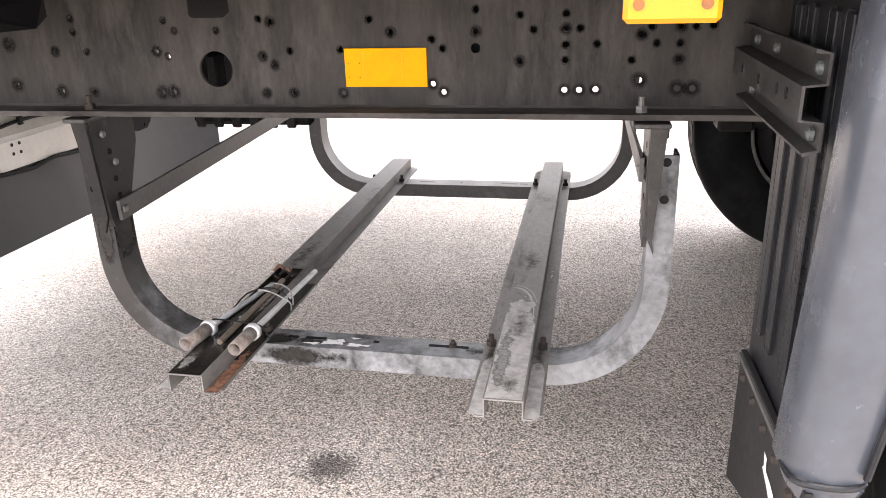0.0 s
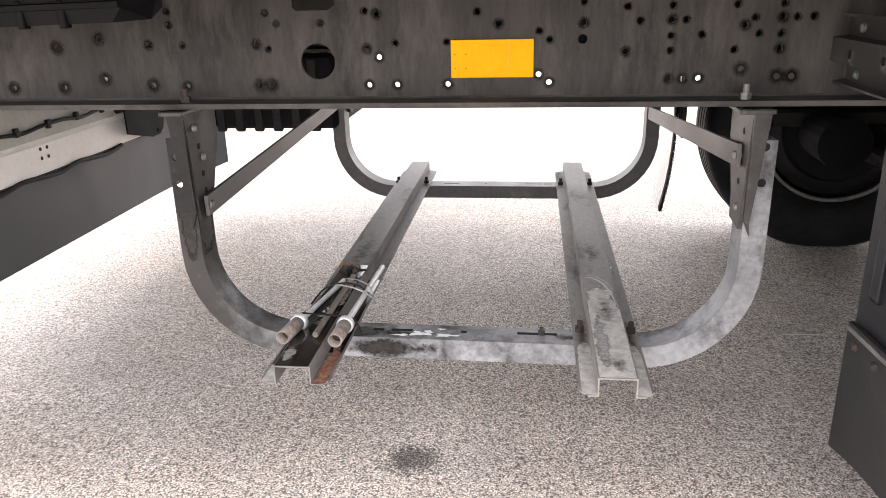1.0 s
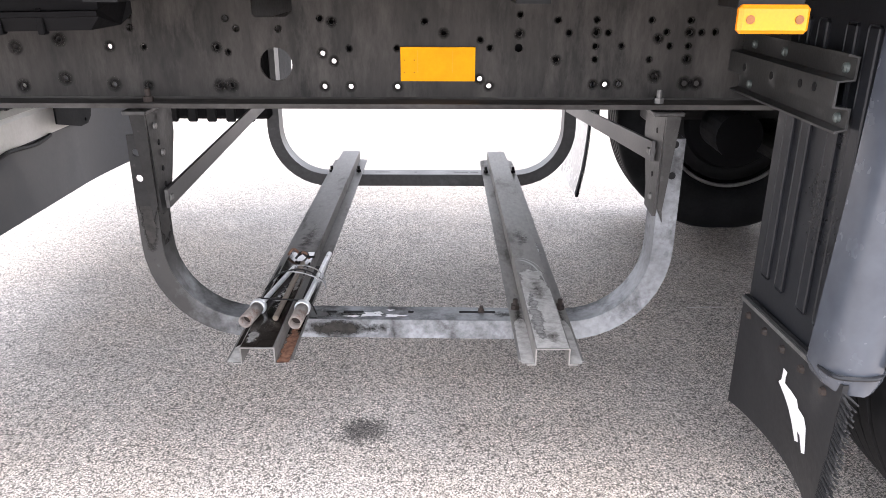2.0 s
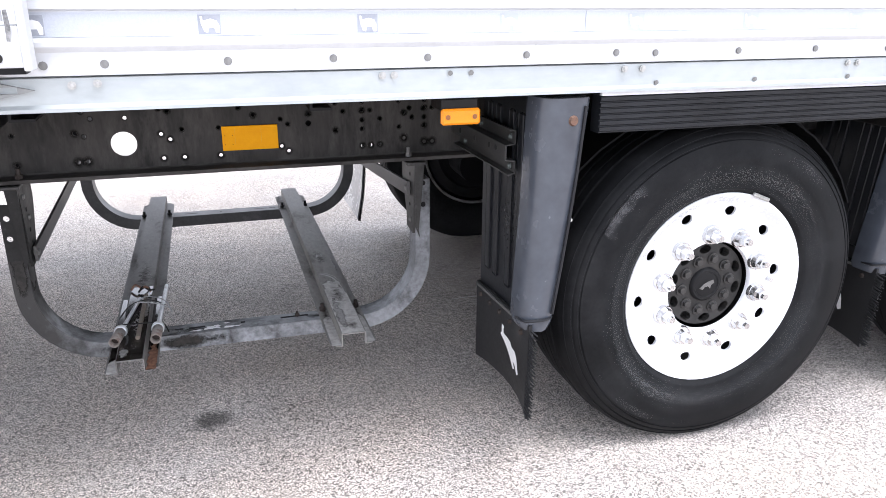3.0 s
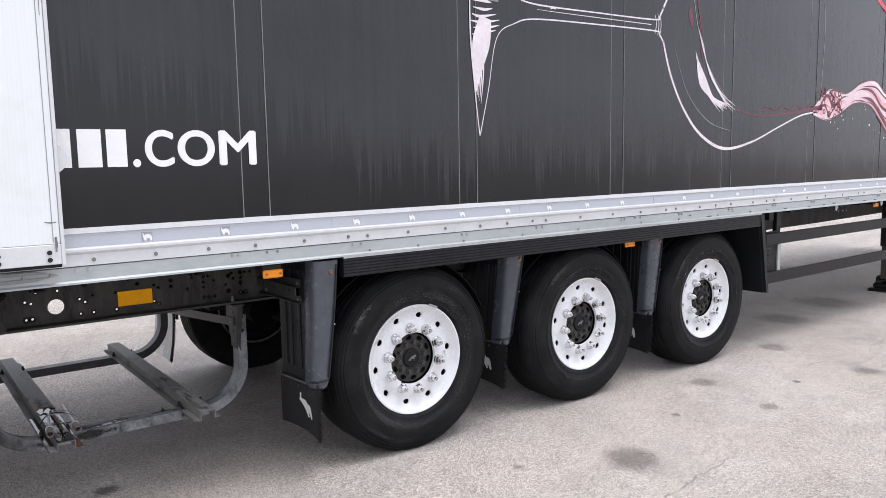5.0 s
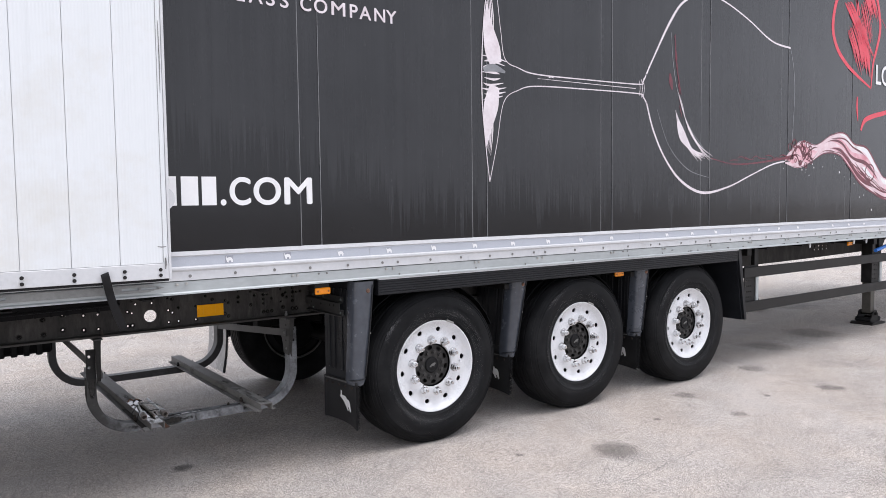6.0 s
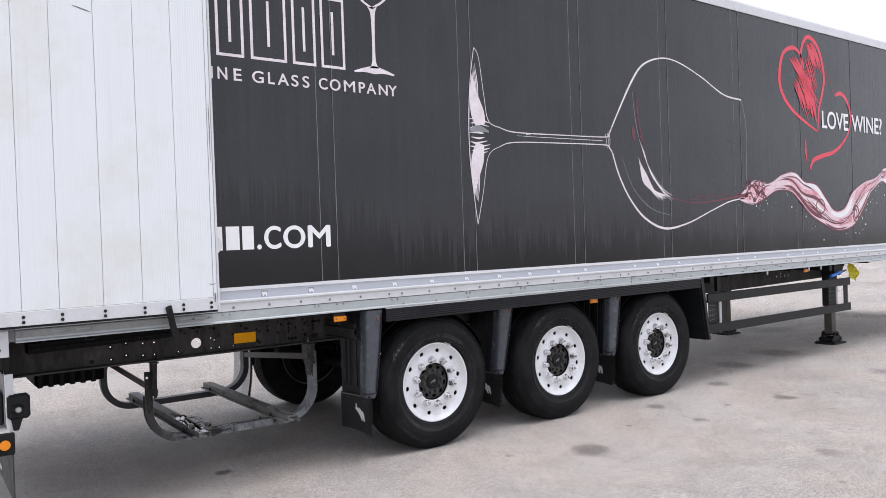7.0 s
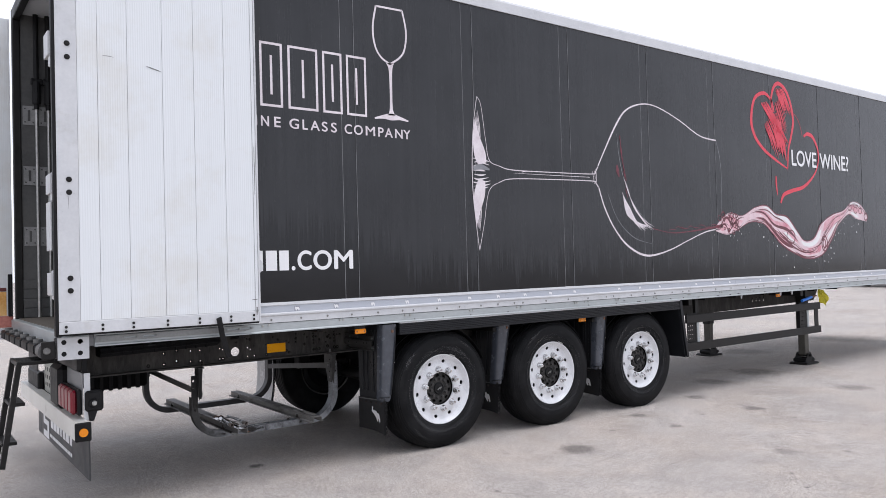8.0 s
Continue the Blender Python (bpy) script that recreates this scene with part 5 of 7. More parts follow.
# folding steps at the rear
steps = part("rear_steps", boxes((-3.12, -3.095, 0.53, 0.89, 0.955, 0.985), (-2.895, -2.87, 0.53, 0.89, 0.955, 0.985), bevel=0.004), DARK_STEEL, trailer, "dark folding steps hanging at the rear")
for k in range(8):
    part("grating_bar", boxes((-3.095, -2.895, 0.535 + 0.046 * k, 0.553 + 0.046 * k, 0.958, 0.982), bevel=0.003), DARK_STEEL, steps)
for y in (0.55, 0.87):
    part("step_rail", sweep([Vector((-3.105, y, 0.97)), Vector((-3.21, y, 0.30))], [(-0.016, -0.022), (0.016, -0.022), (0.016, 0.022), (-0.016, 0.022)], (0, 1, 0)), DARK_STEEL, steps)
for k in range(2):
    part("step_tread", boxes((-3.16 - 0.05 * k, -3.07 - 0.05 * k, 0.56, 0.86, 0.69 - 0.25 * k, 0.712 - 0.25 * k), bevel=0.003), DARK_STEEL, steps)

# ---- chassis ----
RAIL_Y, RAIL_LOW, RAIL_TOP = 0.587, 0.832, 1.10
HOLES_REAR = [(-1.918, 1.015), (-1.917, 0.990), (-1.965, 0.952), (-1.894, 0.951), (-1.717, 1.009), (-1.696, 0.989), (-1.740, 0.951), (-1.717, 0.941), (-1.608, 0.988),
              (-1.520, 1.009), (-1.497, 1.003), (-1.462, 0.949), (-1.362, 0.950), (-1.303, 1.004), (-1.263, 0.981), (-1.186, 0.967), (-1.166, 0.951), (-1.104, 1.018), (-1.104, 0.980)]
HOLES_FORE = [(-1.025, 1.007), (-1.001, 0.982), (-0.944, 1.008), (-0.944, 0.983), (-0.919, 0.983), (-0.944, 0.955), (-0.889, 0.956), (-1.025, 0.927), (-0.944, 0.928), (-0.830, 1.008),
              (-0.797, 0.984), (-0.814, 0.971), (-0.788, 0.956), (-0.829, 0.928), (-0.749, 1.008), (-0.749, 0.984), (-0.724, 0.984), (-0.696, 0.985), (-0.749, 0.956), (-0.749, 0.929)]
HOLES_LOW = [(-1.893, 0.871), (-1.518, 0.939), (-1.495, 0.923), (-1.517, 0.870), (-1.461, 0.870), (-1.361, 0.870), (-1.186, 0.887), (-1.166, 0.872), (-0.944, 0.876), (-0.918, 0.876), (-0.889, 0.877),
             (-2.163, 0.950), (-2.069, 0.966), (-2.161, 0.870), (-2.274, 0.870), (-2.069, 0.886), (-1.966, 0.873), (-1.740, 0.871), (-1.715, 0.872), (-0.814, 0.893)]
holes = [circle(x, z, 0.0055, 12) for x, z in HOLES_REAR + HOLES_FORE + HOLES_LOW]
holes += [circle(-1.105, 0.951, 0.009, 14), circle(-1.618, 0.916, 0.0345, 32)]
holes += [[(-1.661, 1.018), (-1.655, 1.012), (-1.592, 1.012), (-1.577, 1.022), (-1.577, 1.055), (-1.661, 1.055)]]
holes += [circle(5.6 + 0.09 * (k % 4), 0.95 + 0.04 * (k // 4), 0.012, 8) for k in range(8)]
holes += [circle(6.25, 1.055, 0.03, 16), circle(6.6, 1.055, 0.03, 16)]
front_low = 7.2
outline = [(-2.74, RAIL_LOW + 0.01), (3.3, RAIL_LOW + 0.01), (5.2, 0.855), (front_low, 0.885), (7.35, 1.075), (FRONT - 0.2, 1.078), (FRONT - 0.2, RAIL_TOP), (-2.74, RAIL_TOP)]
rail = part("chassis_rail", pierced(outline, holes, RAIL_Y, RAIL_Y + 0.008), CHASSIS, trailer, "grimy grey steel chassis rail full of holes")
flange = [(RAIL_Y - 0.056, RAIL_LOW), (RAIL_Y + 0.064, RAIL_LOW), (RAIL_Y + 0.064, RAIL_LOW + 0.010), (RAIL_Y + 0.012, RAIL_LOW + 0.012), (RAIL_Y + 0.008, RAIL_LOW + 0.016), (RAIL_Y, RAIL_LOW + 0.016), (RAIL_Y - 0.004, RAIL_LOW + 0.012), (RAIL_Y - 0.056, RAIL_LOW + 0.010)]
DUSTY_STEEL = surface("dusty_chassis_steel", (0.034, 0.032, 0.030), (0.085, 0.081, 0.076), 0.75, 0.05, 9, 75, 0.25, (0.5, 1, 1), dirt=(0.020, 0.018, 0.017), dirt_scale=7, dirt_at=(0.52, 0.70), spec=0.2)
part("rail_flange", prism(flange, "x", -2.74, 3.3), DUSTY_STEEL, rail, "dusty lower flange of the rail")
FAR_Y = 1.963
part("chassis_rail", pierced(outline, [circle(-1.617, 0.907, 0.033, 20), circle(-1.19, 0.88, 0.006, 8)], FAR_Y - 0.008, FAR_Y), CHASSIS, trailer, "far grimy steel chassis rail")
part("rail_flange", prism([(y + FAR_Y - RAIL_Y - 0.008, z) for y, z in flange], "x", -2.74, 3.3), CHASSIS, trailer)
part("rear_cross_beam", boxes((-2.735, -2.70, RAIL_Y + 0.012, FAR_Y - 0.012, 0.83, 1.10)), DARK_STEEL, trailer, "dark rear cross beam")
# unseen plates added behind the web so that its upper holes stay black
part("web_blocker", boxes((-1.065, -0.985, RAIL_Y + 0.012, RAIL_Y + 0.35, 0.895, 0.903), (-1.065, -0.985, RAIL_Y + 0.35, RAIL_Y + 0.358, 0.80, 1.1)), DARK_STEEL, rail)
part("hole_blocker", boxes((-1.135, -0.675, RAIL_Y + 0.030, RAIL_Y + 0.036, 0.912, 1.095), (-1.475, -1.135, RAIL_Y + 0.030, RAIL_Y + 0.036, 0.940, 1.095), (-1.556, -1.475, RAIL_Y + 0.030, RAIL_Y + 0.036, 0.960, 1.095)), DEEP_BLACK, rail, "added black plate that keeps the rail's holes dark")
# grease rings round many of the holes
rings = {}
SPOTS = HOLES_REAR + HOLES_FORE + HOLES_LOW + [(-0.749, 0.879), (-0.723, 0.879)]
for k, (x, z) in enumerate(SPOTS):
    m = pose(x, RAIL_Y - 0.0004 - 0.00002 * (k % 7), z, 0, 37 * k, 0)
    wide = 0.0175 if (x, z) in HOLES_LOW[11:] or z == 0.879 else 0.0135 if (x, z) in HOLES_LOW or k % 4 == 2 else 0.0095
    if rings.get(wide) is None:
        bm = bmesh.new()
        inner, outer = circle(0, 0, 0.0054, 14), circle(0, 0, wide, 14)
        a, b = [bm.verts.new((p, 0, q)) for p, q in inner], [bm.verts.new((p, 0, q)) for p, q in outer]
        for i in range(14):
            bm.faces.new((a[i], a[(i + 1) % 14], b[(i + 1) % 14], b[i]))
        rings[wide] = part("grease_ring", bm, GREASE, rail)
        rings[wide].matrix_basis = m
    else:
        share("grease_ring", rings[wide], rail, m)
# yellow plate with faint riveted print
plate = part("yellow_plate", boxes((-1.354, -1.196, RAIL_Y - 0.003, RAIL_Y - 0.0005, 0.882, 0.953), bevel=0.0008), YELLOW, trailer, "yellow plate fixed on the chassis rail")
part("plate_fold", boxes((-1.354, -1.196, RAIL_Y - 0.0052, RAIL_Y - 0.003, 0.9508, 0.953), bevel=0.0006), YELLOW, plate)
for x in (-1.346, -1.325):
    for z in (0.900, 0.926):
        part("print_dot", boxes((x - 0.001, x + 0.001, RAIL_Y - 0.0036, RAIL_Y - 0.003, z - 0.001, z + 0.001)), BLACK, plate)
for x in (-1.318, -1.244):
    part("plate_line", boxes((x, x + 0.0009, RAIL_Y - 0.0036, RAIL_Y - 0.003, 0.900, 0.946)), surface("plate_line_ink", (0.62, 0.30, 0.01), (0.66, 0.33, 0.01), 0.5), plate)
# cross members under the floor
for x in [-2.4 + 0.62 * k for k in range(16)]:
    part("cross_member", boxes((x, x + 0.006, 0.09, RAIL_Y - 0.002, 1.062, 1.105), (x + 0.006, x + 0.05, 0.09, RAIL_Y - 0.002, 1.062, 1.068)), BLACK, trailer, "dark steel floor cross member")
    part("cross_member", boxes((x, x + 0.006, RAIL_Y + 0.012, FAR_Y - 0.012, 0.97, 1.105)), DARK_STEEL, trailer)
# black canister hung beside the rail, and a black box on the far side
bm = prism([(0.290, 0.992), (0.420, 0.992), (0.428, 1.012), (0.428, 1.050), (0.284, 1.050), (0.284, 1.026), (0.276, 1.024), (0.276, 1.016), (0.284, 1.014)], "x", -2.66, -1.845)
for v in bm.verts:
    v.co.z += 0.021 * (v.co.x + 2.045) / 0.185 * 0.7 if v.co.x > -2.1 else 0.0
    if v.co.x > -1.9 and v.co.z < 1.02:
        v.co.x -= 0.02
canister = part("canister", bm, DEEP_BLACK, trailer, "black flat plastic trough under the floor")
for k in range(10):
    part("rib", boxes((-2.60 + 0.072 * k, -2.588 + 0.072 * k, 0.281, 0.300, 1.000, 1.044), bevel=0.002), DEEP_BLACK, canister)
for x in (-2.6, -2.2):
    part("clamp", boxes((x, x + 0.03, 0.272, 0.37, 1.045, 1.104), bevel=0.004), DEEP_BLACK, canister)
bm = boxes((-2.43, -1.937, 1.90, 2.38, 0.545, 0.826), bevel=0.015)
far_box = part("storage_box", bm, DEEP_BLACK, trailer, "black ribbed plastic box under the chassis")
for k in range(6):
    part("rib", boxes((-2.415 + 0.075 * k, -2.375 + 0.075 * k, 1.892, 1.905, 0.536, 0.81), bevel=0.006), BLACK, far_box)
bm = bmesh.new()
rod(bm, (-1.94, 2.0, 0.64), (-1.90, 2.0, 0.64), 0.05, 0.045, 16)
part("box_lid", bm, BLACK, far_box)

# ---- spare wheel carrier ----
carrier = part("wheel_carrier", boxes((-1.935, -1.885, RAIL_Y - 0.062, RAIL_Y + 0.06, 0.818, 0.8275), bevel=0.002), HANGER, trailer, "worn galvanised spare wheel carrier, empty")
part("mount_plate", boxes((-0.822, -0.758, RAIL_Y - 0.062, RAIL_Y + 0.06, 0.818, 0.8275), bevel=0.002), HANGER, carrier)


def u_line(xl, xr, y, top, low, r, first=None):
    line = [(xl, y, first or top), (xl, y, low + r)]
    line += [(xl + r - r * math.cos(a), y, low + r - r * math.sin(a)) for a in [math.pi / 2 * k / 10 for k in range(1, 11)]]
    line += [(xr - r, y, low)]
    line += [(xr - r + r * math.sin(a), y, low + r - r * math.cos(a)) for a in [math.pi / 2 * k / 10 for k in range(1, 11)]]
    return [Vector(p) for p in line + [(xr, y, top)]]


def askew(line):
    """The near frame stands a little turned on its mounts."""
    return [p + Vector((0, 0.011 - 0.022 * (p.x + 1.962) / 1.227, 0)) for p in line]


# channel section: web at the front, flanges inside and outside the bend
C_NEAR = [(0, 0), (0.048, 0), (0.048, 0.075), (0.042, 0.075), (0.042, 0.006), (0.006, 0.006), (0.006, 0.06), (0, 0.06)]
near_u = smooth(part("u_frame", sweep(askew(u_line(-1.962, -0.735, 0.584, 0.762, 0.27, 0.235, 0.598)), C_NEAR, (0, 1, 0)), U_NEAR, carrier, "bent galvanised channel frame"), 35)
part("leg_plate", pierced([(-1.962, 0.598), (-1.914, 0.598), (-1.914, 0.762), (-1.962, 0.762)], [circle(-1.946, 0.722, 0.0085, 14), circle(-1.946, 0.663, 0.0085, 14)], 0.595, 0.601), HANGER_DARK, near_u, "dark pierced leg end")
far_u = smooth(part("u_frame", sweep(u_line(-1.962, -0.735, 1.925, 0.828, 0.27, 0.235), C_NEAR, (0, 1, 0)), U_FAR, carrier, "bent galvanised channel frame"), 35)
# hangers that carry the near frame from the rail
for xi, s, w in ((-1.893, 1, 0.032), (-0.792, -1, 0.030)):
    xo = xi - s * w
    pts = [(xo, 0.818), (xi, 0.818), (xi - 0.006 * s, 0.61), (xi - 0.022 * s, 0.572), (xo + 0.012 * s, 0.60)]
    bm = prism(pts if s > 0 else pts[::-1], "y", 0.536, 0.544)
    for v in bm.verts:
        v.co.y += (0.818 - v.co.z) * 0.12
    prism([(0.546, 0.818), (0.700, 0.818), (0.700, 0.750), (0.650, 0.640), (0.645, 0.592), (0.575, 0.585), (0.566, 0.61)], "x", min(xi, xi - 0.008 * s), max(xi, xi - 0.008 * s), bm)
    hanger = part("hanger", bm, HANGER_DARK if s > 0 else HANGER, carrier, "dark oily folded hanger bracket" if s > 0 else "folded steel hanger bracket")
    for z, y in ((0.625, 0.60), (0.72, 0.61)) if s < 0 else ((0.72, 0.612), (0.785, 0.585)):
        bm = bmesh.new()
        rod(bm, (xi, y, z), (xi + 0.005 * s, y, z), 0.0085, 0.006, 10)
        part("bolt", bm, DULL_BOLT, hanger)
    for z, y in ((0.745, 0.600), (0.685, 0.605), (0.648, 0.608)) if s > 0 else ((0.775, 0.60), (0.675, 0.605)):
        bm = bmesh.new()
        rod(bm, (xi, y, z), (xi + 0.0008 * s, y, z), 0.0065, None, 12)
        part("hanger_hole", bm, DEEP_BLACK, hanger)
for x, mat, text in ((-1.885, RUST_DARK, "dark rusty hanger bolt"), (-0.809, DULL_BOLT, "grey hanger bolt")):
    bm = bmesh.new()
    rod(bm, (0, 0, -0.004), (0, 0, 0.032), 0.006, None, 10)
    rod(bm, (0, 0, 0.004), (0, 0, 0.016), 0.0105, None, 6)
    rod(bm, (0, 0, 0.000), (0, 0, 0.004), 0.0145, None, 14)
    part("bolt", bm, mat, carrier, text).matrix_basis = pose(x, 0.553, 0.838)
for x, zs in ((-0.757, (0.749, 0.679)),):
    for z in zs:
        bm = bmesh.new()
        y = 0.584 + 0.011 - 0.022 * (x + 1.962) / 1.227
        rod(bm, (x, y + 0.0002, z), (x, y - 0.0008, z), 0.0085, None, 12)
        part("leg_hole", bm, BLACK, near_u)
# flat ties from the near frame to the far one
for a, b in (((-1.886, 0.606, 0.619), (-1.905, 1.955, 0.668)), ((-0.799, 0.610, 0.728), (-0.775, 1.955, 0.595))):
    a, b = Vector(a), Vector(b)
    d = (b - a).normalized()
    up = (Vector((0, 0, 1)) - d * d.z).normalized()
    bm = sweep([a - d * 0.02, a + d * 0.2, b], [(-0.004, -0.022), (0.004, -0.022), (0.004, 0.022), (-0.004, 0.022)], up)
    tie = part("tie_bar", bm, CARRIER, carrier, "flat steel tie bar")
    bm = bmesh.new()
    rod(bm, a + Vector((0, 0.002, 0)), a + Vector((0, -0.013, 0)), 0.010, None, 6)
    part("bolt", bm, DULL_BOLT, tie)
# slots and holes on the near frame's upper face
for x0, x1 in ((-1.548, -1.523), (-1.506, -1.457), (-1.223, -1.134), (-1.348, -1.334)):
    bm = prism([(x, y) for x, y in ((x0, 0.627), (x0 + 0.002, 0.624), (x1 - 0.002, 0.624), (x1, 0.627), (x1, 0.631), (x1 - 0.002, 0.634), (x0 + 0.002, 0.634), (x0, 0.631))], "z", 0.3178, 0.3187)
    part("slot", bm, DEEP_BLACK, near_u)
bm = bmesh.new()
rod(bm, (-1.169, 0.629, 0.318), (-1.169, 0.629, 0.334), 0.0045, None, 8)
rod(bm, (-1.169, 0.629, 0.3185), (-1.169, 0.629, 0.326), 0.0085, None, 6)
part("bolt", bm, RUST_DARK, near_u, "rusty bolt in a slot")
for x, w in ((-1.54, 0.06), (-1.38, 0.01), (-1.22, 0.06), (-1.15, 0.03)):
    part("slot", boxes((x, x + w, 1.960, 1.968, 0.3178, 0.3186)), BLACK, far_u)
# paint patches left on the frame
bm = bmesh.new()
for x, y, w, d in ((-1.481, 0.603, 0.034, 0.010), (-1.438, 0.612, 0.046, 0.022), (-1.424, 0.622, 0.028, 0.012), (-1.379, 0.606, 0.050, 0.013), (-1.392, 0.637, 0.018, 0.007)):
    ring = []
    for k in range(22):
        a = k * math.tau / 22
        e = 0.5 + 0.14 * math.sin(3 * a + x * 90) + 0.10 * math.sin(7 * a + y * 50) + 0.07 * math.sin(11 * a)
        ring.append(bm.verts.new((x + w * e * math.cos(a), y + d * e * math.sin(a), 0.3190)))
    bm.faces.new(ring)
part("paint_patch", bm, PRINT_WHITE, near_u, "flaked white paint")

# two hat-section bars laid across both frames, a little askew
HAT_H = 0.040
HAT = [(-0.070, 0), (-0.034, 0), (-0.034, HAT_H - 0.003), (0.034, HAT_H - 0.003), (0.034, 0), (0.070, 0), (0.070, 0.003), (0.037, 0.003), (0.037, HAT_H), (-0.037, HAT_H), (-0.037, 0.003), (-0.070, 0.003)]


def hat_bar(xn, xf, y0, y1, material, label):
    bm = prism(HAT, "y", y0, y1)
    corners = [e for e in bm.edges if all(abs(v.co.x) > 0.069 for v in e.verts) and abs(e.verts[0].co.z - e.verts[1].co.z) > 0.002]
    bmesh.ops.bevel(bm, geom=corners, offset=0.016, segments=3, affect="EDGES")
    for v in bm.verts:
        v.co.x += xn + (xf - xn) * (v.co.y - y0) / (y1 - y0)
        v.co.z += 0.3182
    ob = part("cross_bar", bm, material, carrier, label)
    for u in (0.150, 0.870):
        for side in (-0.055, 0.055):
            bm = bmesh.new()
            x, y = xn + (xf - xn) * u + side, y0 + (y1 - y0) * u
            rod(bm, (x, y, 0.323), (x, y, 0.350), 0.006, None, 8)
            rod(bm, (x, y, 0.3245), (x, y, 0.336), 0.011, None, 6)
            part("bolt", bm, RUST_DARK if u < 0.5 else DARK_STEEL, ob)
    return ob


bar_left = hat_bar(-1.655, -1.662, 0.368, 2.175, BAR, "weathered hat-section bar with oily end")
bar_right = hat_bar(-1.030, -1.034, 0.366, 2.165, BAR_PALE, "dusty weathered hat-section bar")
# oil-blackened end of one bar and its rusty flange
SKIN = 0.3182 + HAT_H + 0.0006
FLANGE = 0.3182 + 0.0036


def patch(name, corners, material, parent, label=""):
    """A thin flat layer of dirt or wear on a face; its material frays the rim."""
    bm = bmesh.new()
    bm.faces.new([bm.verts.new(c) for c in corners])
    return part(name, bm, material, parent, label)


def on_top(name, x0, x1, y0, y1, z, material, parent, label=""):
    return patch(name, ((x0, y0, z), (x1, y0, z), (x1, y1, z), (x0, y1, z)), material, parent, label)


WET = blot("wet_black_oil", (0.006, 0.0055, 0.005), (0.028, 0.024, 0.021), 0.10, 26, 0.8, spec=0.7, soft=0.10, cover=0.75, centre=(0.5, 0.25, 0.5))
DUST = blot("pale_dust", (0.31, 0.297, 0.28), (0.50, 0.485, 0.465), 0.6, 24, 0.6, soft=0.34, cover=0.98, centre=(0.5, 0.2, 0.5))
BROWN = blot("brown_stain", (0.045, 0.037, 0.030), (0.105, 0.090, 0.076), 0.6, 55, 1.1, soft=0.5, cover=0.34)
RUST_SKIN = blot("flaking_rust", (0.10, 0.045, 0.028), (0.28, 0.14, 0.085), 0.85, 34, 0.9, soft=0.2, cover=0.62, centre=(0.6, 0.2, 0.5))
SCRAPE = surface("pale_rubbed_steel", (0.27, 0.26, 0.245), (0.44, 0.43, 0.415), 0.45, 0.2, 30, 120, 0.1)
CHALK = blot("white_scuffs", (0.30, 0.30, 0.295), (0.50, 0.50, 0.49), 0.5, 70, 1.5, soft=0.25, cover=0.14)
on_top("oily_skin", -1.690, -1.622, 0.369, 0.93, SKIN, WET, bar_left, "black wet oily grime")
on_top("oily_skin", -1.721, -1.691, 0.42, 0.92, FLANGE, WET, bar_left)
on_top("oily_skin", -1.620, -1.590, 0.50, 0.92, FLANGE, WET, bar_left)
on_top("rusty_skin", -1.620, -1.590, 0.369, 0.62, FLANGE + 0.0005, RUST_SKIN, bar_left, "brown flaking rust")
on_top("white_scrape", -1.690, -1.622, 0.44, 0.80, SKIN + 0.0005, CHALK, bar_left, "pale scuffs")
RUBBED = blot("rubbed_grey_edge", (0.12, 0.115, 0.11), (0.27, 0.262, 0.25), 0.4, 46, 1.1, soft=0.2, cover=0.40)
on_top("pale_wear", -1.692, -1.655, 0.370, 0.46, SKIN + 0.0008, RUBBED, bar_left, "rubbed bare steel")
on_top("pale_wear", -1.640, -1.621, 0.60, 0.88, SKIN + 0.0008, RUBBED, bar_left)
on_top("pale_wear", -1.066, -1.030, 0.372, 0.66, SKIN + 0.0008, RUBBED, bar_right)
on_top("dark_stain", -1.668, -1.624, 0.40, 0.56, SKIN + 0.0010, BROWN, bar_left)
on_top("pale_wear", -1.064, -0.996, 0.368, 0.90, SKIN, DUST, bar_right, "pale dusty wear")
on_top("dark_stain", -1.050, -0.996, 0.369, 0.47, SKIN + 0.0005, BROWN, bar_right, "brown stain")
on_top("dark_stain", -1.058, -0.996, 0.56, 0.78, SKIN + 0.0005, BROWN, bar_right)
on_top("dark_stain", -1.064, -0.998, 0.95, 1.16, SKIN + 0.0005, BROWN, bar_right)
on_top("dark_stain", -1.690, -1.625, 0.86, 1.20, SKIN + 0.0008, BROWN, bar_left)
for x0 in (-1.095, -0.995):
    on_top("pale_wear", x0, x0 + 0.030, 0.368, 0.62, FLANGE, DUST, bar_right)
    on_top("dark_stain", x0, x0 + 0.030, 0.50, 0.74, FLANGE + 0.0005, BROWN, bar_right)
on_top("pale_wear", -1.721, -1.691, 0.369, 0.47, FLANGE + 0.0005, DUST, bar_left)
on_top("white_scrape", -0.995, -0.965, 0.88, 1.25, FLANGE, CHALK, bar_right)
for w, pts in (([0.004, 0.007, 0.006, 0.004, 0.001], ((-1.062, 0.872), (-1.044, 0.868), (-1.023, 0.838), (-1.008, 0.778), (-1.002, 0.716))), ([0.001, 0.003, 0.002, 0.001], ((-1.061, 0.884), (-1.040, 0.882), (-1.014, 0.846), (-1.000, 0.79)))):
    bm = ribbon(pts, w, 0, None, 6)
    for v in bm.verts:
        v.co = (v.co.x, v.co.z, SKIN + 0.0012)
    part("white_scrape", bm, SCRAPE, bar_right, "pale curved scrape")
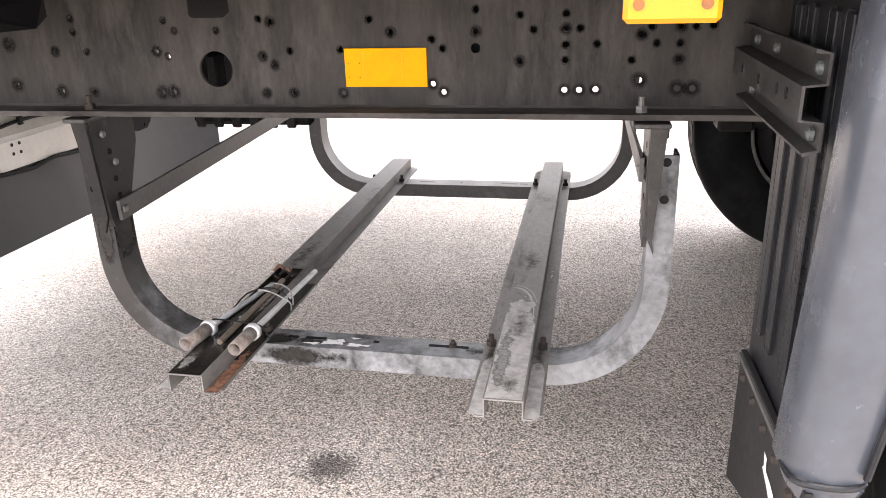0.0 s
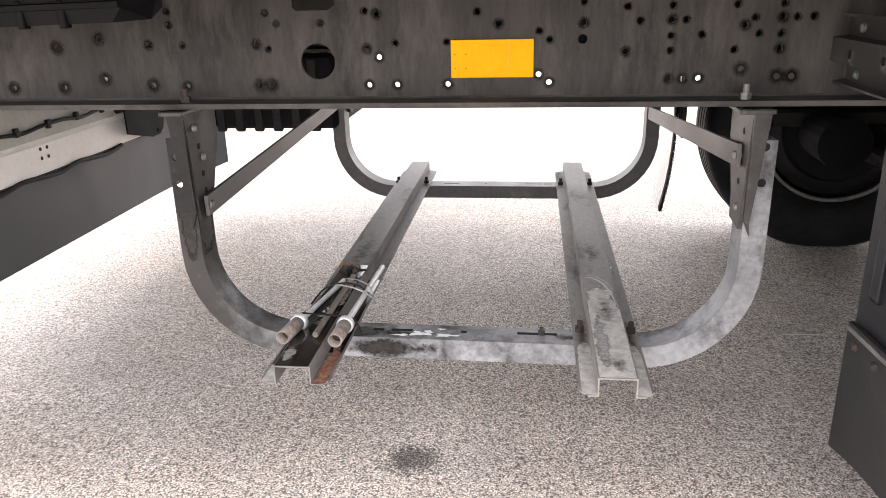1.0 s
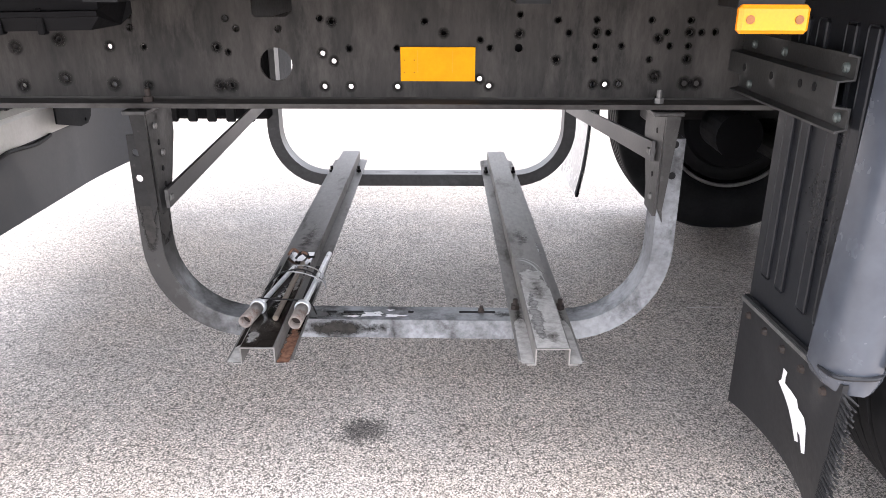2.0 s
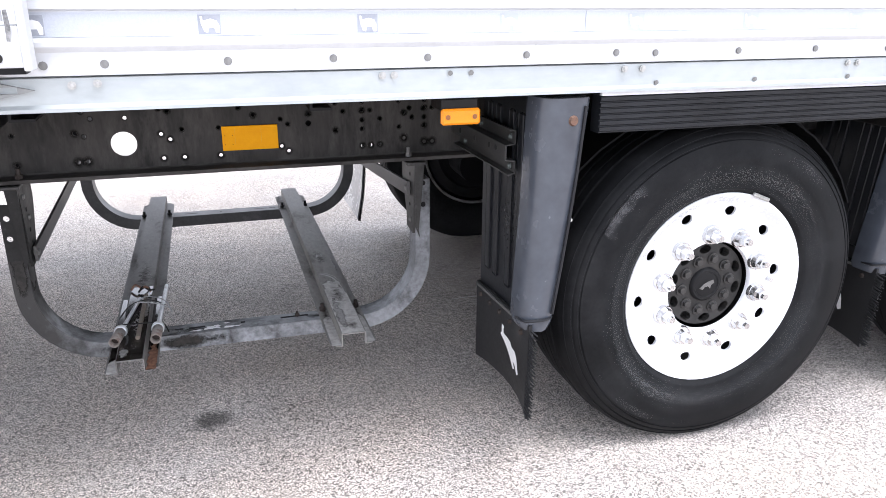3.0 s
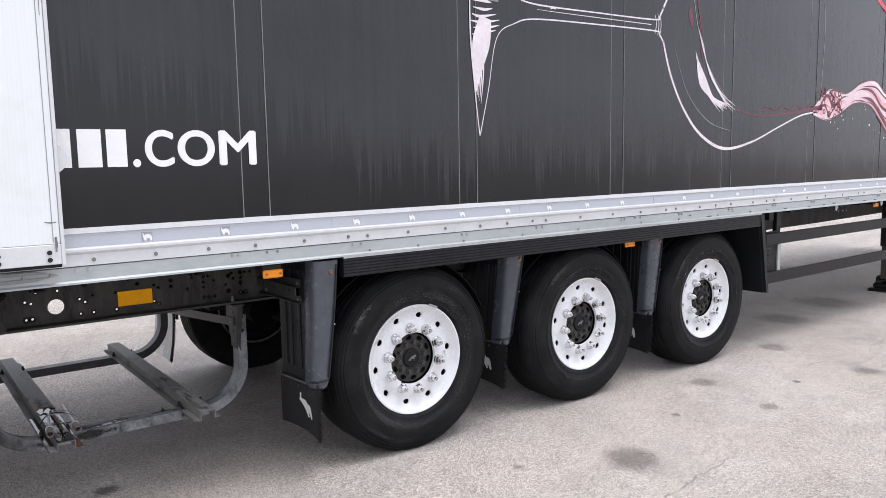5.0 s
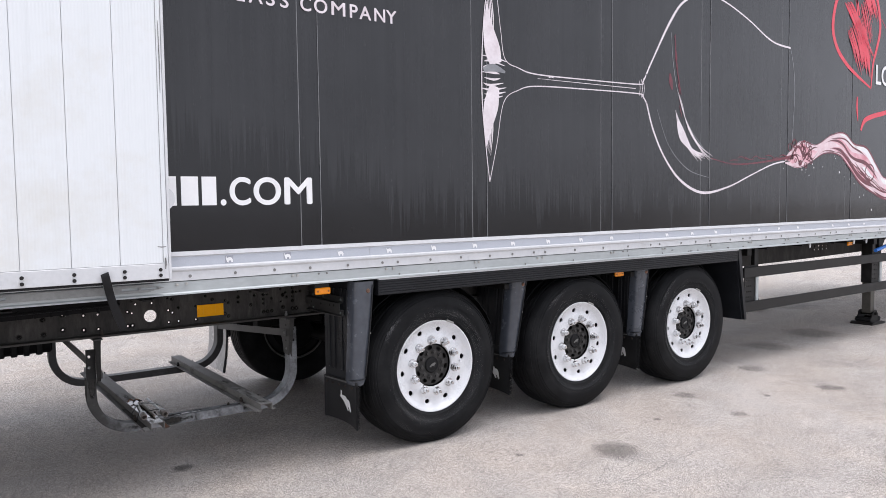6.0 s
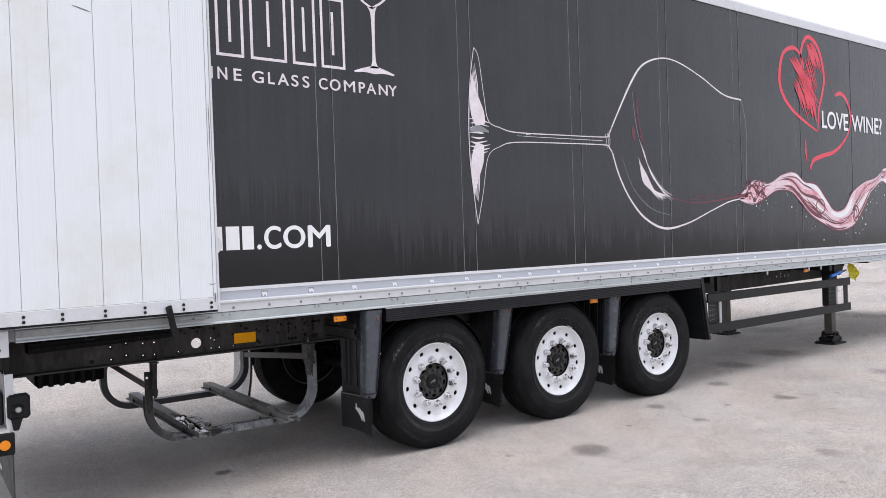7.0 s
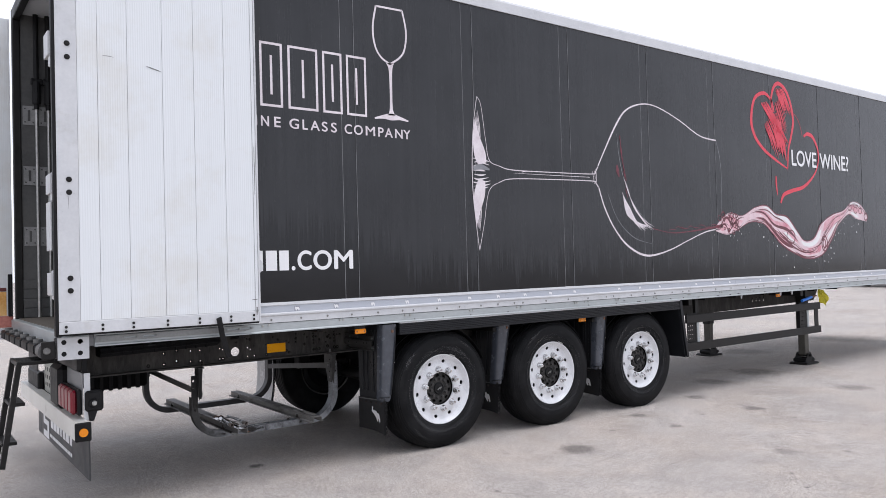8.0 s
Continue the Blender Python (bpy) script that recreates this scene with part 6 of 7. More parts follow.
# oil on the frame's front and on its upper leg
OIL = blot("black_oil_film", (0.007, 0.0065, 0.006), (0.024, 0.022, 0.020), 0.35, 40, 1.0, spec=0.3, soft=0.30, cover=0.56, centre=(0.25, 0.5, 0.5))
patch("oil_stain", ((-1.62, 0.5872, 0.2710), (-1.36, 0.5826, 0.2710), (-1.36, 0.5826, 0.3178), (-1.62, 0.5872, 0.3178)), OIL, near_u, "black oil film")
LEG_OIL = blot("oily_leg_film", (0.008, 0.0075, 0.007), (0.026, 0.024, 0.022), 0.45, 30, 0.7, spec=0.25, soft=0.20, cover=0.60, centre=(0.5, 0.5, 0.95))
patch("oil_stain", ((-1.962, 0.5942, 0.40), (-1.914, 0.5934, 0.40), (-1.914, 0.5934, 0.598), (-1.962, 0.5942, 0.598)), LEG_OIL, near_u)
patch("oil_stain", ((-1.9134, 0.596, 0.40), (-1.9134, 0.668, 0.40), (-1.9134, 0.668, 0.598), (-1.9134, 0.596, 0.598)), LEG_OIL, near_u)
on_top("oil_stain", -1.60, -1.50, 0.588, 0.642, 0.3186, OIL, near_u)
# greasy patches on the near frame beside the bars
for x0, x1 in ((-1.60, -1.36), (-1.17, -1.06), (-1.84, -1.70)):
    on_top("dark_stain", x0, x1, 0.586, 0.642, 0.3184, GRIME, near_u)
    turn = [0.584 + 0.011 - 0.022 * (x + 1.962) / 1.227 - 0.0006 for x in (x0 + 0.02, x1 + 0.06)]
    patch("dark_stain", ((x0 + 0.02, turn[0], 0.272), (x1 + 0.06, turn[1], 0.272), (x1 + 0.06, turn[1], 0.318), (x0 + 0.02, turn[0], 0.318)), GRIME, near_u)

SLEEVE = surface("rusty_grey_sleeve", (0.16, 0.13, 0.11), (0.34, 0.31, 0.29), 0.55, 0.3, 22, 120, 0.2, dirt=(0.11, 0.055, 0.03), dirt_scale=30, dirt_at=(0.5, 0.65))
# ---- tubes tied on the bar: loose things ----
TOP = 0.3182 + HAT_H + 0.0014


def tied_tube(name, a, b, r, collar, material, label):
    a, b = Vector(a), Vector(b)
    d = (b - a).normalized()
    ob = thing(name, a, label, "tube", "tubes tied on the carrier bar")

    def local(bm):
        bmesh.ops.translate(bm, vec=-a, verts=bm.verts)
        return bm

    bm = bmesh.new()
    rod(bm, a, b, r, None, 14)
    part("shaft", local(bm), material, ob)
    if collar:
        m = a.copy()
        bm = bmesh.new()
        prof = [(collar, -0.055), (collar, 0.02), (collar * 0.84, 0.02), (collar * 0.84, -0.055)]
        lathe(prof, 18, True, bm)
        bmesh.ops.transform(bm, matrix=Matrix.Translation(m) @ d.to_track_quat("Y", "Z").to_matrix().to_4x4(), verts=bm.verts)
        part("sleeve", local(bm), SLEEVE, ob, "open rusty tube sleeve")
        # a dark disc stands in for the shade inside the open sleeve
        bm = bmesh.new()
        rod(bm, a - d * 0.030, a - d * 0.026, collar * 0.86, None, 16)
        part("bore", local(bm), RUST_DARK, ob, "dark brown disc for the shaded bore")
        bm = bmesh.new()
        lathe([(collar * 1.24, 0.020), (collar * 1.24, 0.034), (r * 0.9, 0.034), (r * 0.9, 0.020)], 18, True, bm)
        bmesh.ops.transform(bm, matrix=Matrix.Translation(m) @ d.to_track_quat("Y", "Z").to_matrix().to_4x4(), verts=bm.verts)
        part("collar", local(bm), material, ob)
    return ob


tied_tube("steel_tube", (-1.694, 0.515, TOP + 0.0125), (-1.655, 0.800, TOP + 0.0075), 0.0058, 0.0150, TUBE, "thin grey tube with open sleeve tied on the bar")
tied_tube("steel_tube", (-1.588, 0.510, TOP + 0.0125), (-1.576, 0.895, TOP + 0.0085), 0.0068, 0.0150, TUBE, "white scuffed tube with rusty sleeve tied on the bar")
tied_tube("steel_tube", (-1.641, 0.492, TOP + 0.0072), (-1.638, 0.830, TOP + 0.0072), 0.0065, 0, surface("rusty_dark_tube", (0.10, 0.075, 0.055), (0.24, 0.20, 0.16), 0.6, 0.3, 16, 120, 0.2), "dark rusty tube tied on the bar")
CORD = surface("grey_cord", (0.20, 0.20, 0.20), (0.38, 0.38, 0.37), 0.6, 0, 30, 150, 0.1)
U, V = TOP + 0.019, TOP + 0.023
for line, w, mat, text in (
        ([(-1.718, 0.56, TOP - 0.02), (-1.70, 0.565, U), (-1.653, 0.569, U), (-1.61, 0.556, V), (-1.573, 0.552, U), (-1.560, 0.56, TOP - 0.015)], 0.0020, BLACK, "thin black tie wire round the tubes"),
        ([(-1.712, 0.70, TOP - 0.015), (-1.68, 0.715, U), (-1.64, 0.745, V), (-1.60, 0.735, U), (-1.565, 0.70, TOP + 0.01)], 0.0020, BLACK, "thin black tie wire round the tubes"),
        ([(-1.70, 0.745, TOP - 0.01), (-1.672, 0.735, U), (-1.63, 0.725, V), (-1.59, 0.700, V), (-1.562, 0.690, TOP + 0.012), (-1.553, 0.67, TOP + 0.004)], 0.0018, CORD, "grey cord tied across the tubes"),
        ([(-1.645, 0.79, TOP + 0.016), (-1.615, 0.768, V), (-1.585, 0.742, V), (-1.566, 0.715, TOP + 0.016), (-1.558, 0.695, TOP + 0.006)], 0.0018, CORD, "grey cord tied across the tubes"),
        ([(-1.69, 0.895, TOP + 0.004), (-1.675, 0.900, TOP + 0.020), (-1.655, 0.885, TOP + 0.012), (-1.640, 0.870, TOP + 0.022), (-1.625, 0.862, TOP + 0.006)], 0.0038, RUST, "rusty wire knot on the bar"),
        ([(-1.665, 0.870, TOP + 0.003), (-1.650, 0.880, TOP + 0.018), (-1.632, 0.860, TOP + 0.014), (-1.615, 0.872, TOP + 0.008)], 0.0032, BLACK, "black wire knot on the bar"),
        ([(-1.640, 0.845, TOP + 0.004), (-1.628, 0.860, TOP + 0.016), (-1.640, 0.880, TOP + 0.018), (-1.66, 0.868, TOP + 0.010)], 0.0026, BLACK, "black wire knot on the bar")):
    wire = part("tie_wire", tube(smooth_line(line, 5), w), mat, None)
    tagged(wire, text, "wire", "tie wires on the bar")

# ---- wheels ----
def flat_foot(bm):
    for v in bm.verts:
        if v.co.z < -(HUB_Z - 0.001):
            v.co.z = -(HUB_Z - 0.001)


def make_wheel(turn):
    """A wheel with its outer face towards -y, at the origin; turn: the rim's turn in radians."""
    w = 0.355
    hub_bm = lathe([(0.02, 0.112), (0.132, 0.112), (0.1375, 0.118), (0.1375, 0.30), (0.02, 0.30)], 40, True)
    wheel = part("wheel", hub_bm, HUB, trailer, "trailer wheel with white rim and worn black tyre")
    prof = [(0.286, 0.045), (0.296, 0.030), (0.307, 0.0225), (0.309, 0.0195), (0.314, 0.0172), (0.316, 0.0180), (0.335, 0.0105), (0.350, 0.0056), (0.352, 0.0042), (0.359, 0.0032), (0.361, 0.0038), (0.385, 0.0), (0.400, 0.0004), (0.418, 0.0030), (0.440, 0.0078), (0.449, 0.0105), (0.4505, 0.0145), (0.4535, 0.0155), (0.455, 0.0135),
            (0.466, 0.0190), (0.4675, 0.0235), (0.4705, 0.0245), (0.472, 0.0220), (0.483, 0.0310), (0.4845, 0.0360), (0.4875, 0.0378), (0.489, 0.0365), (0.495, 0.048), (0.500, 0.060)]
    for k in range(5):
        y = 0.085 + 0.042 * k
        prof += [(0.503 + 0.003 * (k > 0), y), (0.493, y + 0.002), (0.493, y + 0.009), (0.505, y + 0.011)]
    prof += [(0.503, w - 0.062), (0.495, w - 0.048), (0.480, w - 0.03), (0.440, w - 0.008), (0.385, w), (0.32, w - 0.02), (0.286, w - 0.05)]
    bm = lathe(prof, 96, True)
    flat_foot(bm)
    smooth(part("tyre", bm, RUBBER, wheel, "worn black tyre"), 50)
    bm = bmesh.new()
    for a0 in (20, 140, 262):
        for k in range(11):
            a = radians(a0 + 2.3 * k)
            c, s = math.cos(a), math.sin(a)
            r0, r1 = 0.322, 0.344 + 0.006 * (k % 3)
            vs = [bm.verts.new((r * c - e * s, 0.0095 + 0.012 * (0.35 - r) / 0.03 + d, r * s + e * c)) for r, e, d in ((r0, -0.003, 0.001), (r1, -0.003, 0.0), (r1, 0.003, 0.0), (r0, 0.003, 0.001))]
            bm.faces.new(vs)
            ex = bmesh.ops.extrude_face_region(bm, geom=[f for f in vs[0].link_faces])
            bmesh.ops.translate(bm, vec=(0, -0.0035, 0), verts=[e for e in ex["geom"] if isinstance(e, bmesh.types.BMVert)])
    part("sidewall_relief", bm, RUBBER, wheel, "moulded relief of the tyre")
    # rim dish with real vent holes

    def dish(r):
        tab = [(0.139, 0.060), (0.142, 0.054), (0.185, 0.053), (0.205, 0.060), (0.232, 0.066), (0.254, 0.060), (0.270, 0.046), (0.280, 0.035), (0.288, 0.027), (0.295, 0.027), (0.298, 0.034)]
        return float(np.interp(r, [a for a, _ in tab], [b for _, b in tab]))

    from mathutils.geometry import delaunay_2d_cdt
    pts, faces, vents = [], [], []

    def ring(loop):
        vents.append(list(loop))
        faces.append(list(range(len(pts), len(pts) + len(loop))))
        pts.extend(Vector(p) for p in loop)

    ring(circle(0, 0, 0.298, 72))
    vents.clear()
    ring(circle(0, 0, 0.139, 72))
    for k in range(10):
        a = math.tau * (k + 0.5) / 10 + turn
        c, s = math.cos(a), math.sin(a)
        ring([(c * (0.235 + 0.0150 * math.cos(b)) - s * 0.0185 * math.sin(b), s * (0.235 + 0.0150 * math.cos(b)) + c * 0.0185 * math.sin(b)) for b in [i * math.tau / 14 for i in range(14)]])
    for r in (0.142, 0.185, 0.205, 0.2545, 0.262, 0.270, 0.276, 0.280, 0.288, 0.295):
        pts.extend(Vector(p) for p in circle(0, 0, r, 72))
    v, _, tri, *_ = delaunay_2d_cdt(pts, [], faces, 1, 1e-6)
    tri = outside_holes(v, tri, vents)
    bm = bmesh.new()
    vs = [bm.verts.new((p.x, dish(p.length), p.y)) for p in v]
    for t in tri:
        bm.faces.new([vs[i] for i in t])
    ex = bmesh.ops.extrude_face_region(bm, geom=bm.faces[:])
    bmesh.ops.translate(bm, vec=(0, 0.008, 0), verts=[e for e in ex["geom"] if isinstance(e, bmesh.types.BMVert)])
    smooth(part("rim", bm, RIM_WHITE, wheel, "white painted steel rim"), 45)
    bm = lathe([(0.284, 0.075), (0.288, 0.15), (0.27, 0.20), (0.27, 0.30), (0.15, 0.30), (0.15, 0.20), (0.26, 0.15), (0.28, 0.10)], 48, True)
    part("rim_well", bm, BLACK, wheel)
    bm = lathe([(0.284, w - 0.050), (0.299, w - 0.046), (0.300, w - 0.039), (0.292, w - 0.037), (0.284, w - 0.042)], 64, True)
    part("inner_rim_edge", bm, DULL_BOLT, wheel, "dirty inner rim edge")
    bm = lathe([(0.10, w - 0.10), (0.215, w - 0.09), (0.222, w - 0.06), (0.205, w - 0.03), (0.12, w - 0.02), (0.10, w - 0.05)], 40, True)
    smooth(part("brake_drum", bm, DEEP_BLACK, wheel, "black brake drum"))
    # nuts
    nut = None
    for k in range(10):
        a = math.tau * k / 10 + turn
        m = pose(0.1675 * math.cos(a), -0.018, 0.1675 * math.sin(a), 0, 27 * k, 0)
        if nut is None:
            bm = bmesh.new()
            rod(bm, (0, 0.072, 0), (0, 0.062, 0), 0.030, 0.028, 18)
            n0 = len(bm.faces)
            rod(bm, (0, 0.062, 0), (0, 0.047, 0), 0.0255, 0.021, 18)

            rod(bm, (0, 0.047, 0), (0, 0.031, 0), 0.0175, 0.0165, 6)
            rod(bm, (0, 0.031, 0), (0, 0.020, 0), 0.0115, 0.0095, 10)
            bm.faces.ensure_lookup_table()
            for f in bm.faces[n0:]:
                f.material_index = 1
            nut = part("wheel_nut", bm, [RIM_WHITE, CHROME], wheel)
            nut.matrix_basis = m
        else:
            share("wheel_nut", nut, wheel, m)
    # hub face: flange bolts and cap
    bolt = None
    for k in range(10):
        a = math.tau * (k + 0.5) / 10 + turn
        m = pose(0.082 * math.cos(a), 0.012, 0.082 * math.sin(a))
        if bolt is None:
            bm = bmesh.new()
            rod(bm, (0, 0.084, 0), (0, 0.061, 0), 0.0185, 0.0175, 12)
            rod(bm, (0, 0.061, 0), (0, 0.052, 0), 0.0135, 0.0110, 6)
            bolt = part("hub_bolt", bm, HUB_BOLT, wheel)
            bolt.matrix_basis = m
        else:
            share("hub_bolt", bolt, wheel, m)
    face = pierced(circle(0, 0, 0.131, 48), [[(math.cos(a) * (0.112 + 0.0135 * math.cos(b)) - math.sin(a) * 0.0200 * math.sin(b), math.sin(a) * (0.112 + 0.0135 * math.cos(b)) + math.cos(a) * 0.0200 * math.sin(b)) for b in [i * math.tau / 12 for i in range(12)]] for a in [math.tau * k / 10 + turn for k in range(10)]], 0.078, 0.108)
    part("hub_flange", face, HUB, wheel, "grimy hub flange with notches")
    bm = lathe([(0.005, 0.069), (0.038, 0.070), (0.040, 0.067), (0.047, 0.067), (0.053, 0.073), (0.056, 0.108), (0.005, 0.108)], 32, True)
    smooth(part("hub_cap", bm, BLACK, wheel, "black hub cap"), 40)
    bm = bmesh.new()
    bm.faces.new([bm.verts.new((x * 1.15, 0.0675, z * 1.15)) for x, z in ((-0.022, -0.009), (-0.009, 0.003), (0.003, 0.009), (0.019, 0.013), (0.022, 0.004), (0.013, -0.002), (0.012, -0.012), (0.004, -0.004), (-0.006, -0.006), (-0.010, -0.013))])
    part("emblem", bm, DULL_BOLT, wheel)
    bm = bmesh.new()
    rod(bm, (0.215, 0.07, 0.0), (0.205, 0.035, 0.005), 0.007, None, 8)
    part("valve", bm, CHROME, wheel)
    part("rim_weight", boxes((-0.03, 0.03, 0.016, 0.028, 0.292, 0.304), bevel=0.003), ZINC, wheel).matrix_basis = pose(0, 0, 0, 0, 22, 0)
    return wheel


wheel = make_wheel(-0.2)
WHEEL_Y = 0.048
wheel.matrix_basis = pose(0, WHEEL_Y, HUB_Z)
SCUFF = blot("grey_kerb_scuff", (0.045, 0.045, 0.047), (0.09, 0.09, 0.093), 0.7, 30, 1.1, soft=0.5, cover=0.40)
DUST_RING = blot("dust_round_the_rim", (0.026, 0.027, 0.029), (0.040, 0.041, 0.043), 0.8, 5, 0.6, soft=0.6, cover=0.62)
DUSTY = blot("dusty_sidewall", (0.035, 0.035, 0.036), (0.06, 0.06, 0.061), 0.75, 12, 0.8, soft=0.5, cover=0.45)
copy_thing(wheel, pose(AXLES[2], WHEEL_Y, HUB_Z))
make_wheel(0.11).matrix_basis = pose(AXLES[1], WHEEL_Y, HUB_Z)
for x in AXLES:
    copy_thing(wheel, pose(x, WIDE - WHEEL_Y, HUB_Z, 0, 0, 180))
    bm = bmesh.new()
    rod(bm, (x, 0.30, HUB_Z), (x, WIDE - 0.30, HUB_Z), 0.065, None, 20)
    axle = part("axle", bm, DARK_STEEL, trailer, "dark steel axle tube")
    for y in (0.62, FAR_Y - 0.03):
        bm = boxes((x - 0.42, x + 0.10, y - 0.05, y + 0.05, HUB_Z + 0.06, HUB_Z + 0.12), bevel=0.01)
        part("trailing_arm", bm, DARK_STEEL, axle)
        bm = bmesh.new()
        rod(bm, (x + 0.16, y, HUB_Z + 0.10), (x + 0.16, y, 0.828), 0.10, 0.11, 20)
        part("air_spring", bm, BLACK, axle)
        part("hanger", boxes((x - 0.47, x - 0.35, y - 0.06, y + 0.06, HUB_Z + 0.05, 0.828), bevel=0.01), DARK_STEEL, axle)
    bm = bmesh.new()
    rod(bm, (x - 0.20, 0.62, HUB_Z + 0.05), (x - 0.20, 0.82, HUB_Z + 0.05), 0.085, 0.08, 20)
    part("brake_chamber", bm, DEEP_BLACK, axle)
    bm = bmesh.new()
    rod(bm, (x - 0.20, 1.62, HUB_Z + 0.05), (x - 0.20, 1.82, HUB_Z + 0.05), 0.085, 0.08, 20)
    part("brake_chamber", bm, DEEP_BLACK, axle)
    # fender sheets over the tyres
    for y0, y1 in ((0.17, 0.44), (WIDE - 0.44, WIDE - 0.17)):
        bm = bmesh.new()
        prev = None
        for k in range(15):
            a = math.radians(22 + 136 * k / 14)
            row = [bm.verts.new((x + r * math.cos(a), y, HUB_Z + r * math.sin(a) * 0.93)) for r, y in ((0.575, y0), (0.575, y1), (0.581, y1), (0.581, y0))]
            if prev:
                for i in range(4):
                    bm.faces.new((prev[i], prev[(i + 1) % 4], row[(i + 1) % 4], row[i]))
            else:
                bm.faces.new(row)
            prev = row
        bm.faces.new(prev[::-1])
        part("fender", bm, DEEP_BLACK, trailer, "black plastic wheel fender")


# rubbed places on the sidewalls
for x, a0, a1, r0, r1, mat in ((AXLES[0], 120, 165, 0.400, 0.462, SCUFF), (AXLES[0], 20, 110, 0.33, 0.44, DUSTY), (AXLES[0], 190, 290, 0.34, 0.45, DUSTY), (AXLES[1], 95, 150, 0.36, 0.455, DUSTY), (AXLES[2], 110, 170, 0.36, 0.455, DUSTY), (AXLES[0], 0, 360, 0.30, 0.40, DUST_RING), (AXLES[1], 0, 360, 0.30, 0.39, DUST_RING), (AXLES[2], 0, 360, 0.30, 0.39, DUST_RING)):
    bm, prev = bmesh.new(), None
    for k in range(37):
        a = radians(a0 + (a1 - a0) * k / 36)
        here = [bm.verts.new((x + r * math.cos(a), WHEEL_Y - 0.0030 + float(np.interp(r, [0.32, 0.35, 0.385, 0.415, 0.440, 0.464], [0.016, 0.006, 0.0, 0.001, 0.007, 0.018])), HUB_Z + r * math.sin(a))) for r in (r0, (r0 * 2 + r1) / 3, (r0 + r1 * 2) / 3, r1)]
        if prev:
            for p, q, u, v in zip(prev, prev[1:], here[1:], here):
                bm.faces.new((p, q, u, v))
        prev = here
    part("sidewall_scuff", bm, mat, trailer, "grey scuff on the tyre's sidewall")

# ---- guards behind each wheel: ribbed board, rounded corner piece, flap with brush edge ----
def wheel_guard(x, y, top, flip=False, hung=True, lean=0.0, drop=0.0):
    """x: the board's rear face; y: the outer face; lean: how far its foot stands inwards; drop: how far it hangs lower."""
    def turn(bm):
        for v in bm.verts:
            f = min(max((top - v.co.z) / (top - 0.472), 0), 1)
            v.co.y += lean * f
            v.co.z -= drop * f
        if flip:
            bmesh.ops.scale(bm, vec=(1, -1, 1), verts=bm.verts)
            bmesh.ops.translate(bm, vec=(0, WIDE, 0), verts=bm.verts)
        return bm
    board = part("wheel_guard", turn(prism([(y + 0.05, 0.470), (y + 0.412, 0.462), (y + 0.412, top - 0.03), (y + 0.05, top)], "x", x - 0.004, x + 0.012)), PLASTIC, trailer, "black moulded plastic wheel guard with rubber flap")
    for yy in (0.11, 0.175, 0.27, 0.335):
        bm = bmesh.new()
        box(bm, x - 0.009, x - 0.003, y + yy, y + yy + 0.036, 0.53, top - 0.05, 0.0055)
        part("rib", turn(bm), PLASTIC, board)
    # corner piece: rounded in plan, wide above, narrow below
    bm = bmesh.new()
    rings = []
    for z, xa, xb in ((top, x - 0.010, x + 0.122), (top - 0.03, x - 0.012, x + 0.120), (0.80, x - 0.020, x + 0.094), (0.57, x - 0.032, x + 0.062), (0.495, x - 0.036, x + 0.052), (0.472, x - 0.026, x + 0.040)):
        plan = [(xa, y + 0.09), (xa, y + 0.045), (xa + 0.006, y + 0.02), (xa + 0.022, y + 0.004), (xa + 0.045, y - 0.002), (xb - 0.012, y + 0.004), (xb - 0.002, y + 0.010), (xb, y + 0.022), (xb, y + 0.09)]
        rings.append([bm.verts.new((a, b, z)) for a, b in plan])
    for r, s in zip(rings, rings[1:]):
        for i in range(len(r)):
            j = (i + 1) % len(r)
            bm.faces.new((r[i], r[j], s[j], s[i]))
    bm.faces.new(rings[0])
    bm.faces.new(rings[-1][::-1])
    smooth(part("corner_piece", turn(bm), CORNER, board, "rounded scuffed plastic corner"), 55)
    edge = [Vector((x + 0.108, y + 0.003, top - 0.02)), Vector((x + 0.094, y + 0.001, 0.90)), Vector((x + 0.070, y - 0.001, 0.70)), Vector((x + 0.046, y - 0.001, 0.52))]
    part("moulded_bead", turn(tube(smooth_line(edge, 4), 0.0045)), PLASTIC, board)
    bead = [Vector((x - 0.034, y + 0.05, 0.500)), Vector((x - 0.030, y + 0.010, 0.504)), Vector((x - 0.008, y - 0.003, 0.506)), Vector((x + 0.030, y - 0.003, 0.506)), Vector((x + 0.050, y + 0.012, 0.506))]
    part("moulded_bead", turn(tube(smooth_line(bead, 4), 0.004)), PLASTIC, board)
    bm = bmesh.new()
    rod(bm, (x + 0.075, y + 0.004, top - 0.055), (x + 0.075, y - 0.006, top - 0.055), 0.015, 0.010, 10)
    part("bolt", turn(bm), RUST, board, "rusty bolt")
    bm = bmesh.new()
    rod(bm, (x + 0.084, y + 0.006, 0.775), (x + 0.084, y - 0.003, 0.775), 0.006, 0.004, 8)
    part("bolt", turn(bm), ZINC, board)
    if not hung:
        return board
    def bow(bm):
        """The rubber bulges towards the wheel between its edges, most at the foot."""
        for v in bm.verts:
            u, f = min(max((v.co.y - y) / 0.408, 0), 1), min(max((0.46 - v.co.z) / 0.26, 0), 1)
            v.co.x += 0.036 * math.sin(math.pi * u) ** 0.8 * f ** 1.3
        return turn(bm)

    grid = {}
    bm = bmesh.new()
    for i in range(13):
        for j in range(9):
            u, w = i / 12, j / 8
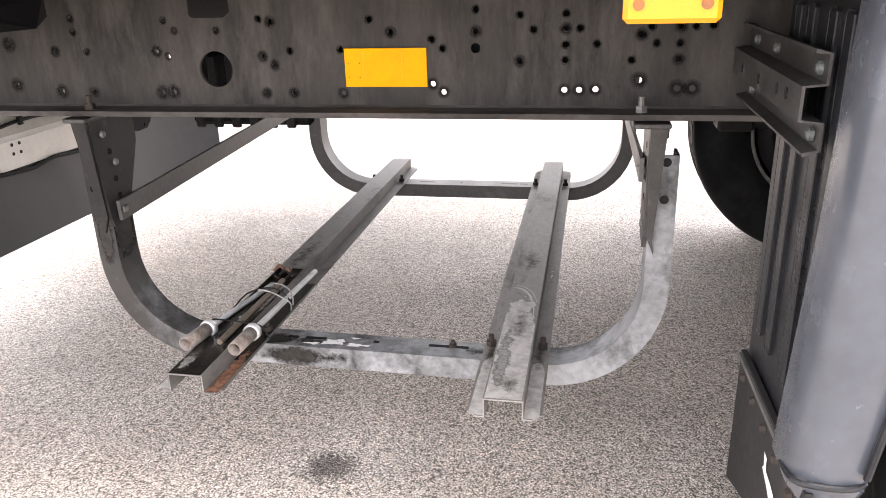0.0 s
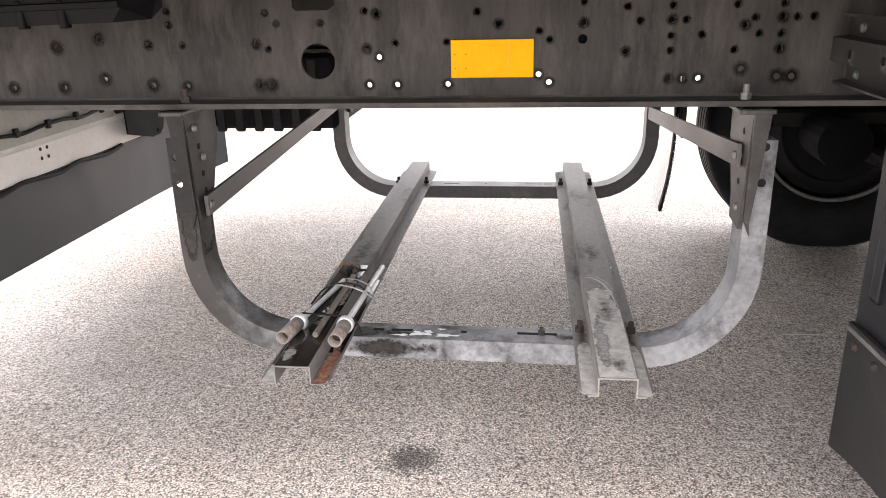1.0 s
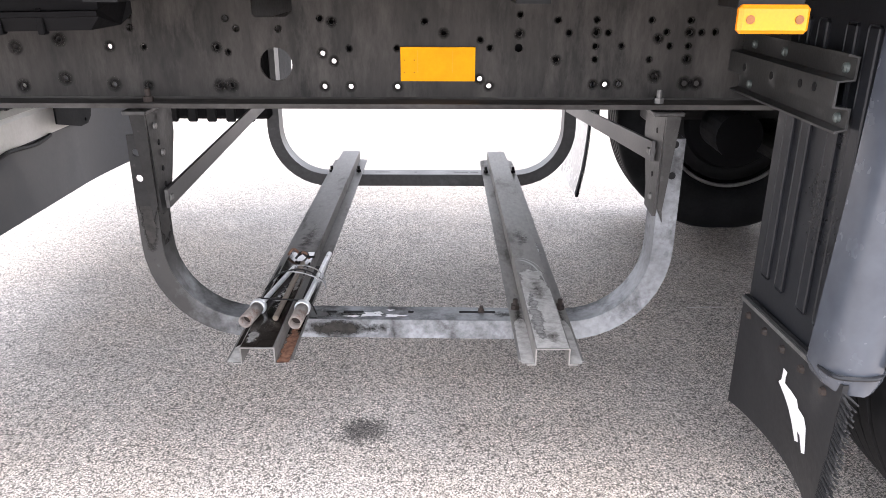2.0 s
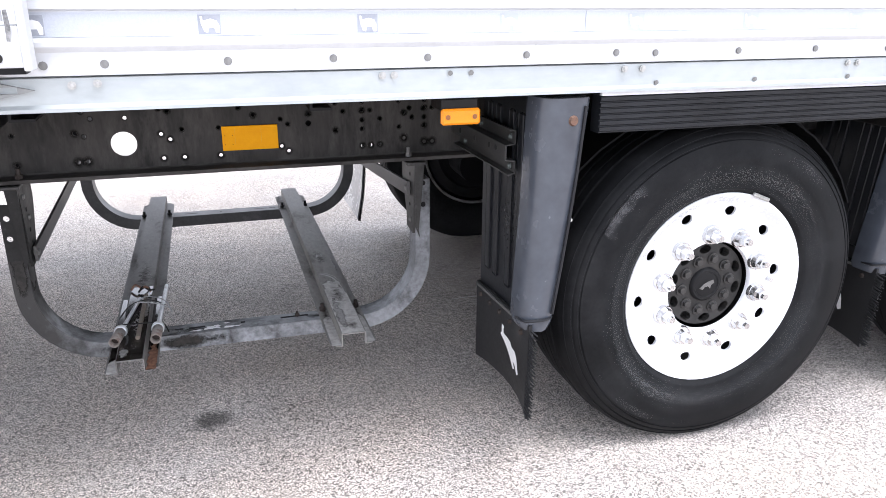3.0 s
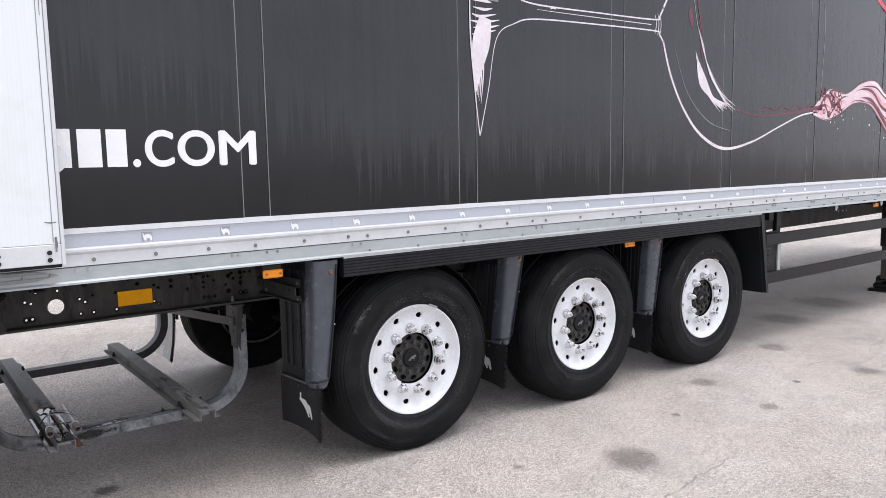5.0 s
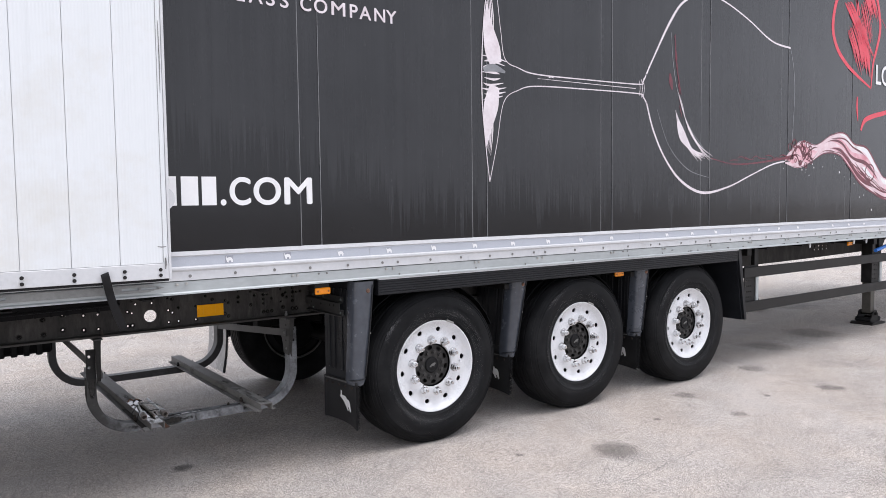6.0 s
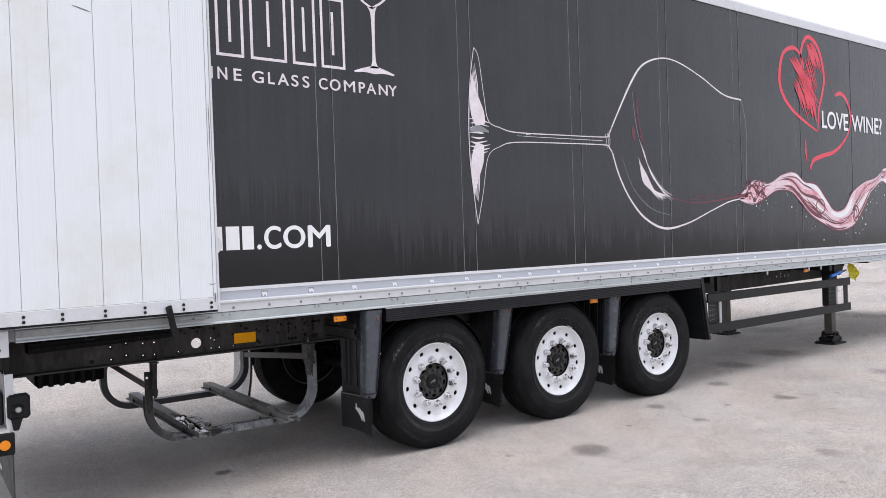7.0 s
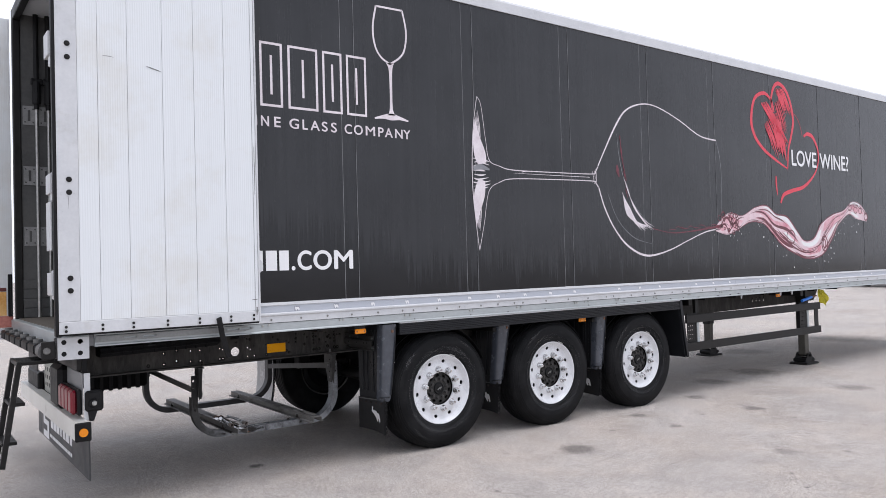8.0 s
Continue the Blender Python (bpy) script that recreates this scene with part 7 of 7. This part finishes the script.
            for d in (-0.017, -0.008):
                grid[i, j, d] = bm.verts.new((x + d, y + 0.408 * u + 0.012 * w * (1 - u), (0.492 - 0.022 * u) * (1 - w) + (0.202 + 0.010 * u) * w))
    for i in range(12):
        for j in range(8):
            a, b, c, e = (i, j), (i + 1, j), (i + 1, j + 1), (i, j + 1)
            bm.faces.new([grid[p + (-0.017,)] for p in (a, b, c, e)])
            bm.faces.new([grid[p + (-0.008,)] for p in (e, c, b, a)])
    rim = [(i, 0) for i in range(12)] + [(12, j) for j in range(8)] + [(i, 8) for i in range(12, 0, -1)] + [(0, j) for j in range(8, 0, -1)]
    for p, q in zip(rim, rim[1:] + rim[:1]):
        bm.faces.new([grid[p + (-0.017,)], grid[p + (-0.008,)], grid[q + (-0.008,)], grid[q + (-0.017,)]])
    flap = smooth(part("flap", bow(bm), FLAP, board, "black rubber mud flap with white emblem"))
    for k in range(5):
        bm = bmesh.new()
        yy = y + 0.05 + 0.080 * k
        z = 0.452 - 0.0035 * k
        rod(bm, (x - 0.016, yy, z), (x - 0.024, yy, z), 0.009, 0.006, 8)
        part("bolt", turn(bm), RUST_DARK, flap)
    bm = prism([(y + 0.04, 0.476), (y + 0.407, 0.457), (y + 0.407, 0.465), (y + 0.04, 0.484)], "x", x - 0.021, x - 0.017)
    part("edge_strip", turn(bm), DULL_BOLT, flap)
    bm = bmesh.new()
    for k in range(70):
        z = 0.222 + 0.0037 * k
        j = 0.006 * math.sin(k * 2.3)
        inset = 0.012 * (0.46 - z) / 0.26
        rod(bm, (x - 0.013, y + 0.006 + inset, z), (x - 0.013 + j, y - 0.026 + inset - abs(j), z - 0.004 + j * 0.4), 0.0030, 0.0018, 5)
    part("brush_edge", turn(bm), FLAP, flap, "frayed black brush edge")
    bm = bmesh.new()
    shape = [(195, 412), (178, 411), (184, 398), (186, 384), (157, 384), (133, 381), (127, 368), (100, 365), (90, 350), (88, 325), (87, 298), (103, 289), (114, 318), (126, 320), (120, 300), (136, 292), (153, 323), (168, 342), (187, 357), (214, 372), (202, 383), (198, 398)]
    bm.faces.new([bm.verts.new((x - 0.0182, y + 0.004 + 1.5 * drop + a / 1000, b / 1000)) for a, b in shape])
    part("emblem", bow(bm), PRINT_WHITE, flap, "plain white emblem shape")
    return board


wheel_guard(-0.612, -0.004, 1.082)
wheel_guard(0.675, 0.07, 1.02, lean=0.055, drop=0.022)
wheel_guard(1.985, 0.07, 1.02, lean=0.02, drop=0.022)
far_guard = wheel_guard(-0.612, 0.0, 1.0, True, False)
# its flap hangs bowed, with the brush on the inner edge
bow = smooth_line([(0, -0.655, 0.66), (0, -0.648, 0.50), (0, -0.660, 0.33), (0, -0.685, 0.19)], 5)
bm = prism([(p.y, p.z) for p in bow] + [(p.y - 0.008, p.z) for p in reversed(bow)], "y", 2.09, 2.50)
# the pale grey carries the sky's reflection on this flap
far_flap = part("flap", bm, surface("sky_bright_glossy_flap", (0.40, 0.40, 0.40), (0.55, 0.55, 0.545), 0.25, 0, 4, 60, 0.05), far_guard, "bowed mud flap, its bright sky sheen in the colour")
bm = bmesh.new()
for k in range(150):
    p = bow[int(k * (len(bow) - 1) / 149)].lerp(bow[min(int(k * (len(bow) - 1) / 149) + 1, len(bow) - 1)], (k * (len(bow) - 1) / 149) % 1)
    j = 0.005 * math.sin(k * 2.3)
    rod(bm, (p.y - 0.004, 2.092, p.z), (p.y - 0.004 + j, 2.058 - abs(j), p.z - 0.004), 0.0042, 0.003, 5)
part("brush_edge", bm, DEEP_BLACK, far_flap, "frayed black brush edge")
# end board ahead of the third wheel
bm = prism([(3.195, 1.095), (3.225, 1.095), (3.325, 0.460), (3.295, 0.460)], "y", 0.02, 0.40)
part("end_board", bm, PLASTIC, trailer, "black plastic end board ahead of the wheels")
part("end_board_lip", prism([(3.205, 1.082), (3.25, 1.082), (3.345, 0.460), (3.315, 0.460)], "y", 0.0, 0.018), PLASTIC, trailer)

# folded bracket that carries the rear guard
GREEN_ZINC = surface("greenish_zinc", (0.065, 0.078, 0.074), (0.125, 0.142, 0.135), 0.5, 0.3, 20, 120, 0.1)
FOLDS = [(-0.649, 0.985), (-0.634, 0.983), (-0.634, 0.951), (-0.659, 0.948), (-0.659, 0.907), (-0.633, 0.903), (-0.633, 0.874), (-0.650, 0.870)]
inner = []
for k, (x, z) in enumerate(FOLDS):
    a, b = Vector(FOLDS[max(k - 1, 0)]), Vector(FOLDS[min(k + 1, 7)])
    d = (b - a).normalized()
    inner.append((x - d.y * 0.0045, z + d.x * 0.0045))
bracket = part("guard_bracket", prism(FOLDS + inner[::-1], "y", 0.130, RAIL_Y - 0.001), HANGER, trailer, "folded galvanised steel bracket")
for y, z in ((0.52, 0.967), (0.38, 0.967), (0.155, 0.966), (0.155, 0.888), (0.52, 0.888)):
    bm = bmesh.new()
    rod(bm, (-0.634, y, z), (-0.639, y, z), 0.0088, 0.0080, 14)
    rod(bm, (-0.639, y, z), (-0.6415, y, z), 0.0072, 0.004, 14)
    part("bolt", bm, GREEN_ZINC, bracket, "pale greenish zinc bolt head")
for y, z in ((0.499, 0.924), (0.368, 0.925), (0.250, 0.928), (0.199, 0.930)):
    bm = bmesh.new()
    rod(bm, (-0.6600, y, z), (-0.6580, y, z), 0.0075, None, 10)
    part("bolt_hole", bm, BLACK, bracket)
for x in (0.62, 1.93):
    part("guard_bracket", boxes((x, x + 0.04, 0.12, RAIL_Y, 0.93, 0.97), bevel=0.004), DARK_STEEL, trailer)

# amber side markers with their holders
AMBER_SCREW = surface("dull_orange_screw", (0.14, 0.045, 0.008), (0.26, 0.09, 0.015), 0.5, 0, 30, 120, 0.1)
for x, y, z in ((-0.819, 0.012, 1.046), (1.72, 0.05, 0.972), (5.4, 0.10, 1.045)):
    marker = part("side_marker", boxes((x - 0.048, x + 0.048, y, y + 0.016, z - 0.019, z + 0.019), bevel=0.005), AMBER, trailer, "amber side marker lamp")
    part("holder", boxes((x - 0.045, x + 0.045, y + 0.016, y + 0.10, z + 0.012, z + 0.040), bevel=0.002), DARK_STEEL, marker)
    for dx in (-0.033, 0.033):
        bm = bmesh.new()
        rod(bm, (x + dx, y + 0.001, z), (x + dx, y - 0.0015, z), 0.006, None, 10)
        part("screw", bm, AMBER_SCREW, marker, "dull orange screw head")

# ---- side guard bars and landing legs ----
guard = part("side_guard", boxes((3.440, 6.415, 0.085, 0.11, 0.815, 0.908), bevel=0.004), DARK_STEEL, trailer, "dark grey side guard of two long bars")
part("bar", boxes((3.440, 6.415, 0.085, 0.11, 0.500, 0.592), bevel=0.004), DARK_STEEL, guard)
part("upright", boxes((6.306, 6.401, 0.112, 0.125, 0.51, 0.90), bevel=0.003), DARK_STEEL, guard)
for x in (3.502, 5.945):
    bm = pierced([(x, 0.49), (x + 0.17, 0.49), (x + 0.17, 0.92), (x, 0.92)], [circle(x + 0.03 + 0.035 * i, 0.63 + 0.05 * j, 0.008, 8) for i in range(3) for j in range(4)], 0.125, 0.131)
    post = part("guard_post", bm, DARK_STEEL, guard, "pierced steel guard post")
    part("post_face", boxes((x + 0.17, x + 0.21, 0.112, 0.15, 0.49, 0.86), bevel=0.003), GALV, post)
    part("post_hanger", boxes((x + 0.17, x + 0.23, 0.131, 0.17, 0.86, 1.085), bevel=0.003), DARK_STEEL, post)
    part("post_arm", boxes((x + 0.05, x + 0.12, 0.131, RAIL_Y, 1.01, 1.085), bevel=0.003), DARK_STEEL, post)
LEG_STEEL = surface("greasy_leg_steel", (0.045, 0.041, 0.034), (0.085, 0.078, 0.064), 0.5, 0.3, 6, 60, 0.15)
for y in (0.53, 2.08):
    x = 6.762
    leg = part("landing_leg", boxes((x - 0.065, x + 0.065, y - 0.065, y + 0.065, 0.50, 1.085), bevel=0.008), DARK_STEEL, trailer, "dark steel landing leg standing on its foot")
    part("inner_leg", boxes((x - 0.052, x + 0.052, y - 0.052, y + 0.052, 0.13, 0.51), bevel=0.006), LEG_STEEL, leg)
    foot = part("foot", prism([(x - 0.16, 0.0), (x + 0.16, 0.0), (x + 0.165, 0.014), (x + 0.13, 0.030), (x - 0.13, 0.030), (x - 0.165, 0.014)], "y", y - 0.13, y + 0.13), DARK_STEEL, leg, "broad steel foot plate")
    for d in (-0.085, 0.075):
        part("foot_cheek", prism([(x - 0.11, 0.028), (x + 0.11, 0.028), (x + 0.085, 0.09), (x + 0.035, 0.165), (x - 0.035, 0.165), (x - 0.085, 0.09)], "y", y + d, y + d + 0.010), DARK_STEEL, foot)
    for d in (-0.10, 0.10):
        bm = bmesh.new()
        rod(bm, (x + d, y - 0.09, 0.06), (x + d, y + 0.09, 0.06), 0.028, None, 10)
        part("foot_buffer", bm, BLACK, foot)
    bm = bmesh.new()
    rod(bm, (x, y - 0.11, 0.125), (x, y + 0.11, 0.125), 0.020, None, 12)
    part("foot_pin", bm, DARK_STEEL, foot)
bm = bmesh.new()
rod(bm, (6.762, 0.60, 0.95), (6.762, 1.95, 0.95), 0.025, None, 10)
part("leg_shaft", bm, DARK_STEEL, trailer)
part("cross_brace", boxes((6.401, 7.2, 0.6, 1.95, 0.98, 1.06), bevel=0.005), DARK_STEEL, trailer)
bm = bmesh.new()
rod(bm, (5.964, 0.10, 0.945), (6.211, 0.10, 0.985), 0.019, None, 14)
handle = part("crank_handle", bm, BLUE, trailer, "blue grip of the crank handle")
bm = bmesh.new()
rod(bm, (6.211, 0.10, 0.985), (6.334, 0.10, 1.0), 0.012, None, 10)
part("crank_rod", bm, RUST, handle)
bm = bmesh.new()
rows = []
for i in range(7):
    rows.append([bm.verts.new((6.372 + 0.06 * j + 0.02 * math.sin(i), 0.09 + 0.02 * math.sin(2.1 * j + i), 1.08 - 0.03 * i - 0.012 * j + 0.015 * math.sin(1.3 * j))) for j in range(5)])
for r, s in zip(rows, rows[1:]):
    for j in range(4):
        bm.faces.new((r[j], r[j + 1], s[j + 1], s[j]))
bmesh.ops.solidify(bm, geom=bm.faces[:], thickness=0.006)
part("yellow_cover", bm, YELLOW_CLOTH, trailer, "crumpled yellow cover")

# ---- parked truck far off ----
truck = thing("parked_truck", (44, 9, 0), "dark parked truck far across the yard", "truck")
for name, dims, m in (("body", (-1.2, 5.0, -1.2, 1.2, 0.9, 2.6), BLACK), ("bumper", (-1.3, -1.2, -1.2, 1.2, 0.45, 0.75), DARK_STEEL), ("number_plate", (-1.32, -1.30, -0.5, 0.1, 0.5, 0.66), WHITE_ALU), ("lamp", (-1.32, -1.30, 0.3, 0.8, 0.75, 0.9), AMBER)):
    part(name, boxes(dims, bevel=0.01), m, truck)
for x in (0.0, 3.6):
    for y in (-1.05, 1.05):
        bm = lathe([(0.1, -0.14), (0.46, -0.14), (0.5, -0.10), (0.5, 0.10), (0.46, 0.14), (0.1, 0.14)], 24)
        part("wheel", bm, RUBBER, truck).matrix_basis = pose(x, y, 0.5)

# ---- a dark lorry parked far across the yard ----
lorry = thing("lorry", (33.3, 9.8, 0), "black lorry parked far across the yard", "lorry")
part("body", boxes((0, 9.5, 0, 2.5, 1.05, 3.6), bevel=0.06), DARK_STEEL, lorry, "dark lorry body")
part("bumper", boxes((-0.25, 0.1, 0.05, 2.45, 0.35, 1.0), bevel=0.05), BLACK, lorry)
for y in (0.25, 1.95):
    lamp = part("lamp", boxes((-0.32, -0.24, y, y + 0.45, 0.62, 0.80), bevel=0.02), AMBER, lorry, "amber lamp")
part("light_bar", boxes((-0.33, -0.25, 0.8, 1.7, 0.48, 0.62), bevel=0.02), PRINT_WHITE, lorry, "pale plate between the lamps")
tyre = None
for x in (1.2, 7.2, 8.4):
    for y in (0.0, 2.2):
        m = pose(x, y, 0)
        if tyre is None:
            bm = bmesh.new()
            rod(bm, (0, 0, 0.5), (0, 0.3, 0.5), 0.5, 0.5, 24)
            rod(bm, (0, -0.02, 0.5), (0, 0.0, 0.5), 0.27, 0.30, 20)
            tyre = part("wheel", bm, RUBBER, lorry)
            tyre.matrix_basis = m
        else:
            share("wheel", tyre, lorry, m)
